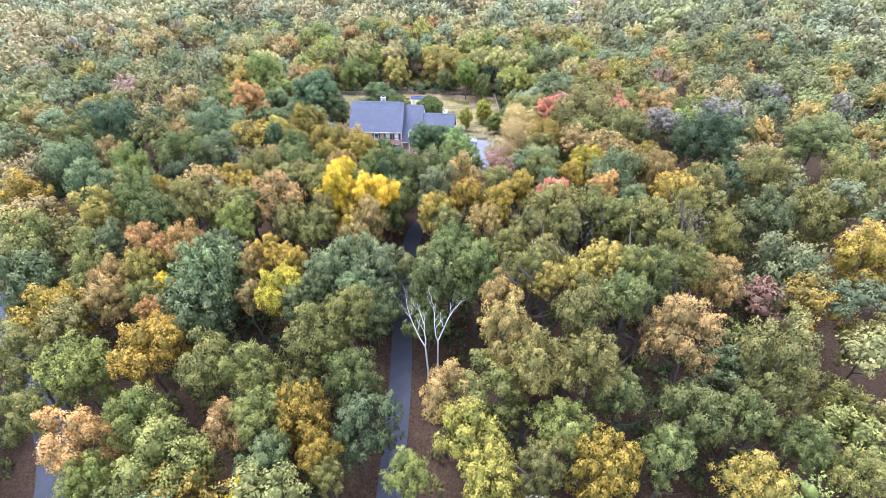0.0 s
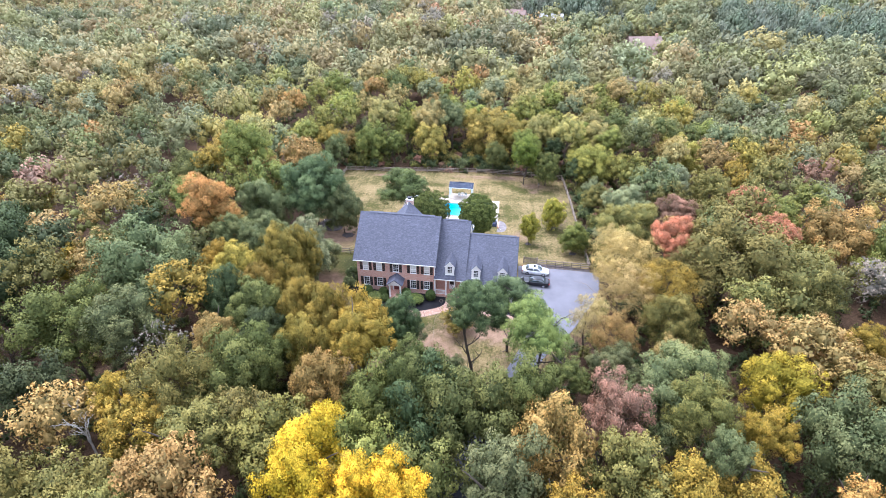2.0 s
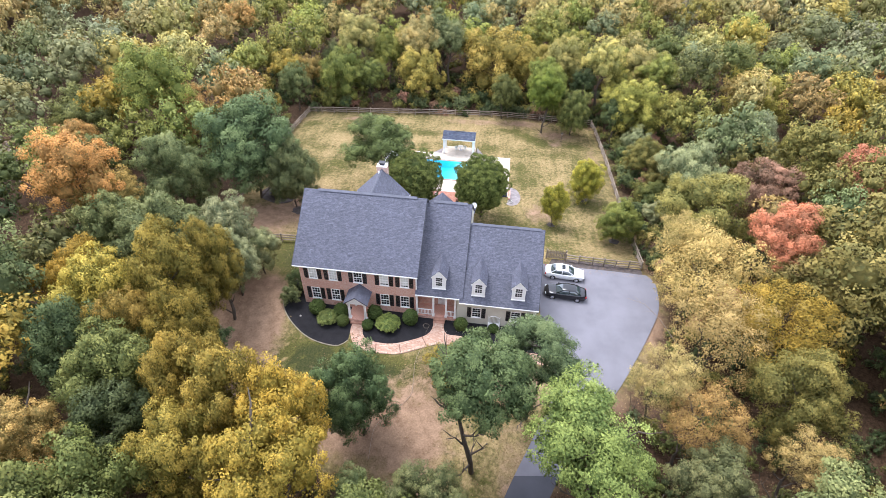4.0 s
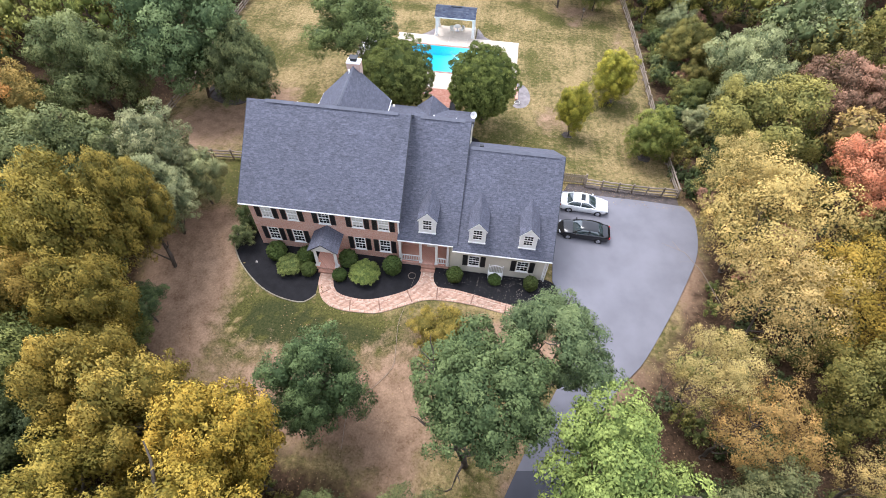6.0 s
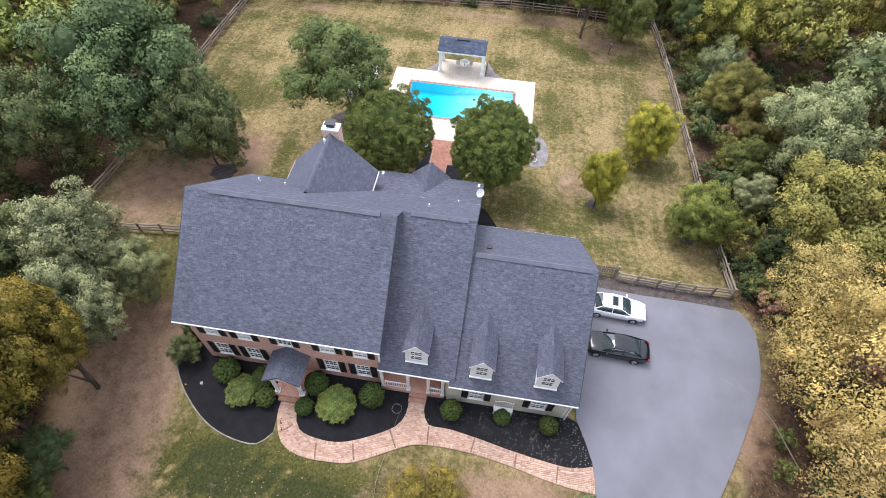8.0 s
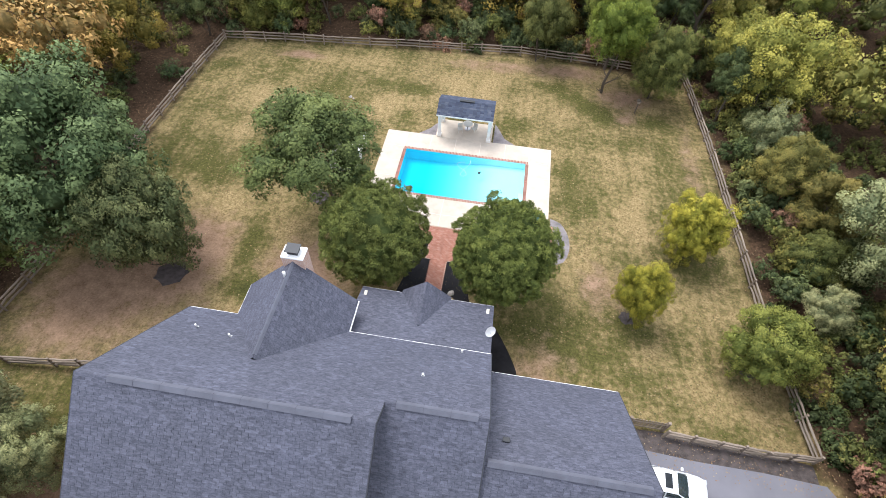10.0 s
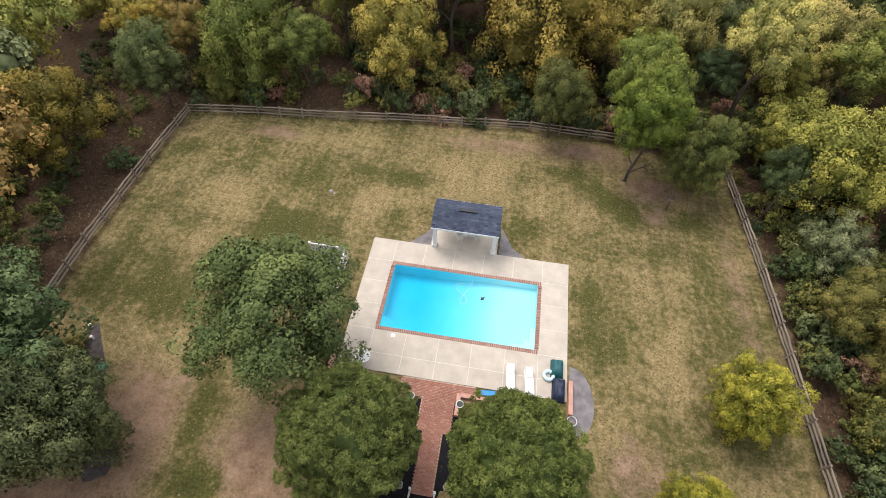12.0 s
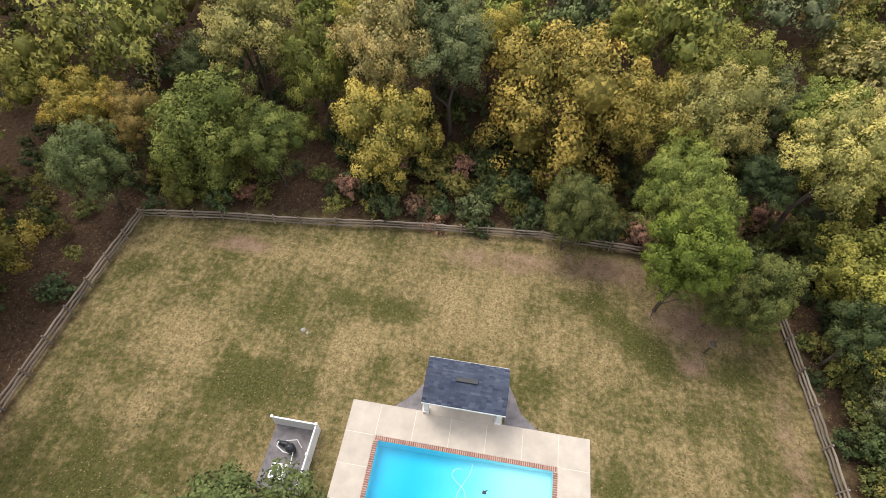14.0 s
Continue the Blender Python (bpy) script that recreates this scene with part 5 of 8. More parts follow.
EAST_EDGE = [
    (44.2, 45.2, 3.6, 2.6, PALE), (44.0, 38.6, 4.6, 3.0, OLIVE), (44.6, 29.0, 3.0, 2.4, GREEN), (43.6, 23.8, 2.6, 1.9, PALE), (46.4, 34.6, 4.4, 2.9, OLIVE), (43.6, 54.0, 6.0, 3.0, MOSS), (50.2, 52.6, 6.6, 3.8, MOSS),
    (18.1, -21.8, 7.7, 2.6, SAGE), (44.0, 50.5, 9.4, 4.4, OLIVE), (59.3, 39.7, 9.7, 4.4, PALE), (48.4, 28.7, 9.9, 4.3, PALE), (46.3, 16.4, 11.4, 5.0, OLIVE),
    (57.0, 24.0, 9.6, 4.1, PLUM), (43.0, 3.2, 12.5, 5.4, GOLD), (42.6, 8.2, 10.9, 3.9, TAN), (52.6, 3.8, 11.2, 3.6, GOLD), (47.9, -3.2, 11.5, 4.2, GOLD),
    (42.4, -4.0, 11.4, 4.2, GOLD), (36.6, -10.0, 9.8, 2.7, GOLD), (39.2, -13.6, 9.6, 3.2, TAN), (47.6, -9.6, 10.6, 3.8, OLIVE), (46.1, -15.8, 8.6, 2.3, TAN),
    (39.0, -18.7, 8.6, 3.0, SAGE), (65.7, 56.8, 10.0, 5.6, GOLD), (66.4, 36.6, 9.7, 4.6, OLIVE)]
NORTH_EDGE = [
    (-2.3, 77.0, 8.7, 2.9, GOLD), (1.4, 73.6, 8.0, 2.8, GREEN), (2.9, 63.9, 8.6, 4.6, GOLD), (5.8, 78.3, 9.2, 3.2, ORANGE), (-12.3, 60.6, 8.4, 4.7, GREEN),
    (-16.1, 68.7, 7.5, 2.8, SAGE), (-24.6, 61.6, 7.1, 3.1, GOLD), (-19.2, 61.1, 6.3, 2.4, TAN), (-6.3, 60.6, 6.9, 3.0, GREEN), (-25.1, 71.5, 9.2, 4.6, GREY),
    (-20.6, 55.2, 6.8, 2.9, SAGE), (-25.0, 44.9, 8.4, 4.4, GOLD), (-31.1, 64.3, 7.4, 3.2, OLIVE), (-14.5, 75.2, 8.0, 2.6, LIME), (-9.6, 73.3, 8.0, 2.9, GREY),
    (-14.6, 57.6, 1.4, 2.0, GREEN)]
NORTH_EAST_EDGE = [
    (19.0, 70.2, 11.0, 7.0, GOLD), (11.7, 77.6, 9.0, 3.2, GOLD), (26.0, 69.0, 9.0, 4.4, GOLD), (34.0, 75.9, 9.6, 4.4, OLIVE), (32.0, 80.7, 9.9, 3.4, GREEN),
    (42.0, 54.8, 7.4, 3.6, OLIVE), (29.8, 63.7, 7.1, 2.9, LIME), (35.8, 62.9, 6.6, 2.4, DARK), (42.6, 71.5, 8.4, 3.6, LIME),
    (46.2, 80.6, 9.8, 3.4, OLIVE), (42.7, 63.5, 7.0, 2.8, OLIVE), (40.6, 49.9, 6.3, 2.4, DARK), (25.8, 80.4, 9.5, 2.9, OLIVE)]
WEST_HILL = [
    (-75.3, -7.1, 12.6, 5.3, TAN), (-71.7, -4.2, 12.3, 4.7, OLIVE), (-58.6, -5.6, 14.3, 6.5, DARK), (-65.9, 10.4, 11.2, 3.7, LIME), (-41.3, -9.8, 10.8, 3.0, GOLD), (-37.3, -6.1, 11.9, 3.7, OLIVE),
    (-58.7, -14.5, 12.5, 5.5, OLIVE), (-46.7, 12.2, 12.7, 5.0, GREY)]
EAST_HILL = [
    (58.7, 2.0, 17.2, 8.2, OLIVE), (66.6, -2.5, 14.0, 5.7, OLIVE), (80.6, 16.8, 13.4, 6.5, TAN), (86.9, 10.3, 13.3, 5.6, LIME), (90.9, -3.5, 13.7, 5.8, SAGE), (89.6, -14.5, 11.4, 4.4, SAGE),
    (62.7, -14.7, 12.0, 4.4, TAN), (70.1, -12.0, 10.0, 2.6, GOLD), (69.5, 14.5, 12.4, 3.6, RED), (70.0, 27.0, 11.5, 4.0, RED), (74.0, 24.0, 11.0, 4.0, LIME)]
DRIVE_CROWNS = [
    (27.4, -29.5, 15.5, 3.6, GREEN), (15.0, -28.0, 14.6, 3.7, GREEN), (73.5, -47.5, 12.6, 4.0, OLIVE), (69.0, -57.5, 11.4, 4.0, TAN), (85.0, -38.0, 12.6, 4.4, SAGE), (73.0, -31.0, 12.0, 3.6, LIME),
    (11.9, -30, 13.4, 4.4, GREEN), (16.8, -30.2, 13.7, 5, DARK), (26, -30.4, 12.5, 4.2, GREEN), (16.9, -38.8, 12.6, 4.4, GREEN), (25.4, -38.7, 11.7, 3.8, SAGE), (25.1, -55.9, 9.2, 4.2, GREEN), (18.3, -54.4, 9.3, 3.9, SAGE),
    (25.7, -63.8, 6, 3.5, GREEN), (17.8, -62.2, 6, 3.8, SAGE)]
WEST_WOODS = [
    (-50.4, -30.2, 14.9, 6.3, SAGE), (-47.1, -22.8, 11.7, 3.9, TAN), (-14.2, -86.6, 4.6, 4.4, ORANGE), (-23.5, -83.2, 4.3, 3.4, OLIVE), (-20, -76.7, 7.5, 5.2, LIME), (-29.3, -75.7, 6.8, 4, OLIVE),
    (-14.3, -67.2, 7, 2.3, ORANGE), (-22, -65.6, 8.2, 3, TAN), (-16.3, -65.2, 8.3, 3, OLIVE), (-14.4, -62.6, 7.3, 1.5, YELLOW), (-23.3, -62.3, 9.1, 3.1, TAN), (-19.5, -59.7, 10.2, 3.5, WHEAT),
    (-26.5, -55.5, 11.2, 3, SAGE), (-31, -55.3, 10.8, 2.7, OLIVE), (-21.1, -55.2, 11.7, 3.4, ORANGE), (-14.8, -55.2, 11.6, 3.3, ORANGE), (-21, -50.1, 15.2, 4.6, GREEN)]
SOUTH_WEST_WOODS = [
    (-31.6, -49.5, 14.2, 3.5, WHEAT), (-16.9, -46.6, 15.9, 3.8, OLIVE), (-10.8, -45.6, 14.6, 4.2, OLIVE), (-27, -44.7, 16.3, 4.1, GREEN), (-23.7, -43.7, 14.6, 2.5, GOLD), (-36.4, -43.2, 16.3, 4.3, SAGE),
    (-24.6, -34.6, 13.6, 4.2, DARK), (-15.1, -35.2, 13.2, 2.2, GOLD), (-37, -31.6, 14.2, 4, LIME), (-34.1, -29.9, 11.8, 1.9, GREY), (-14.9, -26.5, 12.9, 3.4, GREY), (-29.4, -24.2, 14.9, 5.8, GREEN),
    (-22.3, -23.1, 13.8, 4.6, SAGE), (7.6, -91, 1.2, 1.8, YELLOW), (-11, -90.6, 2.7, 3.2, LIME), (-2.4, -87.9, 5.1, 5.2, LIME), (8.9, -87.2, 3.5, 3.4, SAGE)]
LANE_WOODS = [
    (-9, -83.1, 5.1, 4.3, LIME), (2.9, -83.1, 3.8, 2.9, TAN), (11.3, -81.2, 5.5, 4.2, GOLD), (4, -76.4, 6.7, 3.9, OLIVE), (-2.6, -75.1, 7.5, 4.5, OLIVE), (-11.8, -73, 8.2, 4.7, GOLD),
    (10.8, -70, 8.8, 4.6, OLIVE), (-8.6, -65.2, 10.8, 5.4, SAGE), (6.1, -64.6, 7.8, 2.5, SAGE), (-0.7, -63.9, 7.7, 2.2, TAN), (3.4, -62.4, 9.8, 3.8, BUTTER), (8.3, -62.1, 8.5, 2.5, SAGE),
    (-8.8, -60.2, 13.2, 6.5, SAGE), (10, -59.3, 10.6, 3.8, SAGE), (-2.6, -57.6, 10, 2.7, TAN), (3.3, -57, 10.2, 2.7, GOLD), (13.2, -56.6, 11.6, 3.9, SAGE)]
LANE_SIDE = [
    (-7.8, -56, 11.9, 3.9, SAGE), (0.1, -55.8, 10.4, 2.4, GOLD), (13.1, -53.4, 12.2, 2.9, TAN), (6.4, -50.9, 13.6, 3.5, OLIVE), (-7.3, -50.6, 13.5, 3.3, LIME), (1.9, -50, 13.8, 3.2, OLIVE),
    (-5.8, -47.6, 14.3, 2.6, OLIVE), (6.5, -47.1, 14, 2.1, OLIVE), (-2.2, -45.4, 16.8, 4.5, TAN), (10.6, -41.7, 13.1, 2.4, GOLD), (15.0, -42.6, 15.8, 3.5, YELLOW), (8.3, -41.2, 16.8, 4.1, YELLOW),
    (0.8, -36.9, 15.2, 3.8, OLIVE), (-9.9, -32.4, 14.8, 4, OLIVE), (5.3, -29.6, 13.2, 3.1, TAN), (-5, -29.3, 14.2, 4.2, GREEN), (-3.6, -26.7, 13.3, 3.8, GREEN)]
DRIVE_WEST = [
    (-10.4, -23.4, 11.5, 2.6, TAN), (16.5, -88.4, 1.8, 2, OLIVE), (25.7, -88, 2.9, 2.7, LIME), (35, -88, 5.3, 3.4, WHEAT), (40.5, -87.6, 5.8, 2.9, OLIVE),
    (14.7, -85.9, 2.9, 2.6, GOLD), (32.4, -83.1, 6.5, 3.8, WHEAT), (30.2, -78.6, 7.2, 3.9, TAN), (16.7, -75.7, 6.6, 3.7, GREEN), (36.7, -72.9, 13.5, 3.9, TAN), (36, -67.7, 14.1, 2.8, TAN),
    (15.5, -62.1, 9.7, 3.6, SAGE), (38, -65.3, 14.9, 2.4, OLIVE), (27.4, -60.4, 12.8, 4.7, GREEN), (17.4, -58.3, 10.9, 3.8, SAGE), (33, -60.8, 14.6, 3.9, GREEN)]
DRIVE_MIDDLE = [
    (29.6, -56.3, 14.5, 4.3, GREEN), (37.3, -58.5, 15.2, 2.6, OLIVE), (33.9, -51.4, 15.3, 3.1, TAN), (27.8, -50.2, 13.8, 2.6, OLIVE), (15, -48.8, 14.5, 3.3, TAN), (26, -47.8, 15.1, 3.2, GOLD),
    (36.3, -45.4, 15.6, 2.8, GOLD), (30.9, -42.8, 15.4, 2.9, GOLD), (25.2, -39.8, 15.7, 3.7, SAGE), (40.4, -39.3, 15.4, 3, GOLD), (36.2, -37.8, 15.6, 3.5, OLIVE), (30, -34.8, 15.4, 4, TAN),
    (22.3, -32.4, 15.7, 5, GREEN), (16.8, -29.4, 14, 4, GREEN), (36.5, -29.4, 13.6, 3.5, PLUM), (32, -24.8, 11.5, 2.2, GREEN), (63.7, -87.8, 6.2, 3.5, WHEAT)]
DRIVE_EAST = [
    (47.8, -86.9, 7.1, 3.9, GOLD), (54.8, -85.2, 6.4, 2.9, GREEN), (58.4, -80.6, 9, 4.2, GREEN), (64.8, -80.5, 7.9, 3.2, GREEN), (40.5, -77.5, 12.8, 3.8, OLIVE), (46.8, -76.8, 12.8, 3.6, OLIVE),
    (58.2, -72.7, 15.2, 4.3, TAN), (46.3, -70.7, 15.7, 3.8, OLIVE), (52, -68.9, 16, 3.3, GREEN), (42.5, -66.1, 14.8, 2.2, WHEAT), (46.5, -64.6, 15.1, 2.3, WHEAT), (40.4, -64.6, 15.5, 2.6, OLIVE),
    (58, -62.7, 15.6, 2.8, GREEN), (54.7, -62.6, 15.7, 2.8, OLIVE), (62.8, -62, 15, 2.4, OLIVE), (50.6, -61.5, 15.9, 2.9, WHEAT), (41.9, -61, 15.1, 2.3, OLIVE)]
SOUTH_EAST_WOODS = [
    (61.9, -57.1, 15.7, 2.9, OLIVE), (41.1, -53.6, 16.2, 3.1, OLIVE), (46.1, -53, 15.9, 2.8, OLIVE), (59.5, -50.7, 17.4, 4.4, OLIVE), (54.1, -50, 15.9, 2.8, OLIVE), (44.6, -48.1, 17.8, 4.5, OLIVE),
    (51.6, -47.1, 17, 3.9, OLIVE), (58.8, -43.2, 15.1, 2.5, SAGE), (45.8, -44.6, 16.4, 2.9, RED), (54.6, -39.6, 15.3, 2.8, ORANGE), (45.7, -34.4, 14, 2.2, SAGE), (50.4, -31.1, 13.5, 2.4, GOLD),
    (58.5, -30.2, 15.6, 4.8, SAGE), (55.5, -22.6, 12.9, 3.8, BUTTER), (45.6, -22.4, 13.1, 4, SAGE), (70, -19.6, 11.6, 3.9, TAN), (75, -86.1, 5.8, 2.9, OLIVE)]
EAST_WOODS = [
    (70.7, -83.6, 6.3, 2.7, GREEN), (79.9, -75.9, 5.4, 4, OLIVE), (69.4, -75.4, 14.2, 4.8, OLIVE), (88.3, -65.4, 7.3, 3.7, OLIVE), (66.6, -50.3, 15, 2.3, GREY), (67.6, -44.1, 15.5, 3, OLIVE),
    (67.5, -38.4, 16.2, 4.2, GOLD), (74, -36.1, 15.3, 3.7, OLIVE), (69.2, -27.7, 12.9, 3, TAN), (85.6, -19.4, 11.6, 4.2, DARK), (-54, -40.9, 11.8, 5.4, GOLD), (-49.7, -13.6, 15.9, 6.5, DARK),
    (-41.5, -53.8, 11.5, 4.8, OLIVE), (-39.2, -60.1, 9.5, 5.5, SAGE), (-31, -66.5, 7.8, 5.1, GOLD), (-28.1, -59.9, 8.9, 4.1, OLIVE), (-26.6, -12.2, 16.7, 6.5, SAGE)]
FAR_EAST = [
    (19.2, -81.6, 4.6, 4.3, DARK), (81.1, -54.3, 12.8, 7, SAGE), (80.2, -14.6, 18, 7, DARK), (87.5, -28.1, 15.5, 5.4, OLIVE), (92.2, -38.7, 13.9, 5, OLIVE), (95.2, -49.8, 11.6, 4.6, GOLD),
    (103, -29, 15.2, 5.4, OLIVE), (104.6, -12.5, 17.1, 6.1, GREEN), (-32, 30.6, 17.5, 5.6, LIME), (50.6, 6.5, 14.2, 3.3, RED), (-26.8, 5.6, 16.4, 4.6, ORANGE)]
known = []
for stretch, close in ((WEST_EDGE, True), (WEST_HILL, False), (EAST_HILL, False), (DRIVE_CROWNS, False), (EAST_EDGE, True), (NORTH_EDGE, True), (NORTH_EAST_EDGE, True), (WEST_WOODS, False), (SOUTH_WEST_WOODS, False), (LANE_WOODS, False), (LANE_SIDE, False), (DRIVE_WEST, False), (DRIVE_MIDDLE, False), (DRIVE_EAST, False), (SOUTH_EAST_WOODS, False), (EAST_WOODS, False), (FAR_EAST, False)):
    for x, y, top, radius, colour in stretch:
        i = len(known)
        colour = NORTHERN.get(colour, colour) if y > 45 else OCHRE if colour == GOLD and close and x < 8 and i % 4 else colour
        bare = colour == GREY
        thin = colour in (TAN, GOLD) and close and x > 35 and y < 10
        colour = STRAW if thin and (i % 3 or y > 0) else colour
        crown = BARE[i % 2] if bare else SPARSE[i % 2] if thin else FINE[i % 4] if colour in (YELLOW, RED) or (close and y < 40) else EDGE[i % 3] if y > -34 else WOOD[i % 5]
        tall = 1.15 + 0.25 * ((i * 7) % 5 - 2) / 5
        tall += 0.4 if not close and y < -25 else 0.0
        tall = max(tall, min(1.7, (top - 2.5) / (2.1 * radius))) if thin else tall
        if close and x < 9 and y < 8:  # foliage down to the ground along the open front lawn
            tall, crown = min(1.95, (top - 1.0) / (2.1 * radius)), FULL[i % 2] if i % 3 else FINE[i % 4]
        tree("tree", x, y, top, radius * (1.06 if close else 1.03), colour, crown, BRANCHY[i % 3] if bare or thin else TRUNKS[i % 4], tall, "trees of the surrounding woods",
             "nearly bare greyish tree with thin branches" if bare else "")
        known.append((x, y, radius))

# the woods round about
GROVE = [(OLIVE, 0.34), (GREEN, 0.18), (DARK, 0.06), (GOLD, 0.09), (TAN, 0.08), (LIME, 0.08), (SAGE, 0.15), (ORANGE, 0.018), (GREY, 0.03), (PLUM, 0.01)]


def pick(r, x, y):
    """A tree's colour, in drifts, as kinds of tree grow together."""
    drift = 0.5 + 0.5 * math.sin(x * 0.045 + 2 * math.sin(y * 0.02)) * math.cos(y * 0.05 + x * 0.013)
    if 45 < y < 105 and abs(x - 10) < 70:
        return r.choices((MOSS, LEAFY, HAZEL, GREEN, STRAW, TAN, SAGE, PALE, WHEAT, ORANGE), (0.15, 0.15, 0.22, 0.08, 0.08, 0.04, 0.10, 0.10, 0.06, 0.02))[0]
    if y > 60:
        east = min(1.0, max(0.0, (x - 10) / 70 + 0.4 * math.sin(x * 0.031 + y * 0.023)))
        if r.random() < east:
            return r.choices((SAGE, GREEN, OLIVE, DARK, LEAFY, WHEAT, ORANGE), (0.30, 0.22, 0.18, 0.06, 0.12, 0.10, 0.02))[0]
        if math.sin(x * 0.05 + 1.3) * math.cos(y * 0.041 + x * 0.012) > 0.62:
            return r.choices((DARK, GREEN, SAGE), (0.5, 0.25, 0.25))[0]
        return r.choices((STRAW, HAZEL, TAN, OLIVE, PALE, SAGE, ORANGE, GREY, RED), (0.15, 0.24, 0.15, 0.12, 0.12, 0.14, 0.035, 0.04, 0.005))[0]
    if 34 < x < 62 and -26 < y < 8 and r.random() < 0.6:
        return r.choices((STRAW, AMBER, TAN), (0.4, 0.35, 0.25))[0]
    if (32 < x < 62 and -30 < y < 8) or (-22 < x < 12 and -30 < y < 0):
        drift = 1.6
    weights = [w * (max(0.15, 1.5 - drift) if c in (GREEN, DARK) else (0.5 + drift)) for c, w in GROVE]
    return r.choices([c for c, _ in GROVE], weights)[0]


def drifting(x, y):
    """Where the pines stand among the other trees."""
    return math.sin(x * 0.061 + y * 0.017) + math.cos(y * 0.043 - x * 0.021) > -0.7


def scatter(x0, x1, y0, y1, gap, seed):
    r = random.Random(seed)
    out, row = [], 0
    y = y0
    while y < y1:
        x = x0 + (gap / 2 if row % 2 else 0)
        while x < x1:
            out.append((x + r.uniform(-0.33, 0.33) * gap, y + r.uniform(-0.33, 0.33) * gap))
            x += gap
        y += gap * 0.87
        row += 1
    return out


taken = known + [(k[0], k[1], k[3]) for k in YARD] + [(27.5, -70.5, 5.5), (27.0, -77.0, 4.5)]
def in_valley(x, y, margin):
    """The part of the woods that lies along and beyond the drive."""
    return abs(x - 26) < 0.93 * (y + 124) + margin


near = [(x, y) for x, y in scatter(-115, 160, -110, 112, 7.6, 11) if in_valley(x, y, 34)]
xs, ys = np.array(near).T
free = ~inside(xs, ys, CLEARING)
for tx, ty, tr in taken:
    free &= (xs - tx) ** 2 + (ys - ty) ** 2 > (tr * 0.75 + np.where((np.abs(ys) < 32) & (np.abs(xs - 12) < 46), 2.6, 1.0)) ** 2
rim = np.full(xs.shape, 1e9)
for (ax, ay), (bx, by) in zip(CLEARING, CLEARING[1:] + CLEARING[:1]):
    u = np.clip(((xs - ax) * (bx - ax) + (ys - ay) * (by - ay)) / ((bx - ax) ** 2 + (by - ay) ** 2), 0, 1)
    rim = np.minimum(rim, np.hypot(xs - ax - u * (bx - ax), ys - ay - u * (by - ay)))
free &= (rim > 3.6) | (ys < -30)
lane_clear = np.min([(xs - lx) ** 2 + (ys - ly) ** 2 for lx, ly in lane_mid], axis=0) > 3.4 ** 2
near = [p for p, keep in zip(near, free & lane_clear) if keep]
near.sort(key=lambda p: math.hypot(max(0, abs(p[0] - 18) - 26), max(0, -84 - p[1], p[1] - 66)))
NEAR_SINGLE = 31
r = random.Random(21)
for i, (x, y) in enumerate(near[:NEAR_SINGLE]):
    radius = r.uniform(3.4, 5.0)
    colour = pick(r, x, y)
    sparse = colour == GREY
    tree("tree", x, y, gz(x, y) + r.uniform(11.5, 18.5) * (0.85 if y > 56 else 1), radius, colour, BARE[i % 2] if sparse else EDGE[i % 3] if y > -32 and -34 < x < 66 else WOOD[i % 5], (BRANCHY if sparse else TRUNKS)[i % 3], r.uniform(1.0, 1.4), "trees of the surrounding woods")


def woods(name, places, protos, seed, size, height, label, pines=None, dry=0.0, kinds=None, depth=1.0):
    """Woods too many to count, as one mesh of leafy crowns; dry: how much haze is painted into the tint as pale olive.
    """
    r = random.Random(seed)
    V, F, S, T, N, n = [], [], [], [], [], 0
    for x, y in places:
        v, f, s, d = protos[r.randrange(len(protos))]
        radius, top = r.uniform(*size), r.uniform(*height)
        pine = pines is not None and pines(x, y)
        colour = PINE if pine else r.choice(kinds) if kinds else pick(r, x, y)
        # distance haze put into the tint: a blend towards pale olive
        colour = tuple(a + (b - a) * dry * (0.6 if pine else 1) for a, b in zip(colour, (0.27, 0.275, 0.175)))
        half = radius * (1.7 if pine else r.uniform(1.0, 1.35))
        a = r.uniform(0, 6.28)
        ca, sa = math.cos(a) * radius * (0.75 if pine else 1), math.sin(a) * radius * (0.75 if pine else 1)
        w = np.stack([v[:, 0] * ca - v[:, 1] * sa + x, v[:, 0] * sa + v[:, 1] * ca + y, v[:, 2] * half + gz(x, y) + top - half], 1)
        N.append(np.stack([(d[:, 0] * ca - d[:, 1] * sa) / radius, (d[:, 0] * sa + d[:, 1] * ca) / radius, d[:, 2]], 1))
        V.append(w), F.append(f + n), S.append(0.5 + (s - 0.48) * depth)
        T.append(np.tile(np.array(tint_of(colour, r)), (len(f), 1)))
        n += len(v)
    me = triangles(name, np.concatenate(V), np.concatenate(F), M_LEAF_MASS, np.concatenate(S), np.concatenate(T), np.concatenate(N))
    return tagged(new(name, me), label, "woods", kind="stuff")


THICK = [broccoli(600 + i, 11, 8, 30, 0.036, 0.40, (0.12, 0.20), (0.95, 1.1, 0.9, 1.0, 1.05)[i], -0.35) for i in range(5)]
PLAIN = [broccoli(620 + i, 9, 7, 15, 0.05, 0.40, (0.12, 0.21), (0.95, 1.1, 0.9, 1.0, 1.15)[i], -0.1, soft=0.45, core=0.45, fill=0.3, heart=0.25, fleck=0.1, inside_shade=0.27) for i in range(5)]
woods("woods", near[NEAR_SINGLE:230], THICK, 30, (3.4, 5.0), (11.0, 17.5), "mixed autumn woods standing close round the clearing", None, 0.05)
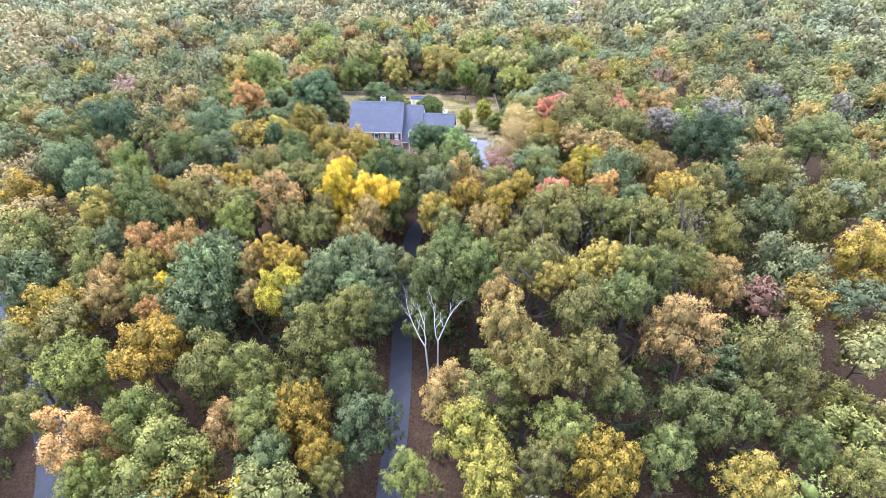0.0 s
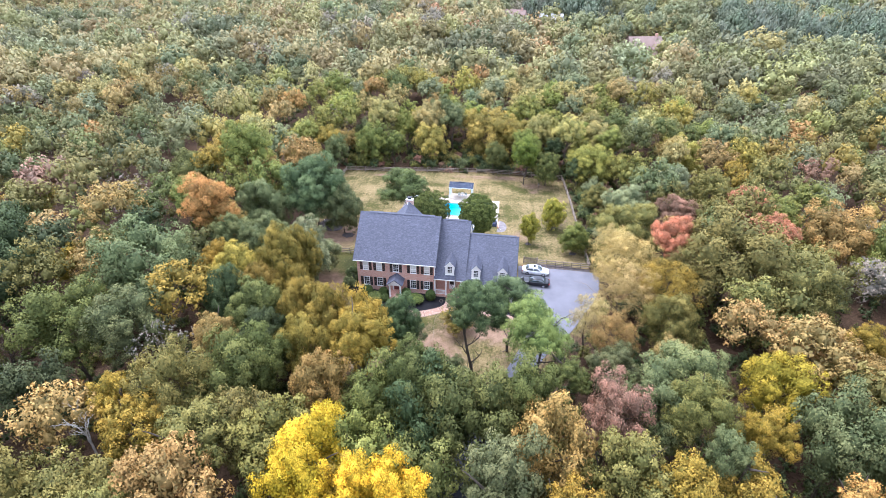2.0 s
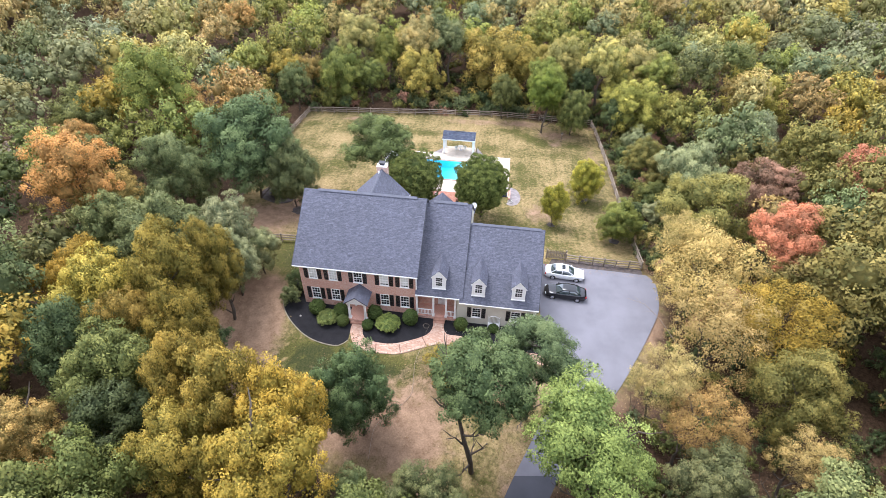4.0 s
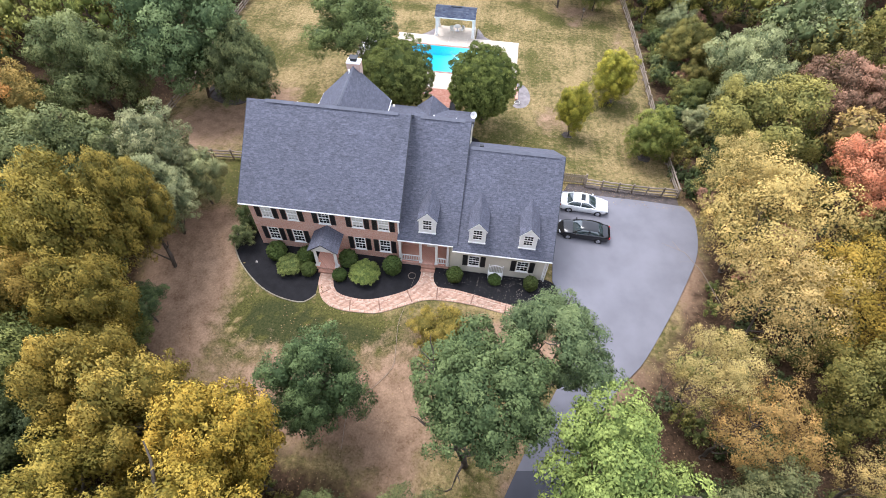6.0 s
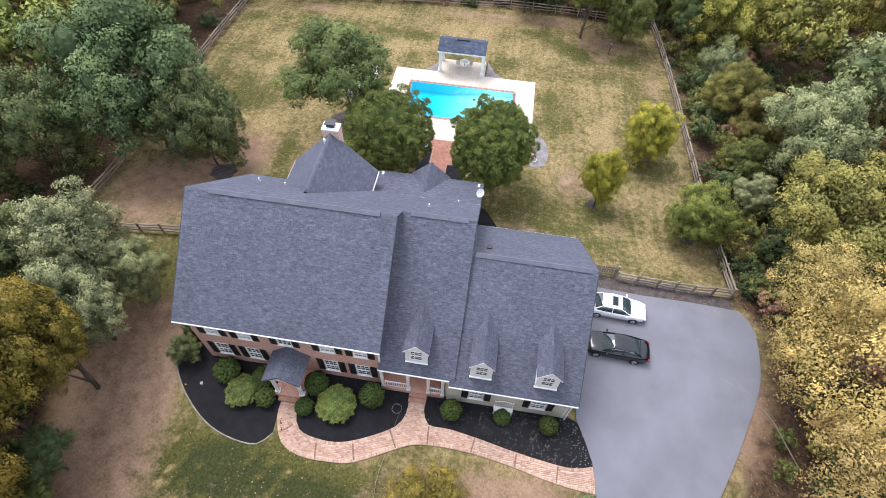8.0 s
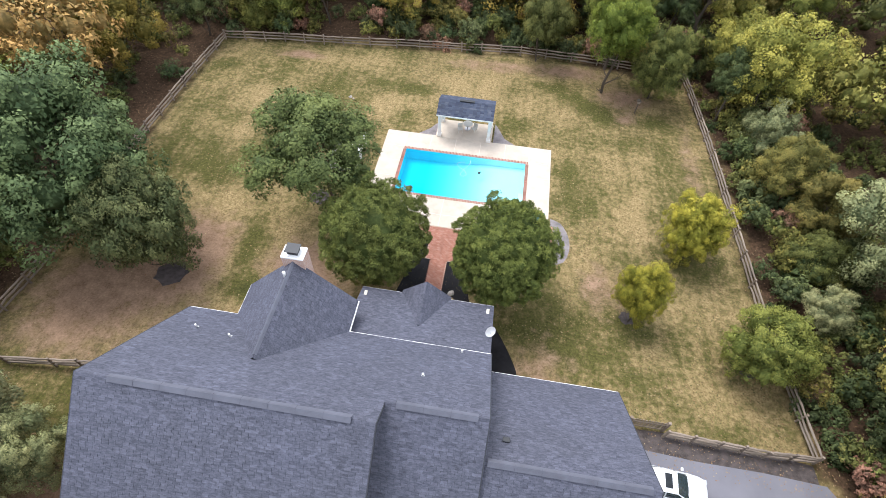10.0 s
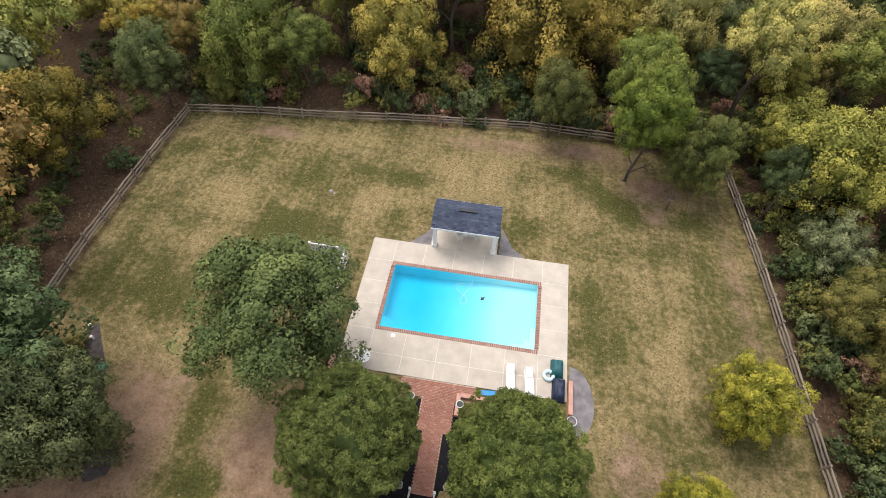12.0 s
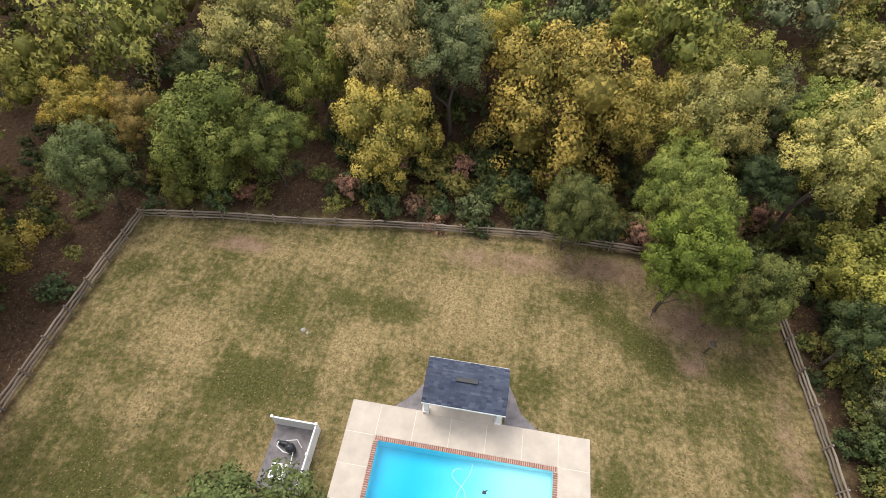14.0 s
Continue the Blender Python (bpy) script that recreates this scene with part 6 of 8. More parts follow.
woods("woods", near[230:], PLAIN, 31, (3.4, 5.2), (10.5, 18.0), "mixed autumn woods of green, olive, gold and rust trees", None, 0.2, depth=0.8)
LOW = [broccoli(700 + i, 8, 6, 15, 0.058, 0.42, (0.13, 0.22), (0.95, 1.15, 1.05, 1.0)[i], 0.0, soft=0.45, core=0.42, fill=0.3, heart=0.3, fleck=0.08, inside_shade=0.34) for i in range(4)]
FAR = [broccoli(720 + i, 7, 5, 8, 0.08, 0.45, (0.15, 0.24), (0.95, 1.15, 1.05, 1.0)[i], 0.05, soft=0.45, core=0.45, fill=0.3, heart=0.34, fleck=0.07, inside_shade=0.36) for i in range(4)]


def by_house(x, y):
    return any(abs(x - hx) < 10 and -26 < y - hy < 8 for hx, hy in ((81.6, 189), (20.9, 262), (42.6, 246)))


middle = [(x, y) for x, y in scatter(-330, 360, 112, 330, 11.0, 12) if in_valley(x, y, 12) and not by_house(x, y)]
far = [(x, y) for x, y in scatter(-620, 660, 330, 660, 16.0, 13) if in_valley(x, y, 10) and not by_house(x, y)]
sides = [(x, y) for x, y in scatter(-240, 260, -60, 112, 9.0, 14) if (x < -115 or x > 160) and in_valley(x, y, 12)]
woods("woods", middle + sides, LOW, 32, (5.8, 8.4), (12.0, 20.5), "distant mixed autumn woods of olive and green, paled with painted haze", lambda x, y: ((x > 30 and y > 235) or (x > 110 and y > 190)) and drifting(x, y), 0.45, depth=0.6)
woods("woods", far, FAR, 33, (7.6, 10.6), (14.0, 23.0), "far autumn woods paled with painted haze, dark pines among them", lambda x, y: x > 20 and drifting(x, y), 0.55, depth=0.5)


# undergrowth: saplings and brush on the forest floor, thickest along the edges of the clearing
brush_places = scatter(-50, 90, -95, 90, 5.0, 15) + scatter(-34, 62, -30, 76, 2.9, 16) + scatter(-46, 84, -96, -24, 4.6, 17)
bx, by = np.array(brush_places).T
off_lane = np.min([(bx - lx) ** 2 + (by - ly) ** 2 for lx, ly in lane_mid], axis=0) > 3.0 ** 2
off_drive = ~((bx > 15) & (bx < 27.5) & (by < -15))
fenced = inside(bx, by, [(-18.9, 55.3), (19, 60), (39, 58.4), (40.9, 12), (43, 8), (41, 1), (38, -5), (34, -10), (29, -18), (22, -21), (10, -19.5), (0, -14.5), (-6, -9), (-9.8, -2), (-9.8, 6), (-17.8, 10.3)])
rim_bare = ((bx > -24) & (bx < -17) & (by > 8) & (by < 58)) | ((bx > -7.5) & (bx < -1) & (by > 54) & (by < 66))
thinned = np.arange(len(bx)) % 3 > 0
brush_places = [p for p, a, b, c, d, e in zip(brush_places, fenced, off_lane, off_drive, rim_bare, thinned) if not a and b and c and not (d and e)]
BRUSH = [broccoli(800 + i, 4, 4, 9, 0.10, 0.5, (0.2, 0.34), 1.1, -0.1) for i in range(3)]
THICKET = [broccoli(810 + i, 6, 5, 20, 0.06, 0.45, (0.16, 0.28), 1.1, -0.1) for i in range(3)]
round_lawn = [p for p in brush_places if -36 < p[0] < 62 and -24 < p[1] < 74]
deep_wood = [p for p in brush_places if not (-36 < p[0] < 62 and -24 < p[1] < 74)]
woods("undergrowth", round_lawn, THICKET, 34, (0.8, 1.6), (0.8, 2.8), "brush and saplings along the edge of the clearing", kinds=(DARK, GREEN, DARK, OLIVE, GREEN))
woods("undergrowth", deep_wood, BRUSH, 35, (1.0, 1.9), (1.0, 3.6), "brush and saplings on the forest floor under the trees", kinds=(DARK, GREEN, DARK, OLIVE, GREEN))
SHRUB = [broccoli(820 + i, 8, 7, 24, 0.06, 0.42, (0.14, 0.24), 1.0, -0.1) for i in range(3)]
hedge = [p for p in scatter(41.6, 50, -2, 60, 2.9, 41)] + [p for p in scatter(-20, 46, 59.6, 68, 2.6, 42) if not -8 < p[0] < -1.2] + [p for p in scatter(-31, -21.5, 8, 30, 5.5, 43)]
hedge = [(x, y) for x, y in hedge if not (x < 42.6 and y < 9)]
woods("hedgerow", hedge, SHRUB, 44, (1.1, 1.9), (1.0, 3.6), "dense dark green and grey-green shrubs along the outside of the fence", kinds=(DARK, DARK, GREEN, SAGE, OLIVE, DARK, PLUM))


# ---- beds, walks ----
BED_WEST = smooth_line([(-1.5, 4.8), (-2.2, 2.6), (-2.1, 0.2), (-1.1, -1.6), (0.5, -3.2), (2.3, -4.4), (4.2, -5.0), (5.9, -5.05), (6.75, -4.2)], 0.5)
bed_west = sheet("planting_bed", BED_WEST + [(6.66, -2.9), (6.6, -1.6), (6.0, -1.6), (6.0, 0.5), (0.7, 0.5), (0.7, 4.8)], 0.05, M_MULCH, "dark mulch planting bed along the front wall", "planting bed", 0.15)
PATH_INNER = smooth_line([(8.02, -1.7), (7.92, -2.65), (8.44, -3.67), (9.8, -4.07), (11.5, -4.03), (13.4, -3.31), (14.9, -2.42), (15.42, -1.5), (15.46, -0.5)], 0.4)
sheet("planting_bed", PATH_INNER + [(15.38, -0.3), (15.38, 0.3), (8.3, 0.5), (8.3, -1.7)], 0.05, M_MULCH, "dark mulch planting bed between the two walks", "planting bed", 0.15)
PATH_RIGHT = smooth_line([(16.66, -0.5), (16.64, -1.06), (17.1, -1.97), (18.6, -2.05), (20.7, -2.37), (22.8, -2.76), (24.9, -3.07), (26.9, -3.24), (28.3, -2.95)], 0.4)
sheet("planting_bed", PATH_RIGHT + [(28.5, -2.2), (28.45, -1.5), (27.86, -0.8), (27.1, -0.1), (26.5, 0.1), (16.75, 0.1)], 0.05, M_MULCH, "dark mulch bed with scattered pale leaves", "planting bed", 0.15)
sheet("planting_bed", [(11.2, 18.1), (16.4, 18.1), (16.9, 20.5), (16.0, 24.5), (14.95, 27.3), (12.3, 27.3), (11.4, 24.5), (10.7, 20.5)], 0.04, M_MULCH, "dark mulch bed on both sides of the rear walk", "planting bed", 0.15)
sheet("planting_bed", smooth_line([(18.2, 13.2), (20.6, 13.2), (20.9, 15), (20.2, 17), (18.9, 19.2), (18.0, 19.6)], 0.6) + [(18.2, 18)], 0.04, M_MULCH, "dark mulch strip beside the garden room", "planting bed", 0.15)
PATH_OUTER = smooth_line([(6.62, -1.7), (6.67, -3.08), (7.46, -4.64), (8.93, -5.32), (11.0, -5.39), (12.59, -5.17), (14.81, -4.12), (16.32, -3.45), (18.37, -3.3), (20.43, -3.4), (22.9, -3.78), (24.93, -4.2), (26.9, -4.5), (28.5, -4.6)], 0.4)
WALK_OUTLINE = PATH_OUTER + [(28.52, -2.9)] + PATH_RIGHT[::-1] + PATH_INNER[::-1]
walk_base = sheet("front_walk", WALK_OUTLINE, 0.045, M_MORTAR, "curving pinkish brick front walk with soldier-course borders", "path", 0.2)


def lay_bricks(name, parent, keep, cells, lift, height=0.045, material=None):
    """Pavers as real blocks, joined: cells of (x, y, turn, length, width); keep picks those on the walk."""
    V, F = [], []
    for x, y, turn, long, wide in cells:
        if not keep(x, y):
            continue
        z = gz(x, y) + lift
        ca, sa = math.cos(turn), math.sin(turn)
        k = len(V)
        for h, inset in ((0.0, 0.0), (height - 0.008, 0.0), (height, 0.008)):
            for sx, sy in ((-1, -1), (1, -1), (1, 1), (-1, 1)):
                a, b = sx * (long / 2 - inset), sy * (wide / 2 - inset)
                px, py = x + a * ca - b * sa, y + a * sa + b * ca
                V.append((px, py, z + h + random.uniform(-0.002, 0.002)))
        for lev in (0, 4):
            for i in range(4):
                j = (i + 1) % 4
                F.append((k + lev + i, k + lev + j, k + lev + 4 + j, k + lev + 4 + i))
        F.append((k + 8, k + 9, k + 10, k + 11))
    ob = mesh_object(name, V, F, material or M_PAVER, parent)
    return tagged(ob, kind="stuff")


def border(line, side, gap=0.105, long=0.2, skip=0.11):
    """Soldier bricks set square to a line, on one side of it."""
    cells = []
    run = 0.0
    for (ax, ay), (bx, by) in zip(line, line[1:]):
        d = math.hypot(bx - ax, by - ay)
        t = math.atan2(by - ay, bx - ax)
        while run < d:
            s = run / d
            cells.append((ax + (bx - ax) * s - math.sin(t) * side * skip, ay + (by - ay) * s + math.cos(t) * side * skip, t + math.pi / 2, long, 0.092))
            run += gap
        run -= d
    return cells


def grid_cells(x0, x1, y0, y1, turn=0.0, long=0.2, wide=0.1, joint=0.012):
    cells, row = [], 0
    cx, cy = (x0 + x1) / 2, (y0 + y1) / 2
    y = y0
    while y < y1:
        x = x0 + (row % 2) * (long + joint) / 2
        while x < x1:
            dx, dy = x - cx, y - cy
            cells.append((cx + dx * math.cos(turn) - dy * math.sin(turn), cy + dx * math.sin(turn) + dy * math.cos(turn), turn, long, wide))
            x += long + joint
        y += wide + joint
        row += 1
    return cells


def inner_keeper(outline, lines, margin):
    pts = np.array([p for l in lines for p in l])
    def keep(x, y):
        return bool(inside(np.array([x]), np.array([y]), outline)[0]) and float(np.min(np.hypot(pts[:, 0] - x, pts[:, 1] - y))) > margin
    return keep


dense = [smooth_line(l, 0.1) for l in (PATH_OUTER, PATH_INNER, PATH_RIGHT)]
lay_bricks("paver_field", walk_base, inner_keeper(WALK_OUTLINE, dense, 0.27), grid_cells(6.4, 28.6, -5.5, -0.4), 0.035)
lay_bricks("paver_border", walk_base, lambda x, y: True, border(PATH_OUTER, 1) + border(PATH_INNER, -1) + border(PATH_RIGHT, -1), 0.038)
bands = []
for (x, y, t) in ((7.4, -3.9, 0.7), (9.95, -5.0, 1.74), (12.5, -4.7, 1.89), (14.9, -3.35, 2.10), (17.2, -2.8, 1.645), (20.25, -3.05, 1.40), (23.2, -3.5, 1.48), (26.0, -3.85, 1.5)):
    for k in range(-6, 7):
        bands.append((x + math.cos(t) * 0.105 * k, y + math.sin(t) * 0.105 * k, t + math.pi / 2, 0.11, 0.095))
lay_bricks("paver_band", walk_base, inner_keeper(WALK_OUTLINE, dense, 0.1), bands, 0.043, material=M_PAVER_DARK)
bm = bmesh.new()
tube(bm, [(x, y, gz(x, y) + 0.04) for x, y in BED_WEST], 0.06, 6)
part("edging", bm, surface("edging_stone", (0.23, 0.20, 0.15), 0.95, 0.4, 3.0), bed_west, "pale stone edging")

# rear steps and walk
rear_steps = thing("garden_steps", (13.7, 18.4, -0.2), "brick garden steps with white handrails behind the house", "steps")
for i in range(9):
    y, z = 18.4 + 0.30 * i, -0.15 - 0.175 * (i + 1)
    part("step", boxes((12.98 - 13.7, y - 18.4, -2.2, 14.38 - 13.7, y + 0.30 - 18.4, z + 0.2), bevel=0.008), M_BRICK, rear_steps)
part("landing", boxes((-0.9, -0.5, -2.0, 0.9, 0.0, 0.03)), M_BRICK, rear_steps)
for s in (-0.78, 0.78):
    bm = bmesh.new()
    tube(bm, [(s, 0.1, 1.0), (s, 2.75, -0.65)], 0.05, 8)
    tube(bm, [(s, 0.1, 0.45), (s, 2.75, -1.2)], 0.035, 8)
    rail = part("handrail", bm, M_WHITE, rear_steps, "white handrail")
    for y, z in ((0.1, 0.0), (1.4, -0.8), (2.75, -1.65)):
        part("post", boxes((s - 0.06, y - 0.06, z - 0.3, s + 0.06, y + 0.06, z + 1.15), (s - 0.08, y - 0.08, z + 1.15, s + 0.08, y + 0.08, z + 1.2)), M_WHITE, rail)
REAR_WALK = [(13.0, 21.0), (14.38, 21.0), (14.38, 25.1), (14.85, 25.1), (14.85, 27.5), (16.25, 27.6), (16.25, 28.78), (10.8, 28.78), (10.8, 27.5), (12.5, 27.45), (12.5, 25.1), (13.0, 25.1)]
rear_walk = sheet("rear_walk", REAR_WALK, 0.06, M_MORTAR, "red brick walk and terrace leading to the pool", "path", 0.2)
red = island_material("red_paver", [(0.36, 0.155, 0.105), (0.47, 0.225, 0.16), (0.40, 0.18, 0.125), (0.54, 0.30, 0.225)], 0.9)
lay_bricks("paver_field", rear_walk, lambda x, y: bool(inside(np.array([x]), np.array([y]), REAR_WALK)[0]), grid_cells(10.9, 16.2, 21.05, 28.7), 0.05, material=red)
for x0, y0, x1, y1 in ((14.95, 26.4, 15.25, 28.0), (15.25, 27.75, 17.4, 28.05), (22.84, 27.8, 23.14, 30.3), (5.3, 28.3, 5.6, 30.3)):
    z = gz((x0 + x1) / 2, y0)
    ob = part("low_wall", boxes((x0, y0, z - 0.2, x1, y1, z + 0.42), bevel=0.01), M_BRICK, None)
    tagged(ob, "low red-brick garden wall beside the pool deck", "wall")

# ---- pool ----
DZ = -1.84
deck = thing("pool_deck", (14, 35, DZ), "pale tan concrete pool deck poured in large slabs", "pool deck", kind="structure")
part("bed", boxes((5.8 - 14, 28.85 - 35, -0.4, 7.87 - 14, 40.95 - 35, -0.007), (20.6 - 14, 28.85 - 35, -0.4, 22.75 - 14, 40.95 - 35, -0.007), (7.87 - 14, 28.85 - 35, -0.4, 20.6 - 14, 32.17 - 35, -0.007), (7.87 - 14, 38.75 - 35, -0.4, 20.6 - 14, 40.95 - 35, -0.007)), M_JOINT, deck)
xs6 = [5.75, 7.88, 10.45, 13.0, 15.55, 18.1, 20.59, 22.8]
slabs = [(a, 28.8, b, 30.25) for a, b in zip(xs6, xs6[1:])] + [(a, 30.25, b, 32.18) for a, b in zip(xs6, xs6[1:])] + [(a, 38.74, b, 41.0) for a, b in zip(xs6, xs6[1:])]
slabs += [(5.75, a, 7.88, b) for a, b in ((32.18, 34.4), (34.4, 36.6), (36.6, 38.74))] + [(20.59, a, 22.8, b) for a, b in ((32.18, 34.4), (34.4, 36.6), (36.6, 38.74))]
for x0, y0, x1, y1 in slabs:
    part("slab", boxes((x0 + 0.018 - 14, y0 + 0.018 - 35, -0.1, x1 - 0.018 - 14, y1 - 0.018 - 35, random.uniform(-0.003, 0.003)), bevel=0.008), M_CONCRETE, deck)
pool = thing("swimming_pool", (14.42, 35.17, DZ), "rectangular in-ground pool with bright turquoise water and brick coping", "pool")
PX0, PX1, PY0, PY1 = 8.19 - 14.42, 20.28 - 14.42, 32.49 - 35.17, 38.43 - 35.17
bm = bmesh.new()
IX0, IX1, IY0, IY1 = PX0 + 0.006, PX1 - 0.006, PY0 + 0.006, PY1 - 0.006
depth = [(IX0, -1.35), (IX0 + 4.5, -1.3), (IX0 + 8.0, -0.85), (IX1, -0.75)]
for y in (IY0, IY1):
    vs = [bm.verts.new((x, y, 0.0)) for x, _ in depth] + [bm.verts.new((x, y, z)) for x, z in depth[::-1]]
    bm.faces.new(vs)
for (xa, za), (xb, zb) in zip(depth, depth[1:]):
    bm.faces.new([bm.verts.new(v) for v in ((xa, IY0, za), (xb, IY0, zb), (xb, IY1, zb), (xa, IY1, za))])
for x, z in (depth[0], depth[-1]):
    bm.faces.new([bm.verts.new(v) for v in ((x, IY0, 0.0), (x, IY1, 0.0), (x, IY1, z), (x, IY0, z))])
bmesh.ops.remove_doubles(bm, verts=bm.verts, dist=0.001)
part("basin", bm, M_LINER, pool, "pale plaster basin")
bm = bmesh.new()
nx, ny = 40, 20
wv = [[bm.verts.new((PX0 + (PX1 - PX0) * i / nx, PY0 + (PY1 - PY0) * j / ny, -0.045)) for i in range(nx + 1)] for j in range(ny + 1)]
for j in range(ny):
    for i in range(nx):
        bm.faces.new((wv[j][i], wv[j][i + 1], wv[j + 1][i + 1], wv[j + 1][i]))
water = part("water", bm, M_WATER, pool, "clear turquoise pool water", True)
if water.data.polygons[0].normal.z < 0:
    water.data.flip_normals()
part("pool_step", boxes((PX1 - 1.9, PY0, -0.76, PX1, PY0 + 0.35, -0.16), (PX1 - 0.45, PY0 + 0.35, -0.76, PX1, PY0 + 1.9, -0.14), (PX1 - 0.9, PY0, -0.76, PX1, PY0 + 0.8, -0.1), bevel=0.03), M_WHITE, pool, "white pool steps")
bm = bmesh.new()
prism(bm, [(PX0, PY0), (PX0 + 1.1, PY0), (PX0 + 0.9, PY0 + 0.6), (PX0 + 0.4, PY0 + 0.9), (PX0, PY0 + 1.0)], "z", -1.34, -0.1)
part("pool_step", bm, M_WHITE, pool, "white corner seat")
coping_mesh = bpy.data.meshes.new("coping_brick")
bm = boxes((-0.046, -0.150, -0.12, 0.046, 0.150, 0.026), bevel=0.008)
bm.to_mesh(coping_mesh)
bm.free()
coping_mesh.materials.append(M_COPING)
part("coping_bed", boxes((PX0 - 0.31, PY0 - 0.31, -0.3, PX1 + 0.31, PY0, -0.012), (PX0 - 0.31, PY1, -0.3, PX1 + 0.31, PY1 + 0.31, -0.012), (PX0 - 0.31, PY0, -0.3, PX0, PY1, -0.012), (PX1, PY0, -0.3, PX1 + 0.31, PY1, -0.012)), M_MORTAR, pool)
pitch = 0.145
for y in (PY0 - 0.155, PY1 + 0.155):
    n = int((PX1 - PX0 + 0.5) / pitch)
    for i in range(n):
        ob = new("coping_brick", coping_mesh)
        ob.location, ob.parent = (PX0 - 0.25 + (i + 0.5) * (PX1 - PX0 + 0.5) / n, y, random.uniform(-0.003, 0.003)), pool
for x in (PX0 - 0.155, PX1 + 0.155):
    n = int((PY1 - PY0 - 0.1) / pitch)
    for i in range(n):
        ob = new("coping_brick", coping_mesh)
        ob.location, ob.rotation_euler.z, ob.parent = (x, PY0 + 0.05 + (i + 0.5) * (PY1 - PY0 - 0.1) / n, random.uniform(-0.003, 0.003)), math.pi / 2, pool
bm = bmesh.new()
hose = smooth_line([(-0.9, 2.25, -0.1), (-1.5, 2.2, -0.09), (-1.9, 1.7, -0.09), (-1.4, 1.1, -0.09), (-0.7, 0.6, -0.09), (-0.4, -0.1, -0.09), (-0.8, -0.5, -0.09), (-1.2, -0.2, -0.09), (-0.9, 0.7, -0.09), (-0.2, 2.0, -0.09), (-0.1, 2.9, -0.05)], 0.25)
hose = [(x * 0.72 - 0.1, 0.75 + y * 0.72, z + 0.045) for x, y, z in hose]
tube(bm, hose, 0.022, 6)
tagged(part("pool_hose", bm, plain("pale_hose", (0.5, 0.68, 0.7), 0.5), None), "white floating pool-cleaner hose", "hose").location = (14.42 + 0.6, 35.17, DZ)
bm = boxes((0.1, 1.1, -0.14, 0.35, 1.3, -0.02), (0.3, 1.28, -0.1, 0.42, 1.36, -0.02), bevel=0.02)
tagged(part("pool_cleaner", bm, M_DARK_PLASTIC, None), "small dark pool cleaner floating in the water", "pool cleaner").location = (14.42 + 1.2, 35.17, DZ)

# ---- pavilion ----
pav = thing("pavilion", (13.67, 42.2, DZ), "open white pool pavilion with a blue-grey shingle roof", "pavilion")
part("floor", boxes((-2.9, -1.4, -0.3, 2.9, 1.5, 0.02)), M_CONCRETE, pav)
for x in (-2.55, 2.55):
    for y in (-1.15, 1.25):
        part("post", boxes((x - 0.16, y - 0.16, 0.0, x + 0.16, y + 0.16, 2.72), (x - 0.22, y - 0.22, 0.0, x + 0.22, y + 0.22, 0.3), (x - 0.21, y - 0.21, 2.55, x + 0.21, y + 0.21, 2.72), bevel=0.012), M_WHITE, pav, "square white post")
part("beam", boxes((-2.75, -1.32, 2.72, 2.75, -1.0, 3.0), (-2.75, 1.1, 2.72, 2.75, 1.42, 3.0), (-2.72, -1.0, 2.72, -2.4, 1.1, 3.0), (2.4, -1.0, 2.72, 2.72, 1.1, 3.0)), M_WHITE, pav)
for s in (-1, 1):
    a, b, c, d = (-2.83, s * 1.66, 2.98), (2.83, s * 1.66, 2.98), (-2.83, 0, 3.76), (2.83, 0, 3.76)
    if s > 0:
        a, b, c, d = b, a, d, c
    slab = roof_slab("roof", a, b, c, d, 0.1)
    slab.parent = pav
    shingles([shingle_rows(a, b, c, d, 0.34, 0.16)], parent=slab, material=M_SHINGLE_BLUE)
part("roof_vent", boxes((-0.75, -0.16, 3.72, 0.75, 0.16, 3.84), bevel=0.02), M_DARK_PLASTIC, pav, "dark ridge vent")
for yy in (-1.7, 1.64):
    part("fascia", boxes((-2.83, yy, 2.84, 2.83, yy + 0.06, 2.97)), M_WHITE, pav)
for s in (-1, 1):
    bm = bmesh.new()
    prism(bm, [(-1.3, 3.0), (1.4, 3.0), (0.0, 3.58)], "x", s * 2.62 - 0.03, s * 2.62 + 0.03)
    part("gable_board", bm, M_WHITE, pav)
for s, pts in ((-1, [(10.75, 41.02), (10.75, 43.4), (10.0, 42.2), (8.8, 41.02)]), (1, [(16.75, 41.02), (19.2, 41.02), (17.9, 42.0), (17.1, 43.6), (16.75, 44.2)])):
    sheet("gravel_bed", pts, 0.05, M_GRAVEL, "dark grey gravel bed beside the pavilion", "planting bed", 0.15)
sheet("gravel_bed", smooth_line([(22.95, 31.6), (23.9, 31.2), (24.6, 29.8), (24.7, 28.2), (24.2, 26.8), (23.2, 26.4), (22.6, 26.8)], 0.5) + [(22.95, 27.5)], 0.05, M_GRAVEL, "grey gravel bed at the corner of the pool deck", "planting bed", 0.15)


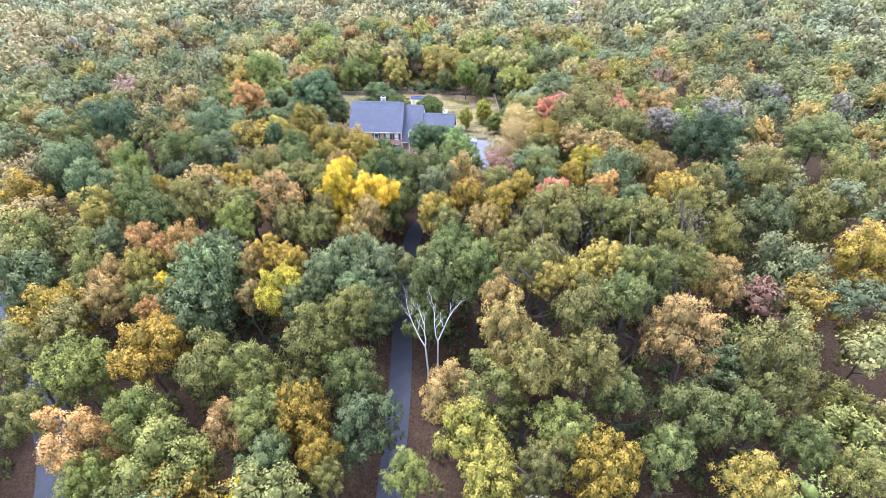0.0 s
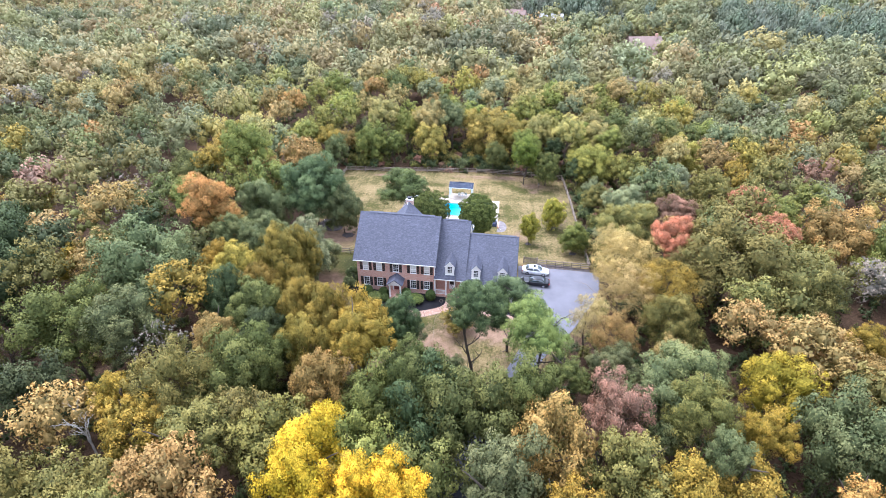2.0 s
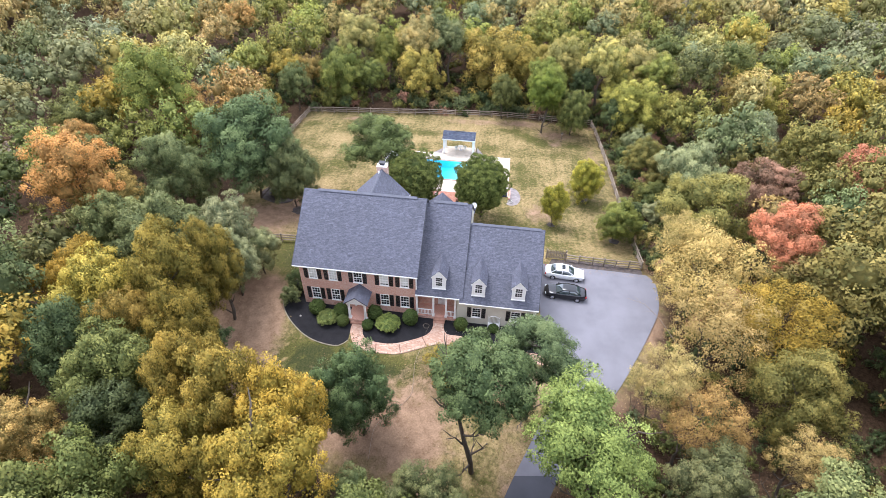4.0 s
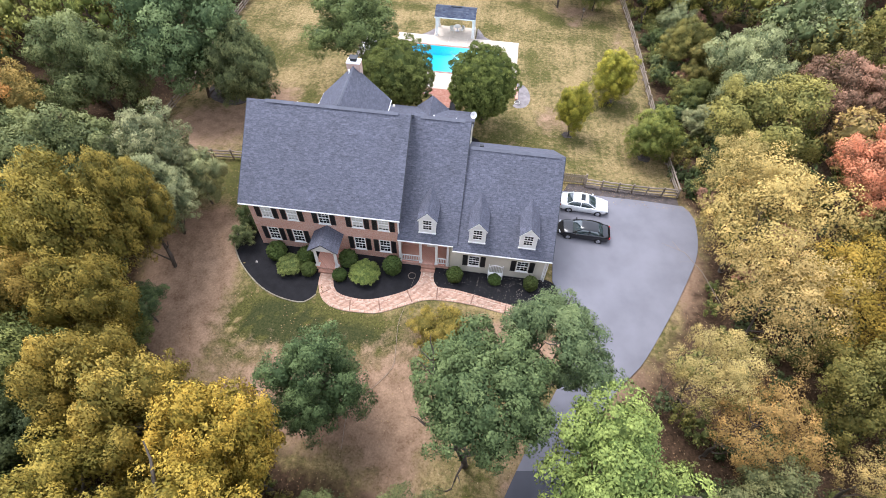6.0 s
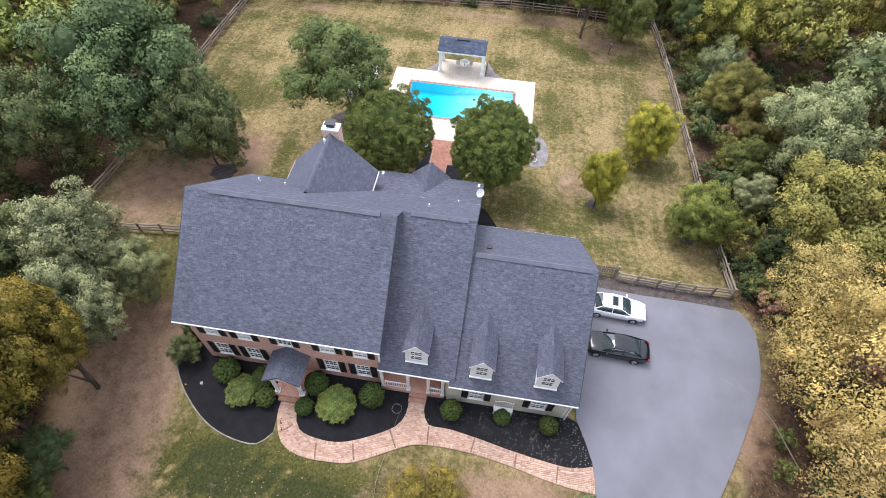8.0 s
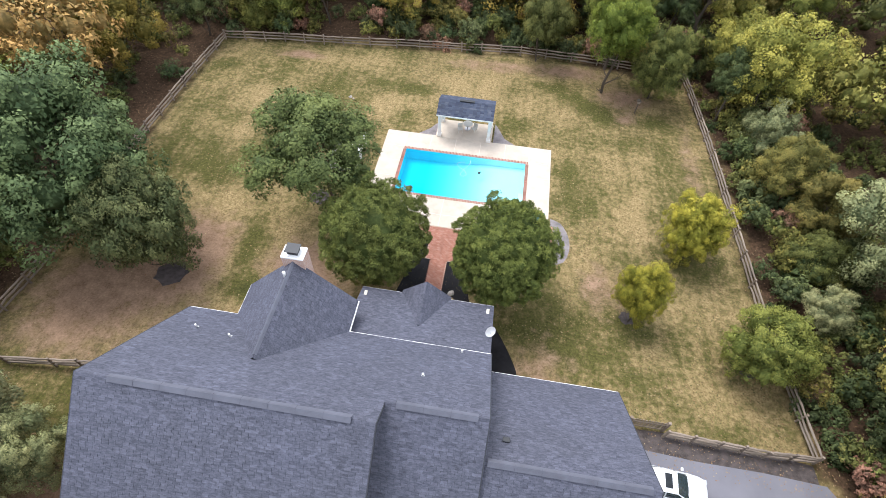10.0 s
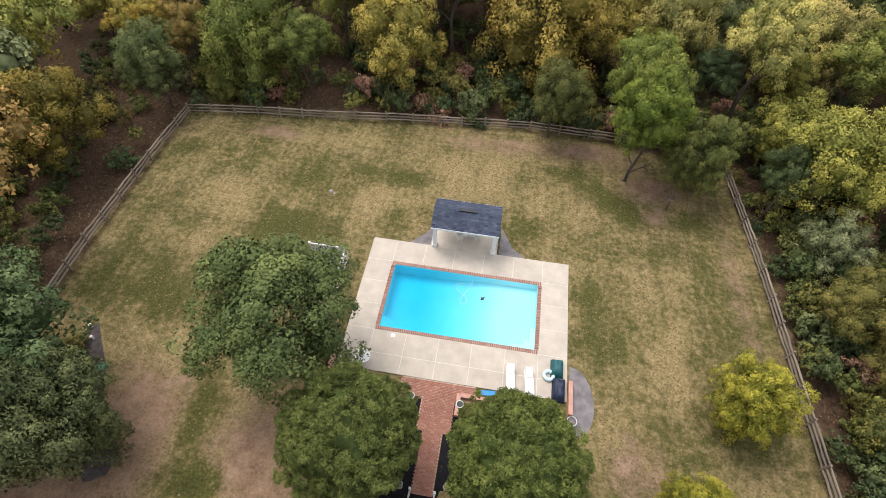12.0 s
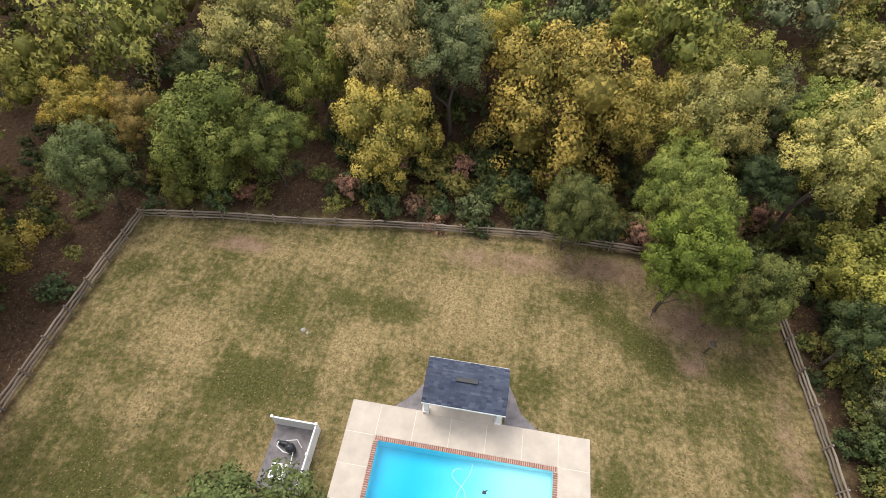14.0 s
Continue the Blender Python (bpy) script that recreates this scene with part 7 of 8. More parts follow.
def garden_chair(x, y, turn, z, label="white metal garden chair", material=None):
    ob = thing("garden_chair", (x, y, z), label, "chair", "garden chairs")
    m = material or M_WHITE
    for a in (-0.22, 0.22):
        for b in (-0.22, 0.22):
            bm = bmesh.new()
            tube(bm, [(a, b, 0), (a * 0.95, b * 0.95, 0.42)], 0.02, 6)
            part("leg", bm, m, ob)
    part("seat", boxes((-0.26, -0.26, 0.40, 0.26, 0.26, 0.46), bevel=0.02), m, ob)
    part("backrest", boxes((-0.25, 0.22, 0.46, 0.25, 0.27, 0.95), bevel=0.02), m, ob)
    ob.rotation_euler.z = turn
    return ob


garden_chair(13.2, 42.0, 0.3, DZ + 0.02, "pale cushioned garden chair in the pavilion", M_BLIND)
garden_chair(14.6, 42.3, -0.6, DZ + 0.02, "pale cushioned garden chair in the pavilion", M_BLIND)
deck_table = thing("round_table", (7.7, 29.5, DZ), "round white table standing on the pool deck", "table")
bm = bmesh.new()
disc(bm, (0, 0, 0.68), 0.57, 0.035, 32)
part("tabletop", bm, M_WHITE, deck_table)
bm = bmesh.new()
tube(bm, [(0, 0, 0), (0, 0, 0.68)], 0.05, 10)
disc(bm, (0, 0, 0), 0.3, 0.04, 20)
part("pedestal", bm, M_METAL, deck_table)
pot = thing("potted_plant", (7.62, 29.62, DZ + 0.715), "small dark plant in a pot on the white table", "plant")
bm = bmesh.new()
disc(bm, (0, 0, 0), 0.10, 0.16, 16, 0.13)
part("pot", bm, M_DARK_PLASTIC, pot)
leaves = new("leaves", EDGE[0])
leaves.parent, leaves.location, leaves.scale, leaves.color = pot, (0, 0, 0.3), (0.2, 0.2, 0.22), (0.10, 0.11, 0.06, 1)
tb = thing("round_table", (13.9, 42.6, DZ + 0.02), "small round pale table in the pavilion", "table")
bm = bmesh.new()
disc(bm, (0, 0, 0.68), 0.5, 0.04, 28)
part("tabletop", bm, M_BLIND, tb)
bm = bmesh.new()
tube(bm, [(0, 0, 0), (0, 0, 0.68)], 0.05, 10)
disc(bm, (0, 0, 0), 0.28, 0.04, 20)
part("pedestal", bm, M_METAL, tb)


def lounger(x, y, turn):
    ob = thing("sun_lounger", (x, y, DZ), "white slatted sun lounger on the pool deck", "lounger", "sun loungers")
    part("frame", boxes((-0.32, -0.95, 0.28, -0.26, 0.95, 0.34), (0.26, -0.95, 0.28, 0.32, 0.95, 0.34), (-0.32, -0.95, 0.28, 0.32, -0.89, 0.34)), M_WHITE, ob)
    for k in range(10):
        y0 = -0.85 + k * 0.12
        part("slat", boxes((-0.27, y0, 0.34, 0.27, y0 + 0.10, 0.37)), M_WHITE, ob)
    bm = boxes((-0.28, 0.0, 0.0, 0.28, 0.75, 0.04), bevel=0.01)
    bmesh.ops.transform(bm, matrix=Matrix.Translation((0, 0.36, 0.36)) @ Matrix.Rotation(radians(28), 4, "X"), verts=bm.verts)
    part("backrest", bm, M_WHITE, ob)
    for a in (-0.28, 0.28):
        for b in (-0.8, 0.8):
            part("leg", boxes((a - 0.03, b - 0.03, 0, a + 0.03, b + 0.03, 0.28)), M_WHITE, ob)
    ob.rotation_euler.z = turn


lounger(18.62, 29.75, 0.08)
lounger(20.0, 29.7, 0.12)


def covered(x, y, sx, sy, h, material, label, seed):
    """A lumpy tied-down cover over something stacked on the deck."""
    bm = bmesh.new()
    bmesh.ops.create_grid(bm, x_segments=10, y_segments=10, size=0.5)
    r = random.Random(seed)
    for v in bm.verts:
        e = max(abs(v.co.x), abs(v.co.y)) * 2
        v.co.z = h * (1 - e ** 6) * (0.85 + 0.25 * noise.noise(Vector((v.co.x * 4 + seed, v.co.y * 4, 0)))) + 0.01
        v.co.x, v.co.y = v.co.x * sx, v.co.y * sy
    ob = part("furniture_cover", bm, material, None, smooth=True)
    ob.location = (x, y, DZ)
    return tagged(ob, label, "cover")


covered(22.0, 31.2, 0.95, 1.4, 0.7, M_TEAL, "dark teal cover over stacked pool things", 3)
covered(22.15, 29.55, 0.95, 1.8, 0.8, M_NAVY, "dark navy cover over pool furniture", 5)
bm = bmesh.new()
for k in range(24):
    a, b = k * math.tau / 24, (k + 1) * math.tau / 24
    for j in range(10):
        c, d = j * math.tau / 10, (j + 1) * math.tau / 10
        bm.faces.new([bm.verts.new(((0.34 + 0.14 * math.cos(q)) * math.cos(p), (0.34 + 0.14 * math.cos(q)) * math.sin(p), 0.14 + 0.14 * math.sin(q))) for p, q in ((a, c), (b, c), (b, d), (a, d))])
bmesh.ops.remove_doubles(bm, verts=bm.verts, dist=0.001)
ring = part("swim_ring", bm, plain("pale_teal_vinyl", (0.55, 0.72, 0.72), 0.35), None, smooth=True)
ring.location = (21.4, 30.55, DZ)
tagged(ring, "white and teal inflatable swim ring on the deck", "swim ring")
board = part("kickboard", boxes((-0.55, -0.2, 0, 0.55, 0.2, 0.05), bevel=0.04), M_BLUE_PLASTIC, None)
board.location, board.rotation_euler.z = (17.15, 28.5, DZ + 0.0), 0.1
tagged(board, "blue foam pool board lying by the deck edge", "pool board")


def pot(x, y, r=0.26):
    ob = thing("planter", (x, y, gz(x, y) + 0.05), "dark round planter pot beside the brick walk", "planter", "planters by the walk")
    bm = bmesh.new()
    tube(bm, [(0, 0, 0), (0, 0, 0.4), (0, 0, 0.45)], [r * 0.75, r, r * 1.08], 20)
    part("pot", bm, M_DARK_PLASTIC, ob)
    bm = bmesh.new()
    for k in range(20):
        a, b = k * math.tau / 20, (k + 1) * math.tau / 20
        bm.faces.new([bm.verts.new((q * math.cos(p), q * math.sin(p), 0.46)) for p, q in ((a, r * 0.86), (b, r * 0.86), (b, r * 1.06), (a, r * 1.06))])
    part("rim", bm, M_BLIND, ob, "pale rim")


lid = part("skimmer_lid", boxes((-0.15, -0.15, -0.02, 0.15, 0.15, 0.012), bevel=0.008), M_WHITE, None)
lid.location = (9.43, 31.86, DZ)
tagged(lid, "square white skimmer lid set in the pool deck", "lid")
pot(11.75, 27.25)
pot(15.25, 27.2)

# pool machinery behind a vinyl screen
sheet("gravel_pad", [(0.9, 34.2), (3.95, 34.2), (3.95, 38.35), (0.9, 38.35)], 0.06, M_GRAVEL, "grey gravel pad under the pool machinery", "gravel pad", 0.2)
screen = thing("vinyl_screen", (4.0, 38.4, gz(4, 38.4)), "L-shaped white vinyl privacy screen", "fence")
for x0, y0, x1, y1 in ((-3.1, -0.03, 0.0, 0.03), (-0.03, -4.0, 0.03, 0.0)):
    n = 20 if x1 - x0 > 1 else 26
    for k in range(n):
        if x1 - x0 > 1:
            a, b = x0 + (x1 - x0) * k / n, x0 + (x1 - x0) * (k + 1) / n
            part("board", boxes((a + 0.002, y0, 0.1, b - 0.002, y1, 1.42)), M_WHITE, screen)
        else:
            a, b = y0 + (y1 - y0) * k / n, y0 + (y1 - y0) * (k + 1) / n
            part("board", boxes((x0, a + 0.002, 0.1, x1, b - 0.002, 1.42)), M_WHITE, screen)
part("rail", boxes((-3.1, -0.05, 1.42, 0.0, 0.05, 1.52), (-3.1, -0.05, 0.06, 0.0, 0.05, 0.14)), M_WHITE, screen)
part("rail", boxes((-0.05, -4.0, 1.42, 0.05, 0.0, 1.52), (-0.05, -4.0, 0.06, 0.05, 0.0, 0.14)), M_WHITE, screen)
for x, y in ((0, 0), (-3.1, 0), (0, -2), (0, -4)):
    part("post", boxes((x - 0.07, y - 0.07, -0.3, x + 0.07, y + 0.07, 1.6), (x - 0.09, y - 0.09, 1.6, x + 0.09, y + 0.09, 1.65), bevel=0.01), M_WHITE, screen)
heater = thing("pool_heater", (2.3, 35.2, gz(2.3, 35.2) + 0.06), "white box-shaped pool heat pump with a top fan", "heat pump")
part("cabinet", boxes((-0.5, -0.5, 0, 0.5, 0.5, 0.9), bevel=0.04), M_WHITE, heater)
bm = bmesh.new()
disc(bm, (0, 0, 0.9), 0.34, 0.03, 28)
fan = part("fan_grille", bm, M_DARK_PLASTIC, heater, "dark round fan grille")
bm = bmesh.new()
for k in range(5):
    a = k * math.tau / 5
    tube(bm, [(0.05 * math.cos(a), 0.05 * math.sin(a), 0.945), (0.3 * math.cos(a + 0.3), 0.3 * math.sin(a + 0.3), 0.945)], 0.045, 5)
part("fan_blade", bm, M_METAL, fan)
pump = thing("pool_pump", (2.55, 36.8, gz(2.5, 36.8) + 0.06), "black pool pump and filter with white pipes", "pump")
bm = bmesh.new()
tube(bm, [(0, 0, 0), (0, 0, 0.7), (0, 0, 0.95), (0, 0, 1.05)], [0.3, 0.33, 0.25, 0.08], 20)
part("filter_tank", bm, M_DARK_PLASTIC, pump)
bm = bmesh.new()
tube(bm, [(-0.9, 0.3, 0.25), (-0.35, 0.3, 0.25)], 0.16, 14)
disc(bm, (-0.95, 0.3, 0.1), 0.14, 0.4, 14)
part("motor", bm, M_DARK_PLASTIC, pump)
bm = bmesh.new()
tube(bm, [(-0.95, 0.3, 0.5), (-0.95, 0.0, 0.55), (-0.4, -0.3, 0.55), (0, -0.3, 0.4)], 0.035, 8)
tube(bm, [(0.25, -0.2, 0.5), (0.3, -0.9, 0.4), (0.0, -1.2, 0.4)], 0.035, 8)
tube(bm, [(-0.5, 0.5, 0.3), (0.3, 0.6, 0.6), (0.7, 0.2, 0.3)], 0.03, 8)
part("pipe", bm, M_WHITE, pump, "white plastic pipe")

# ---- split-rail fence ----
rail_variants, post_variants = [], []
for i in range(4):
    bm = bmesh.new()
    r = random.Random(i)
    tube(bm, [(x, r.uniform(-0.03, 0.03), r.uniform(-0.03, 0.03)) for x in (-0.52, -0.25, 0.0, 0.25, 0.52)], [0.06, 0.085, 0.08, 0.082, 0.055], 6)
    me = bpy.data.meshes.new("rail")
    bm.to_mesh(me)
    bm.free()
    me.materials.append(M_FENCE)
    rail_variants.append(me)
    bm = boxes((-0.075, -0.065, -0.5, 0.075, 0.065, 1.28 + 0.05 * r.uniform(-1, 1)), bevel=0.012)
    me = bpy.data.meshes.new("post")
    bm.to_mesh(me)
    bm.free()
    me.materials.append(M_FENCE)
    post_variants.append(me)


def fence(corners, label="weathered grey-brown three-rail split-rail fence", gap=2.75, rails=3):
    """Posts and rough rails along corners, following the ground."""
    base = corners[0]
    ob = thing("fence", (base[0], base[1], gz(*base)), label, "fence", "split-rail fences")
    r = random.Random(int(base[0] * 10 + base[1]))
    spots = []
    for (ax, ay), (bx, by) in zip(corners, corners[1:]):
        n = max(1, round(math.hypot(bx - ax, by - ay) / gap))
        spots += [(ax + (bx - ax) * k / n, ay + (by - ay) * k / n) for k in range(n)]
    spots.append(corners[-1])
    origin = ob.location
    for i, (x, y) in enumerate(spots):
        p = new("post", post_variants[i % 4])
        p.parent, p.location = ob, Vector((x, y, gz(x, y))) - origin
        p.rotation_euler = (r.uniform(-0.05, 0.05), r.uniform(-0.05, 0.05), r.uniform(-0.4, 0.4))
    for (ax, ay), (bx, by) in zip(spots, spots[1:]):
        for k in range(rails):
            h = 0.35 + 0.38 * k
            a, b = Vector((ax, ay, gz(ax, ay) + h + r.uniform(-0.05, 0.05))), Vector((bx, by, gz(bx, by) + h + r.uniform(-0.05, 0.05)))
            rail = new("rail", r.choice(rail_variants))
            rail.parent, rail.location = ob, (a + b) / 2 - origin
            d = b - a
            rail.rotation_euler = (r.uniform(0, 6), -math.asin(d.z / d.length), math.atan2(d.y, d.x))
            rail.scale = (d.length, 1.0, 1.0)
    return ob


fence([(-16.7, 11.2), (-17.4, 22), (-18.2, 36), (-18.1, 54.6)])
fence([(-18.1, 54.6), (-10.8, 55.7), (-3.5, 56.4), (3.1, 57.3), (8.8, 57.9), (18.5, 58.8), (28, 58.6), (38.1, 57.6)])
fence([(38.1, 57.6), (38.5, 54.5), (39.2, 40.2), (39.6, 30), (39.8, 24), (39.95, 12.4)])
fence([(30.5, 12.5), (33.9, 12.35), (36.7, 12.25), (39.95, 12.4)], gap=1.7)
fence([(-16.7, 11.2), (-13.5, 10.0), (-10.3, 10.35), (-6.4, 10.8), (0.4, 11.2)], gap=2.6)
gate = thing("wooden_gate", (28.3, 12.95, gz(28.3, 12.95)), "weathered wooden picket gate beside the wing", "gate")
part("gate_frame", boxes((-0.1, -0.04, 0.25, 2.2, 0.0, 0.37), (-0.1, -0.04, 0.95, 2.2, 0.0, 1.07)), M_FENCE, gate)
for k in range(11):
    part("picket", boxes((0.0 + k * 0.2, 0.0, 0.08, 0.13 + k * 0.2, 0.03, 1.3 + 0.03 * (k % 2))), M_FENCE, gate)
for x in (-0.15, 2.25):
    part("post", boxes((x - 0.09, -0.09, -0.4, x + 0.09, 0.09, 1.5), bevel=0.012), M_FENCE, gate)


# ---- cars ----
def car(x, y, turn, paint, label, sunroof, length=4.8):
    """A saloon: shaped body, glazed cabin with pillars and roof, wheels, lamps, mirrors."""
    ob = thing("car", (x, y, gz(x, y) + 0.05), label, "car", "parked cars")
    k = length / 4.8
    stations = [(-2.40, 0.54, 0.42, 0.74), (-2.34, 0.70, 0.30, 0.88), (-2.1, 0.86, 0.22, 0.97), (-1.6, 0.895, 0.2, 1.0), (-0.8, 0.905, 0.2, 0.985), (0.0, 0.91, 0.2, 0.96), (0.8, 0.905, 0.2, 0.945), (1.25, 0.895, 0.2, 0.93), (1.8, 0.865, 0.22, 0.87), (2.1, 0.80, 0.25, 0.80), (2.28, 0.68, 0.30, 0.71), (2.37, 0.54, 0.36, 0.62), (2.4, 0.40, 0.40, 0.56)]
    rings = []
    for sx, w, lo, hi in stations:
        half = [(0.0, lo), (w * 0.85, lo), (w * 0.97, lo + 0.1), (w, (lo + hi) / 2), (w * 0.985, hi - 0.12), (w * 0.93, hi - 0.04), (w * 0.82, hi), (w * 0.4, hi + 0.025), (0.0, hi + 0.03)]
        rings.append([(sx * k, a, b) for a, b in half] + [(sx * k, -a, b) for a, b in half[-2:0:-1]])
    body_bm = bmesh.new()
    made = [[body_bm.verts.new(p) for p in ring] for ring in rings]
    for a, b in zip(made, made[1:]):
        n = len(a)
        for i in range(n):
            body_bm.faces.new((a[i], a[(i + 1) % n], b[(i + 1) % n], b[i]))
    body_bm.faces.new(made[0]), body_bm.faces.new(made[-1][::-1])
    body = part("body", body_bm, paint, ob, smooth=True)
    levels = [(0.93, -1.72, 1.12, 0.80), (1.05, -1.62, 0.92, 0.79), (1.20, -1.40, 0.62, 0.74), (1.34, -1.12, 0.34, 0.675), (1.405, -0.9, 0.12, 0.60)]
    cab = bmesh.new()
    loops = []
    for z, xr, xf, w in levels:
        loops.append([cab.verts.new((a * k, b, z)) for a, b in ((xr, -w * 0.82), (xr + 0.12, -w), ((xr + xf) / 2, -w * 1.02), (xf - 0.2, -w), (xf, -w * 0.78), (xf + 0.06, 0.0), (xf, w * 0.78), (xf - 0.2, w), ((xr + xf) / 2, w * 1.02), (xr + 0.12, w), (xr, w * 0.82), (xr - 0.05, 0.0))])
    for a, b in zip(loops, loops[1:]):
        for i in range(12):
            cab.faces.new((a[i], a[(i + 1) % 12], b[(i + 1) % 12], b[i]))
    cab.faces.new(loops[-1])
    part("glasshouse", cab, M_CAR_GLASS, ob, "dark tinted glass", True)
    roof = bmesh.new()
    rings = []
    for sx, z, w in ((-1.16, 1.375, 0.60), (-0.95, 1.412, 0.625), (-0.4, 1.44, 0.65), (0.1, 1.425, 0.635), (0.34, 1.375, 0.615)):
        rings.append([roof.verts.new((sx * k, b, z + c)) for b, c in ((-w - 0.03, -0.05), (-w, 0.0), (-w * 0.5, 0.02), (0, 0.028), (w * 0.5, 0.02), (w, 0.0), (w + 0.03, -0.05))])
    for a, b in zip(rings, rings[1:]):
        for i in range(6):
            roof.faces.new((a[i], a[i + 1], b[i + 1], b[i]))
    part("roof", roof, paint, ob, smooth=True)
    for s in (-1, 1):
        for pts in (((1.08, 0.78, 0.94), (0.30, 0.63, 1.38)), ((-1.7, 0.74, 0.97), (-1.12, 0.61, 1.38)), ((-0.35, 0.83, 0.95), (-0.38, 0.66, 1.41))):
            bm = bmesh.new()
            tube(bm, [(p[0] * k, s * p[1], p[2]) for p in pts], [0.05, 0.04], 6)
            part("pillar", bm, paint, ob)
        part("mirror", boxes((0.72 * k, s * 0.98 - 0.1, 0.94, 0.86 * k, s * 0.98 + 0.1, 1.07), bevel=0.03), paint, ob)
        part("headlight", boxes((2.12 * k, s * 0.62 - 0.17, 0.60, 2.33 * k, s * 0.62 + 0.13, 0.73), bevel=0.03), M_LAMP_CLEAR, ob, "clear headlight")
        part("tail_light", boxes((-2.38 * k, s * 0.64 - 0.16, 0.68, -2.22 * k, s * 0.64 + 0.16, 0.86), bevel=0.03), M_LAMP_RED, ob, "red tail light")
        for wx in (-1.38, 1.42):
            bm = bmesh.new()
            tube(bm, [(wx * k, s * 0.72, 0.33), (wx * k, s * 0.925, 0.33)], 0.335, 24)
            tyre = part("wheel", bm, M_RUBBER, ob, "black tyre")
            bm = bmesh.new()
            tube(bm, [(wx * k, s * 0.90, 0.33), (wx * k, s * 0.935, 0.33)], [0.23, 0.20], 20)
            part("rim", bm, M_CHROME, tyre, "silver alloy rim")
    part("bumper", boxes((2.25 * k, -0.6, 0.3, 2.42 * k, 0.6, 0.42), bevel=0.03), M_DARK_PLASTIC, ob)
    part("grille", boxes((2.3 * k, -0.38, 0.46, 2.41 * k, 0.38, 0.6), bevel=0.02), M_DARK_PLASTIC, ob)
    if sunroof:
        part("sunroof", boxes((-0.42 * k, -0.42, 1.462, 0.0, 0.42, 1.474), bevel=0.004), M_GLASS, ob, "dark sunroof")
    ob.rotation_euler.z = turn
    return ob


car(30.15, 9.3, radians(-3), M_CAR_WHITE, "white four-door saloon car parked on the asphalt", True)
car(30.05, 5.85, radians(177), M_CAR_BLACK, "glossy black four-door saloon car parked on the asphalt", False, 4.85)

sheet("planting_bed", [(28.0, 10.6), (33.0, 10.9), (36.5, 10.9), (39.9, 10.9), (39.9, 12.2), (34.0, 12.9), (28.9, 12.75)], 0.06, M_OLD_MULCH, "leaf-strewn mulch strip between the driveway and the fence", "planting bed", 0.12)

# ---- shrubs ----
SPIKY = [crown_mesh(seed=450 + i, lobes=90, sprays=9, leaves=14, size=0.085, lobe=(0.10, 0.15), flat=0.75, low=-0.3, deep=0.78, spread=0.015, spray=0.05, core=0, aspect=0.11, open_skin=0.9, inner=0.8) for i in range(2)]
for i, (x, y, rad, h, colour, mesh) in enumerate((
        (2.3, -0.7, 0.95, 1.5, DARK, BUSH[0]), (5.05, -0.8, 0.85, 1.4, DARK, BUSH[1]), (5.6, -2.1, 0.72, 1.1, DARK, BUSH[0]), (8.85, -0.6, 0.85, 1.5, DARK, BUSH[1]), (8.45, -2.25, 0.66, 1.05, GREEN, BUSH[0]),
        (12.9, -0.85, 0.88, 1.7, DARK, BUSH[1]), (18.5, -0.95, 0.75, 1.5, GREEN, BUSH[0]), (22.05, -0.75, 0.6, 0.8, SAGE, BUSH[1]), (25.2, -0.95, 0.66, 1.5, GREEN, BUSH[0]),
        (3.85, -1.9, 1.15, 1.15, LIME, SPIKY[0]), (10.6, -1.75, 1.35, 1.2, LIME, SPIKY[1]), (12.3, 19.6, 0.7, 1.0, GREEN, BUSH[1]), (15.6, 19.8, 0.75, 1.1, OLIVE, BUSH[0]), (20.2, 14.0, 0.8, 1.2, DARK, BUSH[1]),
        (-13.3, 26.9, 0.9, 1.0, OLIVE, EDGE[2]), (-12.2, 23.2, 1.1, 1.2, GREEN, EDGE[1]),
        (-1.1, 0.2, 1.15, 2.1, SAGE, EDGE[0]), (-0.9, 2.4, 1.35, 2.6, DARK, EDGE[1]), (-0.7, 4.6, 1.1, 2.2, GREEN, EDGE[2]))):
    ob = new("bush", mesh)
    ob.location, ob.scale = (x, y, gz(x, y) + h * 0.45), (rad, rad, h * 0.62)
    ob.rotation_euler.z = i * 1.3
    rr = random.Random(i)
    ob.color = tint_of((0.19, 0.235, 0.07) if mesh in SPIKY else (0.085, 0.125, 0.036) if mesh in BUSH else colour, rr, 0.08, 0.8 if mesh in BUSH else 1.0)
    kind = "spiky light-green juniper bush" if mesh in SPIKY else "clipped rounded evergreen bush" if mesh in BUSH else "loose grey-green evergreen bush"
    tagged(ob, f"{kind} in dark mulch" + (" against the house" if y < 20 else ""), "bush", "foundation bushes")
tree("ornamental_tree", 18.0, -7.4, 3.0, 2.5, OCHRE, EDGE[1], BRANCHY[1], 0.72, label="low spreading olive-gold ornamental tree on the lawn")
for x, y, rad in ((29.2, 22.0, 0.6), (34.4, 29.7, 0.65), (37.6, 18.9, 0.7), (-7.2, 19.6, 1.25), (1.6, 30.4, 0.9)):
    sheet("mulch_ring", [(x + rad * (1 + 0.13 * math.sin(a * 2.3 + x)) * math.cos(a * math.tau / 20), y + rad * (1 + 0.13 * math.sin(a * 1.7 + y)) * math.sin(a * math.tau / 20)) for a in range(20)], 0.05, M_OLD_MULCH, "round dark mulch ring under a garden tree", "mulch ring", 0.1)

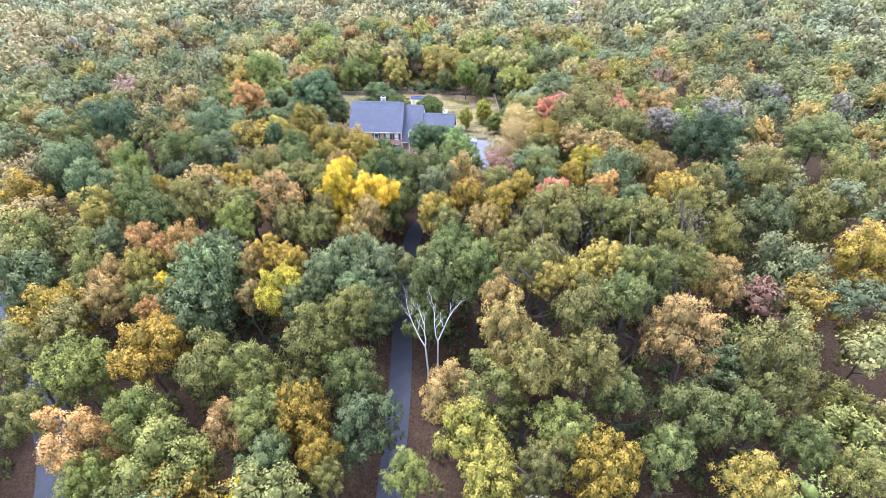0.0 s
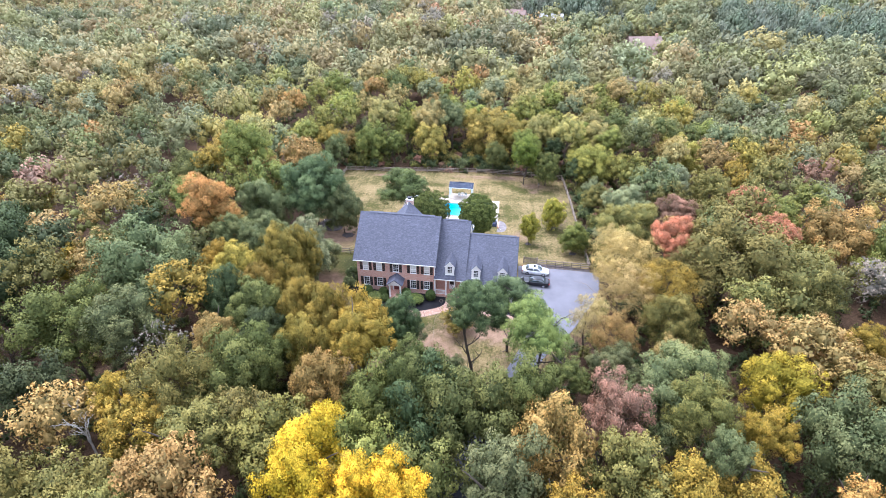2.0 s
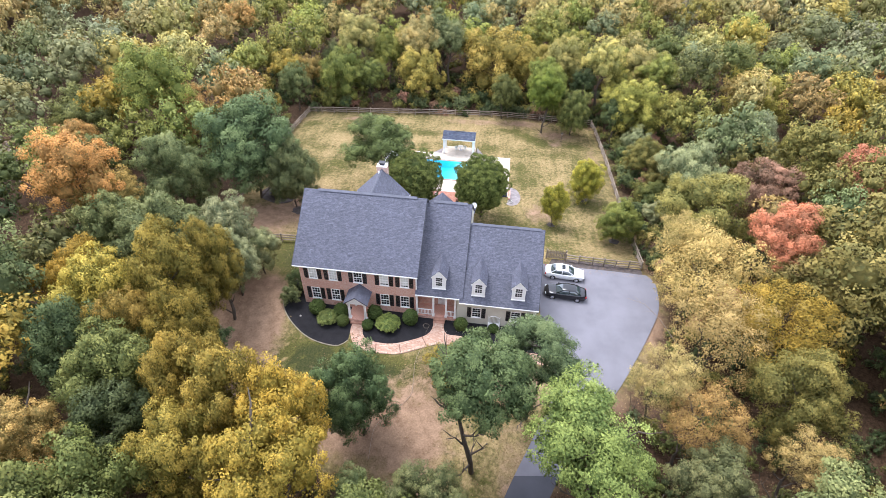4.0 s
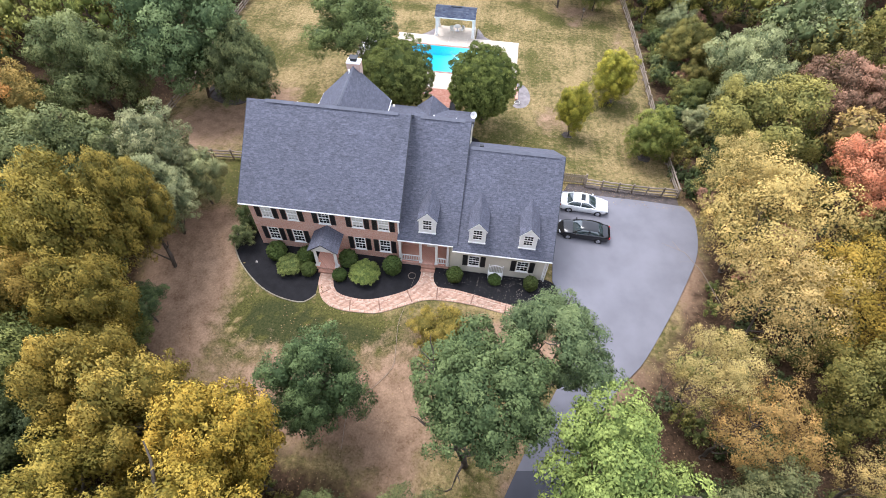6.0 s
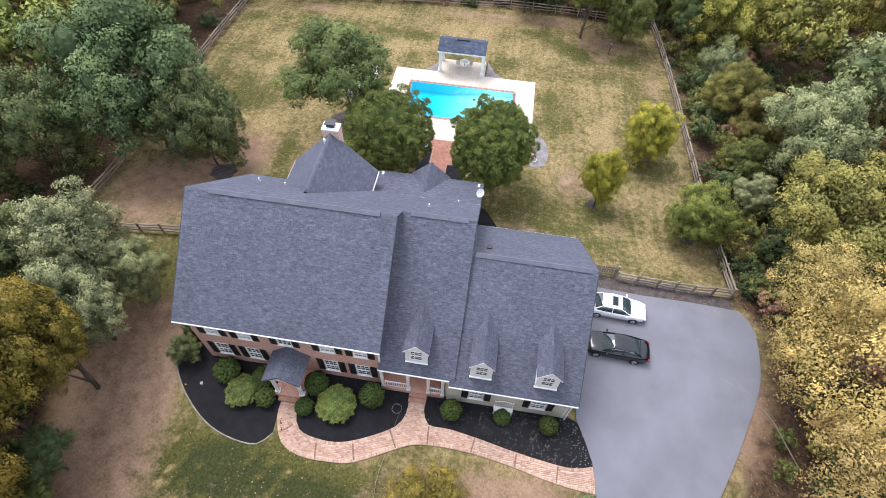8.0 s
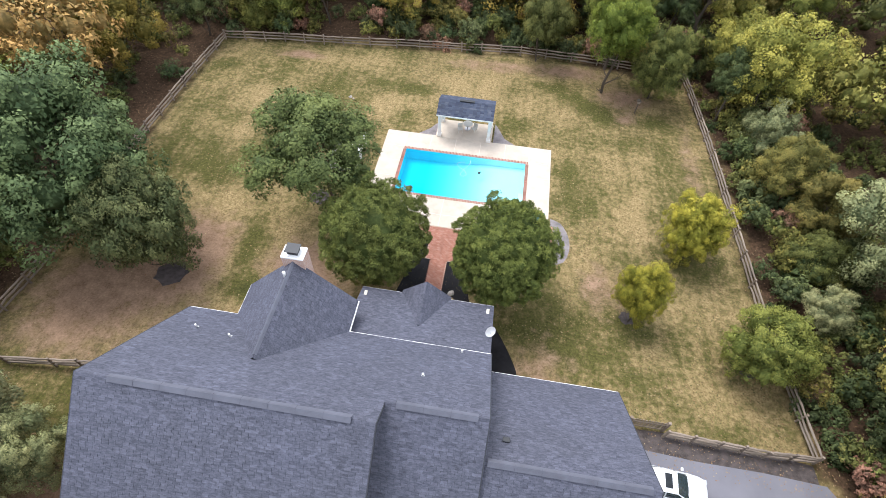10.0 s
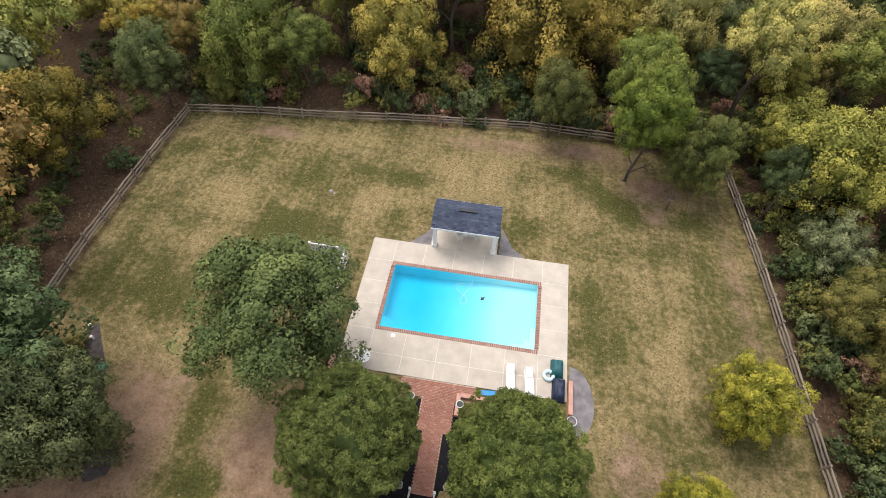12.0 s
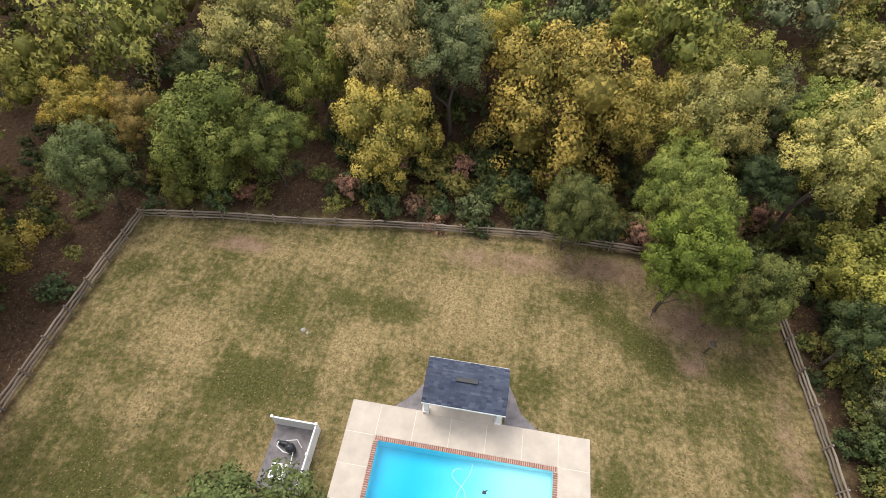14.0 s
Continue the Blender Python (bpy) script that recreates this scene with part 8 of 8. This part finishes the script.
# an irregular bed behind the big garden tree, with a green tank lid and white pipes
sheet("planting_bed", smooth_line([(-13.1, 29.1), (-12.0, 27.6), (-10.3, 25.4), (-9.6, 23.6), (-9.8, 21.8), (-11.5, 21.0), (-14.0, 22.0), (-15.2, 24.2), (-14.4, 26.4)], 0.6), 0.05, M_OLD_MULCH, "dark mulch bed with stones beside the lawn", "planting bed", 0.12)
bm = bmesh.new()
disc(bm, (-10.9, 25.7, gz(-10.9, 25.7) + 0.03), 0.36, 0.12, 24)
disc(bm, (-10.9, 25.7, gz(-10.9, 25.7) + 0.14), 0.30, 0.03, 24)
tagged(part("tank_lid", bm, plain("green_plastic", (0.03, 0.16, 0.09), 0.5), None), "round green plastic tank lid in the mulch", "tank lid")
for px, py in ((-13.35, 28.6), (-12.7, 27.7), (-14.25, 25.5)):
    bm = bmesh.new()
    disc(bm, (px, py, gz(px, py) - 0.1), 0.09, 0.5, 14)
    disc(bm, (px, py, gz(px, py) + 0.38), 0.11, 0.08, 14)
    tagged(part("standpipe", bm, M_WHITE, None), "short capped white plastic standpipe in the mulch", "pipe", "standpipes")

# dead trees
def dead_tree(x, y, stem, limbs, seed):
    """A bleached snag: a leaning stem that parts into thin bent limbs, which fork twice more."""
    r = random.Random(seed)
    bm = bmesh.new()
    base, fork = Vector((x, y, gz(x, y) - 0.3)), Vector(stem)
    tube(bm, [base, base.lerp(fork, 0.5) + Vector((0.15, -0.1, 0)), fork], [0.17, 0.14, 0.115], 7)

    def limb(start, tip, bend, thick, depth):
        line = [start]
        for k in range(1, 7):
            q = k / 6
            line.append(start.lerp(tip, q) + Vector((bend * math.sin(q * 3.1), 0.4 * bend * math.sin(q * 5), 0)) + Vector((r.uniform(-0.1, 0.1), r.uniform(-0.1, 0.1), 0)))
        tube(bm, line, [thick * (1 - 0.135 * k) for k in range(7)], 6)
        if depth:
            span = tip - start
            for k in (2, 3, 4, 5):
                out = Vector((r.uniform(-1, 1), r.uniform(-1, 1), r.uniform(-0.1, 0.5))) * span.length * 0.24
                limb(line[k], line[k] + span * r.uniform(0.22, 0.40) + out, r.uniform(-0.2, 0.2), thick * (1 - 0.135 * k) * 0.62, depth - 1)

    for tip, bend in limbs:
        limb(fork, Vector(tip), bend, 0.10, 2)
    return tagged(part("dead_tree", bm, M_PALE_BARK, None), "bleached dead tree with bare forked branches", "dead tree", "dead trees")


dead_tree(26.5, -70.1, (26.1, -70.2, 2.4), (((23.3, -68.2, 9.0), -0.3), ((25.0, -68.8, 9.2), 0.3)), 3)
dead_tree(27.4, -69.4, (27.8, -69.2, 2.6), (((29.5, -68.8, 9.6), 0.4), ((27.4, -68.6, 9.0), -0.3)), 8)
dead_tree(-15.9, -38.7, (-15.7, -38.7, 7.2), (((-16.9, -37.9, 12.0), 0.2), ((-14.1, -39.1, 11.2), -0.3), ((-15.5, -39.9, 12.4), 0.3)), 5)
bm = bmesh.new()
tube(bm, [(41.5, -1.2, 0.8), (39.4, 1.0, 2.6), (37.8, 2.3, 3.4), (36.1, 3.4, 3.0)], [0.045, 0.03, 0.02, 0.008], 6)
tube(bm, [(38.6, 1.7, 3.0), (37.3, 1.3, 3.3)], [0.014, 0.006], 5)
tube(bm, [(37.5, 2.5, 3.3), (36.9, 3.4, 3.4)], [0.02, 0.008], 5)
tagged(part("fallen_branch", bm, M_FENCE, None), "pale bare branch leaning over the driveway edge", "branch")

# ---- small things on the lawns ----
bm = bmesh.new()
tube(bm, [(x, y, gz(x, y) + 0.05) for x, y in smooth_line([(14.6, -4.3), (14.35, -6), (14.57, -8.7), (14.5, -9.8), (13.4, -11.4), (12.35, -12.5), (11.75, -13.6), (11.9, -16.3)], 0.5)], 0.017, 5)
tagged(part("garden_hose", bm, M_FENCE, None), "pale garden hose trailing across the dry lawn", "hose")
bm = bmesh.new()
coil = [(14.75 + (0.32 + 0.02 * (k % 3)) * math.cos(k * 0.5), -1.3 + (0.32 + 0.02 * (k % 3)) * math.sin(k * 0.5), 0.08 + 0.004 * k) for k in range(38)]
tube(bm, coil + [(14.9, -1.9, 0.06), (14.8, -2.6, 0.05), (14.95, -3.2, 0.02), (14.6, -3.9, -0.02)], 0.008, 5)
tagged(part("garden_hose", bm, M_FENCE, None), "coiled pale garden hose lying in the mulch bed", "hose")
bm = bmesh.new()
coil = [(23.15 + 0.34 * math.cos(k * 0.5), 27.45 + 0.34 * math.sin(k * 0.5), gz(23, 27) + 0.08 + 0.003 * k) for k in range(30)]
tube(bm, coil, 0.03, 5)
tagged(part("garden_hose", bm, M_BLIND, None), "coiled pale hose on the gravel by the pool deck", "hose")
panel = thing("garden_bench", (22.05, -0.22, gz(22, -0.2) + 0.04), "white arched garden bench standing against the wing wall", "bench")
part("seat", boxes((-0.65, -0.3, 0.42, 0.65, 0.12, 0.48), bevel=0.01), M_WHITE, panel)
for x in (-0.65, 0.59):
    part("side_frame", boxes((x, -0.3, 0, x + 0.06, -0.24, 0.7), (x, 0.08, 0, x + 0.06, 0.14, 1.55), (x, -0.3, 0.64, x + 0.06, 0.14, 0.7)), M_WHITE, panel)
for k in range(8):
    part("slat", boxes((-0.52 + k * 0.14, 0.09, 0.48, -0.46 + k * 0.14, 0.13, 1.25 + 0.2 * math.sin((k + 0.5) / 8 * math.pi))), M_WHITE, panel)
bm = bmesh.new()
tube(bm, [(-0.6 + 0.1 * k, 0.11, 1.28 + 0.24 * math.sin(k / 12 * math.pi)) for k in range(13)], 0.04, 6)
part("top_rail", bm, M_WHITE, panel)


def rock(x, y, size, seed, label="rounded grey field stone", z=None):
    bm = bmesh.new()
    bmesh.ops.create_icosphere(bm, subdivisions=3, radius=1)
    for v in bm.verts:
        v.co *= 1 + 0.35 * noise.noise(v.co * 1.3 + Vector((seed, 0, 0)))
        v.co = Vector((v.co.x * size, v.co.y * size * 0.8, v.co.z * size * 0.55))
    ob = part("rock", bm, M_STONE, None, smooth=True)
    ob.location, ob.rotation_euler.z = (x, y, gz(x, y) + size * 0.25), seed
    return tagged(ob, label, "rock")


rock(0.3, 45.8, 0.2, 1, "flat grey stone lying in the back lawn")
rock(0.7, 45.6, 0.12, 2, "small grey stone lying in the back lawn")
rock(12.1, 21.4, 0.32, 3, "rounded grey stone in the mulch beside the walk")
rock(15.2, 21.8, 0.3, 4, "rounded grey stone in the mulch beside the walk")
rock(0.6, -1.7, 0.14, 5, "small white stone in the dark mulch")
feeder = thing("bird_feeder", (31.9, 49.4, gz(31.9, 49.4)), "brown wooden bird feeder on a dark post in the lawn", "bird feeder")
part("post", boxes((-0.05, -0.05, -0.3, 0.05, 0.05, 1.45)), M_BARK, feeder)
part("box", boxes((-0.16, -0.16, 1.45, 0.16, 0.16, 1.7), bevel=0.01), M_FENCE, feeder)
bm = bmesh.new()
prism(bm, [(-0.24, 1.7), (0.24, 1.7), (0.0, 1.88)], "y", -0.22, 0.22)
part("roof", bm, M_BARK, feeder)


def far_house(x, y, turn, colour, label, w=15.0, d=9.0):
    z = gz(x, y)
    ob = thing("far_house", (x, y, z), label, "house", "far houses")
    top = 8.5
    part("wall", boxes((-w / 2, -d / 2, 0, w / 2, d / 2, top)), M_BRICK_PALE, ob)
    bm = bmesh.new()
    prism(bm, [(-d / 2 - 0.5, top), (d / 2 + 0.5, top), (0, top + 4.2)], "x", -w / 2 - 0.5, w / 2 + 0.5)
    part("roof", bm, colour, ob)
    part("wing", boxes((w / 2 - 5.5, -d / 2 - 3.6, 0, w / 2 - 0.5, -d / 2, top - 0.4)), M_BRICK_PALE, ob)
    bm = bmesh.new()
    prism(bm, [(w / 2 - 6.0, top - 0.4), (w / 2, top - 0.4), (w / 2 - 3.0, top + 2.9)], "y", -d / 2 - 4.0, 0.0)
    part("gable_roof", bm, colour, ob)
    for k in range(4):
        for lv in (top - 2.4, top - 5.2):
            part("window", boxes((-w / 2 + 2 + k * 3.4, -d / 2 - 0.04, lv, -w / 2 + 3.1 + k * 3.4, -d / 2, lv + 1.5)), M_GLASS, ob)
    part("chimney", boxes((w / 2 - 2.4, -0.5, top, w / 2 - 1.4, 0.5, top + 5.2)), M_BRICK, ob)
    ob.rotation_euler.z = turn


M_FAR_ROOF = surface("faded_brown_roof", (0.235, 0.165, 0.135), 0.9, 0.15, 0.5, 4.0)
M_FAR_GREY = surface("pale_grey_roof", (0.42, 0.42, 0.43), 0.9, 0.12, 0.5, 4.0)
far_house(81.6, 189, 0.3, M_FAR_ROOF, "distant house with a faded brown roof among trees")
far_house(20.9, 262, -0.2, M_FAR_ROOF, "distant house with a brown gabled roof among trees")
far_house(42.6, 246, 0.1, M_FAR_GREY, "distant house with a pale grey roof among trees", 12)

# ---- fallen leaves and grass ----
def specks(name, places, size, material, label, category, upright=0.0, seed=5):
    r = np.random.default_rng(seed)
    p = np.array(places)
    n = len(p)
    z = ground_at(p[:, 0], p[:, 1]) + p[:, 2] if p.shape[1] > 2 else ground_at(p[:, 0], p[:, 1]) + 0.03
    a = r.uniform(0, 6.28, n)
    s = r.uniform(0.6, 1.3, n) * size
    cx, cy = np.cos(a) * s, np.sin(a) * s
    c = np.stack([p[:, 0], p[:, 1], z], 1)
    lift = r.uniform(0.2, 1.0, n) * size * (0.3 + upright)
    v = np.stack([c + np.stack([cx, cy, 0 * cx], 1), c + np.stack([-cy * 0.6, cx * 0.6, lift], 1), c - np.stack([cx, cy, 0 * cx], 1), c + np.stack([cy * 0.6, -cx * 0.6, lift * 0.3], 1)], 1).reshape(-1, 3)
    b = 4 * np.arange(n)[:, None]
    f = np.concatenate([b + (0, 1, 2), b + (0, 2, 3)], 1).reshape(-1, 3)
    return tagged(new(name, triangles(name, v, f, material)), label, category, kind="stuff")


lr = np.random.default_rng(17)
cand = np.stack([lr.uniform(-32, 52, 44000), lr.uniform(-24, 68, 44000)], 1)
clear = ~((cand[:, 0] > -0.5) & (cand[:, 0] < 27) & (cand[:, 1] > -0.5) & (cand[:, 1] < 18.5)) & ~((cand[:, 0] > 5.6) & (cand[:, 0] < 23) & (cand[:, 1] > 28.7) & (cand[:, 1] < 44.2))
on_lawn = inside(cand[:, 0], cand[:, 1], LAWN)
leafy = cand[clear & (~on_lawn | (lr.uniform(0, 1, len(cand)) < 0.42))]
specks("fallen_leaves", leafy, 0.06, M_LITTER, "dry fallen leaves scattered over lawn and forest floor", "leaves")
bed = np.stack([lr.uniform(16.7, 28.4, 700), lr.uniform(-3.2, 0.0, 700)], 1)
bed = bed[inside(bed[:, 0], bed[:, 1], PATH_RIGHT + [(28.45, -1.5), (27.1, -0.1), (16.75, 0.0)]) & (lr.uniform(0, 1, len(bed)) < np.clip((bed[:, 0] - 15) / 13, 0.12, 1))]
specks("fallen_leaves", np.concatenate([bed, 0.09 + 0 * bed[:, :1]], 1), 0.04, plain("bleached_leaf", (0.40, 0.35, 0.29), 0.8), "small bleached leaves on the dark mulch", "leaves", seed=6)
strip = np.stack([lr.uniform(28.2, 41, 420), lr.uniform(10.2, 12.6, 420)], 1)
specks("fallen_leaves", np.concatenate([strip, 0.13 + 0 * strip[:, :1]], 1), 0.045, M_LITTER, "dry leaves blown along the driveway's edge", "leaves", seed=7)
gr = np.stack([lr.uniform(-20, 42, 60000), lr.uniform(-20, 60, 60000)], 1)
ok = inside(gr[:, 0], gr[:, 1], LAWN) & ~((gr[:, 0] > -2.2) & (gr[:, 0] < 28.6) & (gr[:, 1] > -5.4) & (gr[:, 1] < 19)) & ~((gr[:, 0] > 5.6) & (gr[:, 0] < 23) & (gr[:, 1] > 24) & (gr[:, 1] < 44.2))
ok &= ~inside(gr[:, 0], gr[:, 1], drive_top + drive_right + drive_left[::-1]) & (gr[:, 1] > 12) & ~((gr[:, 0] < 6) & (gr[:, 1] < 29))
patch = np.sin(gr[:, 0] * 0.42 + 2.2 * np.sin(gr[:, 1] * 0.21)) * np.sin(gr[:, 1] * 0.36 + 1.7 * np.sin(gr[:, 0] * 0.17)) + 0.5 * np.sin(gr[:, 0] * 4.2)
ok &= lr.uniform(-1.2, 1.2, len(gr)) < patch
specks("grass", gr[ok], 0.075, M_GRASS, "tufts of dry yellow-green lawn grass", "grass", 0.4, seed=8)
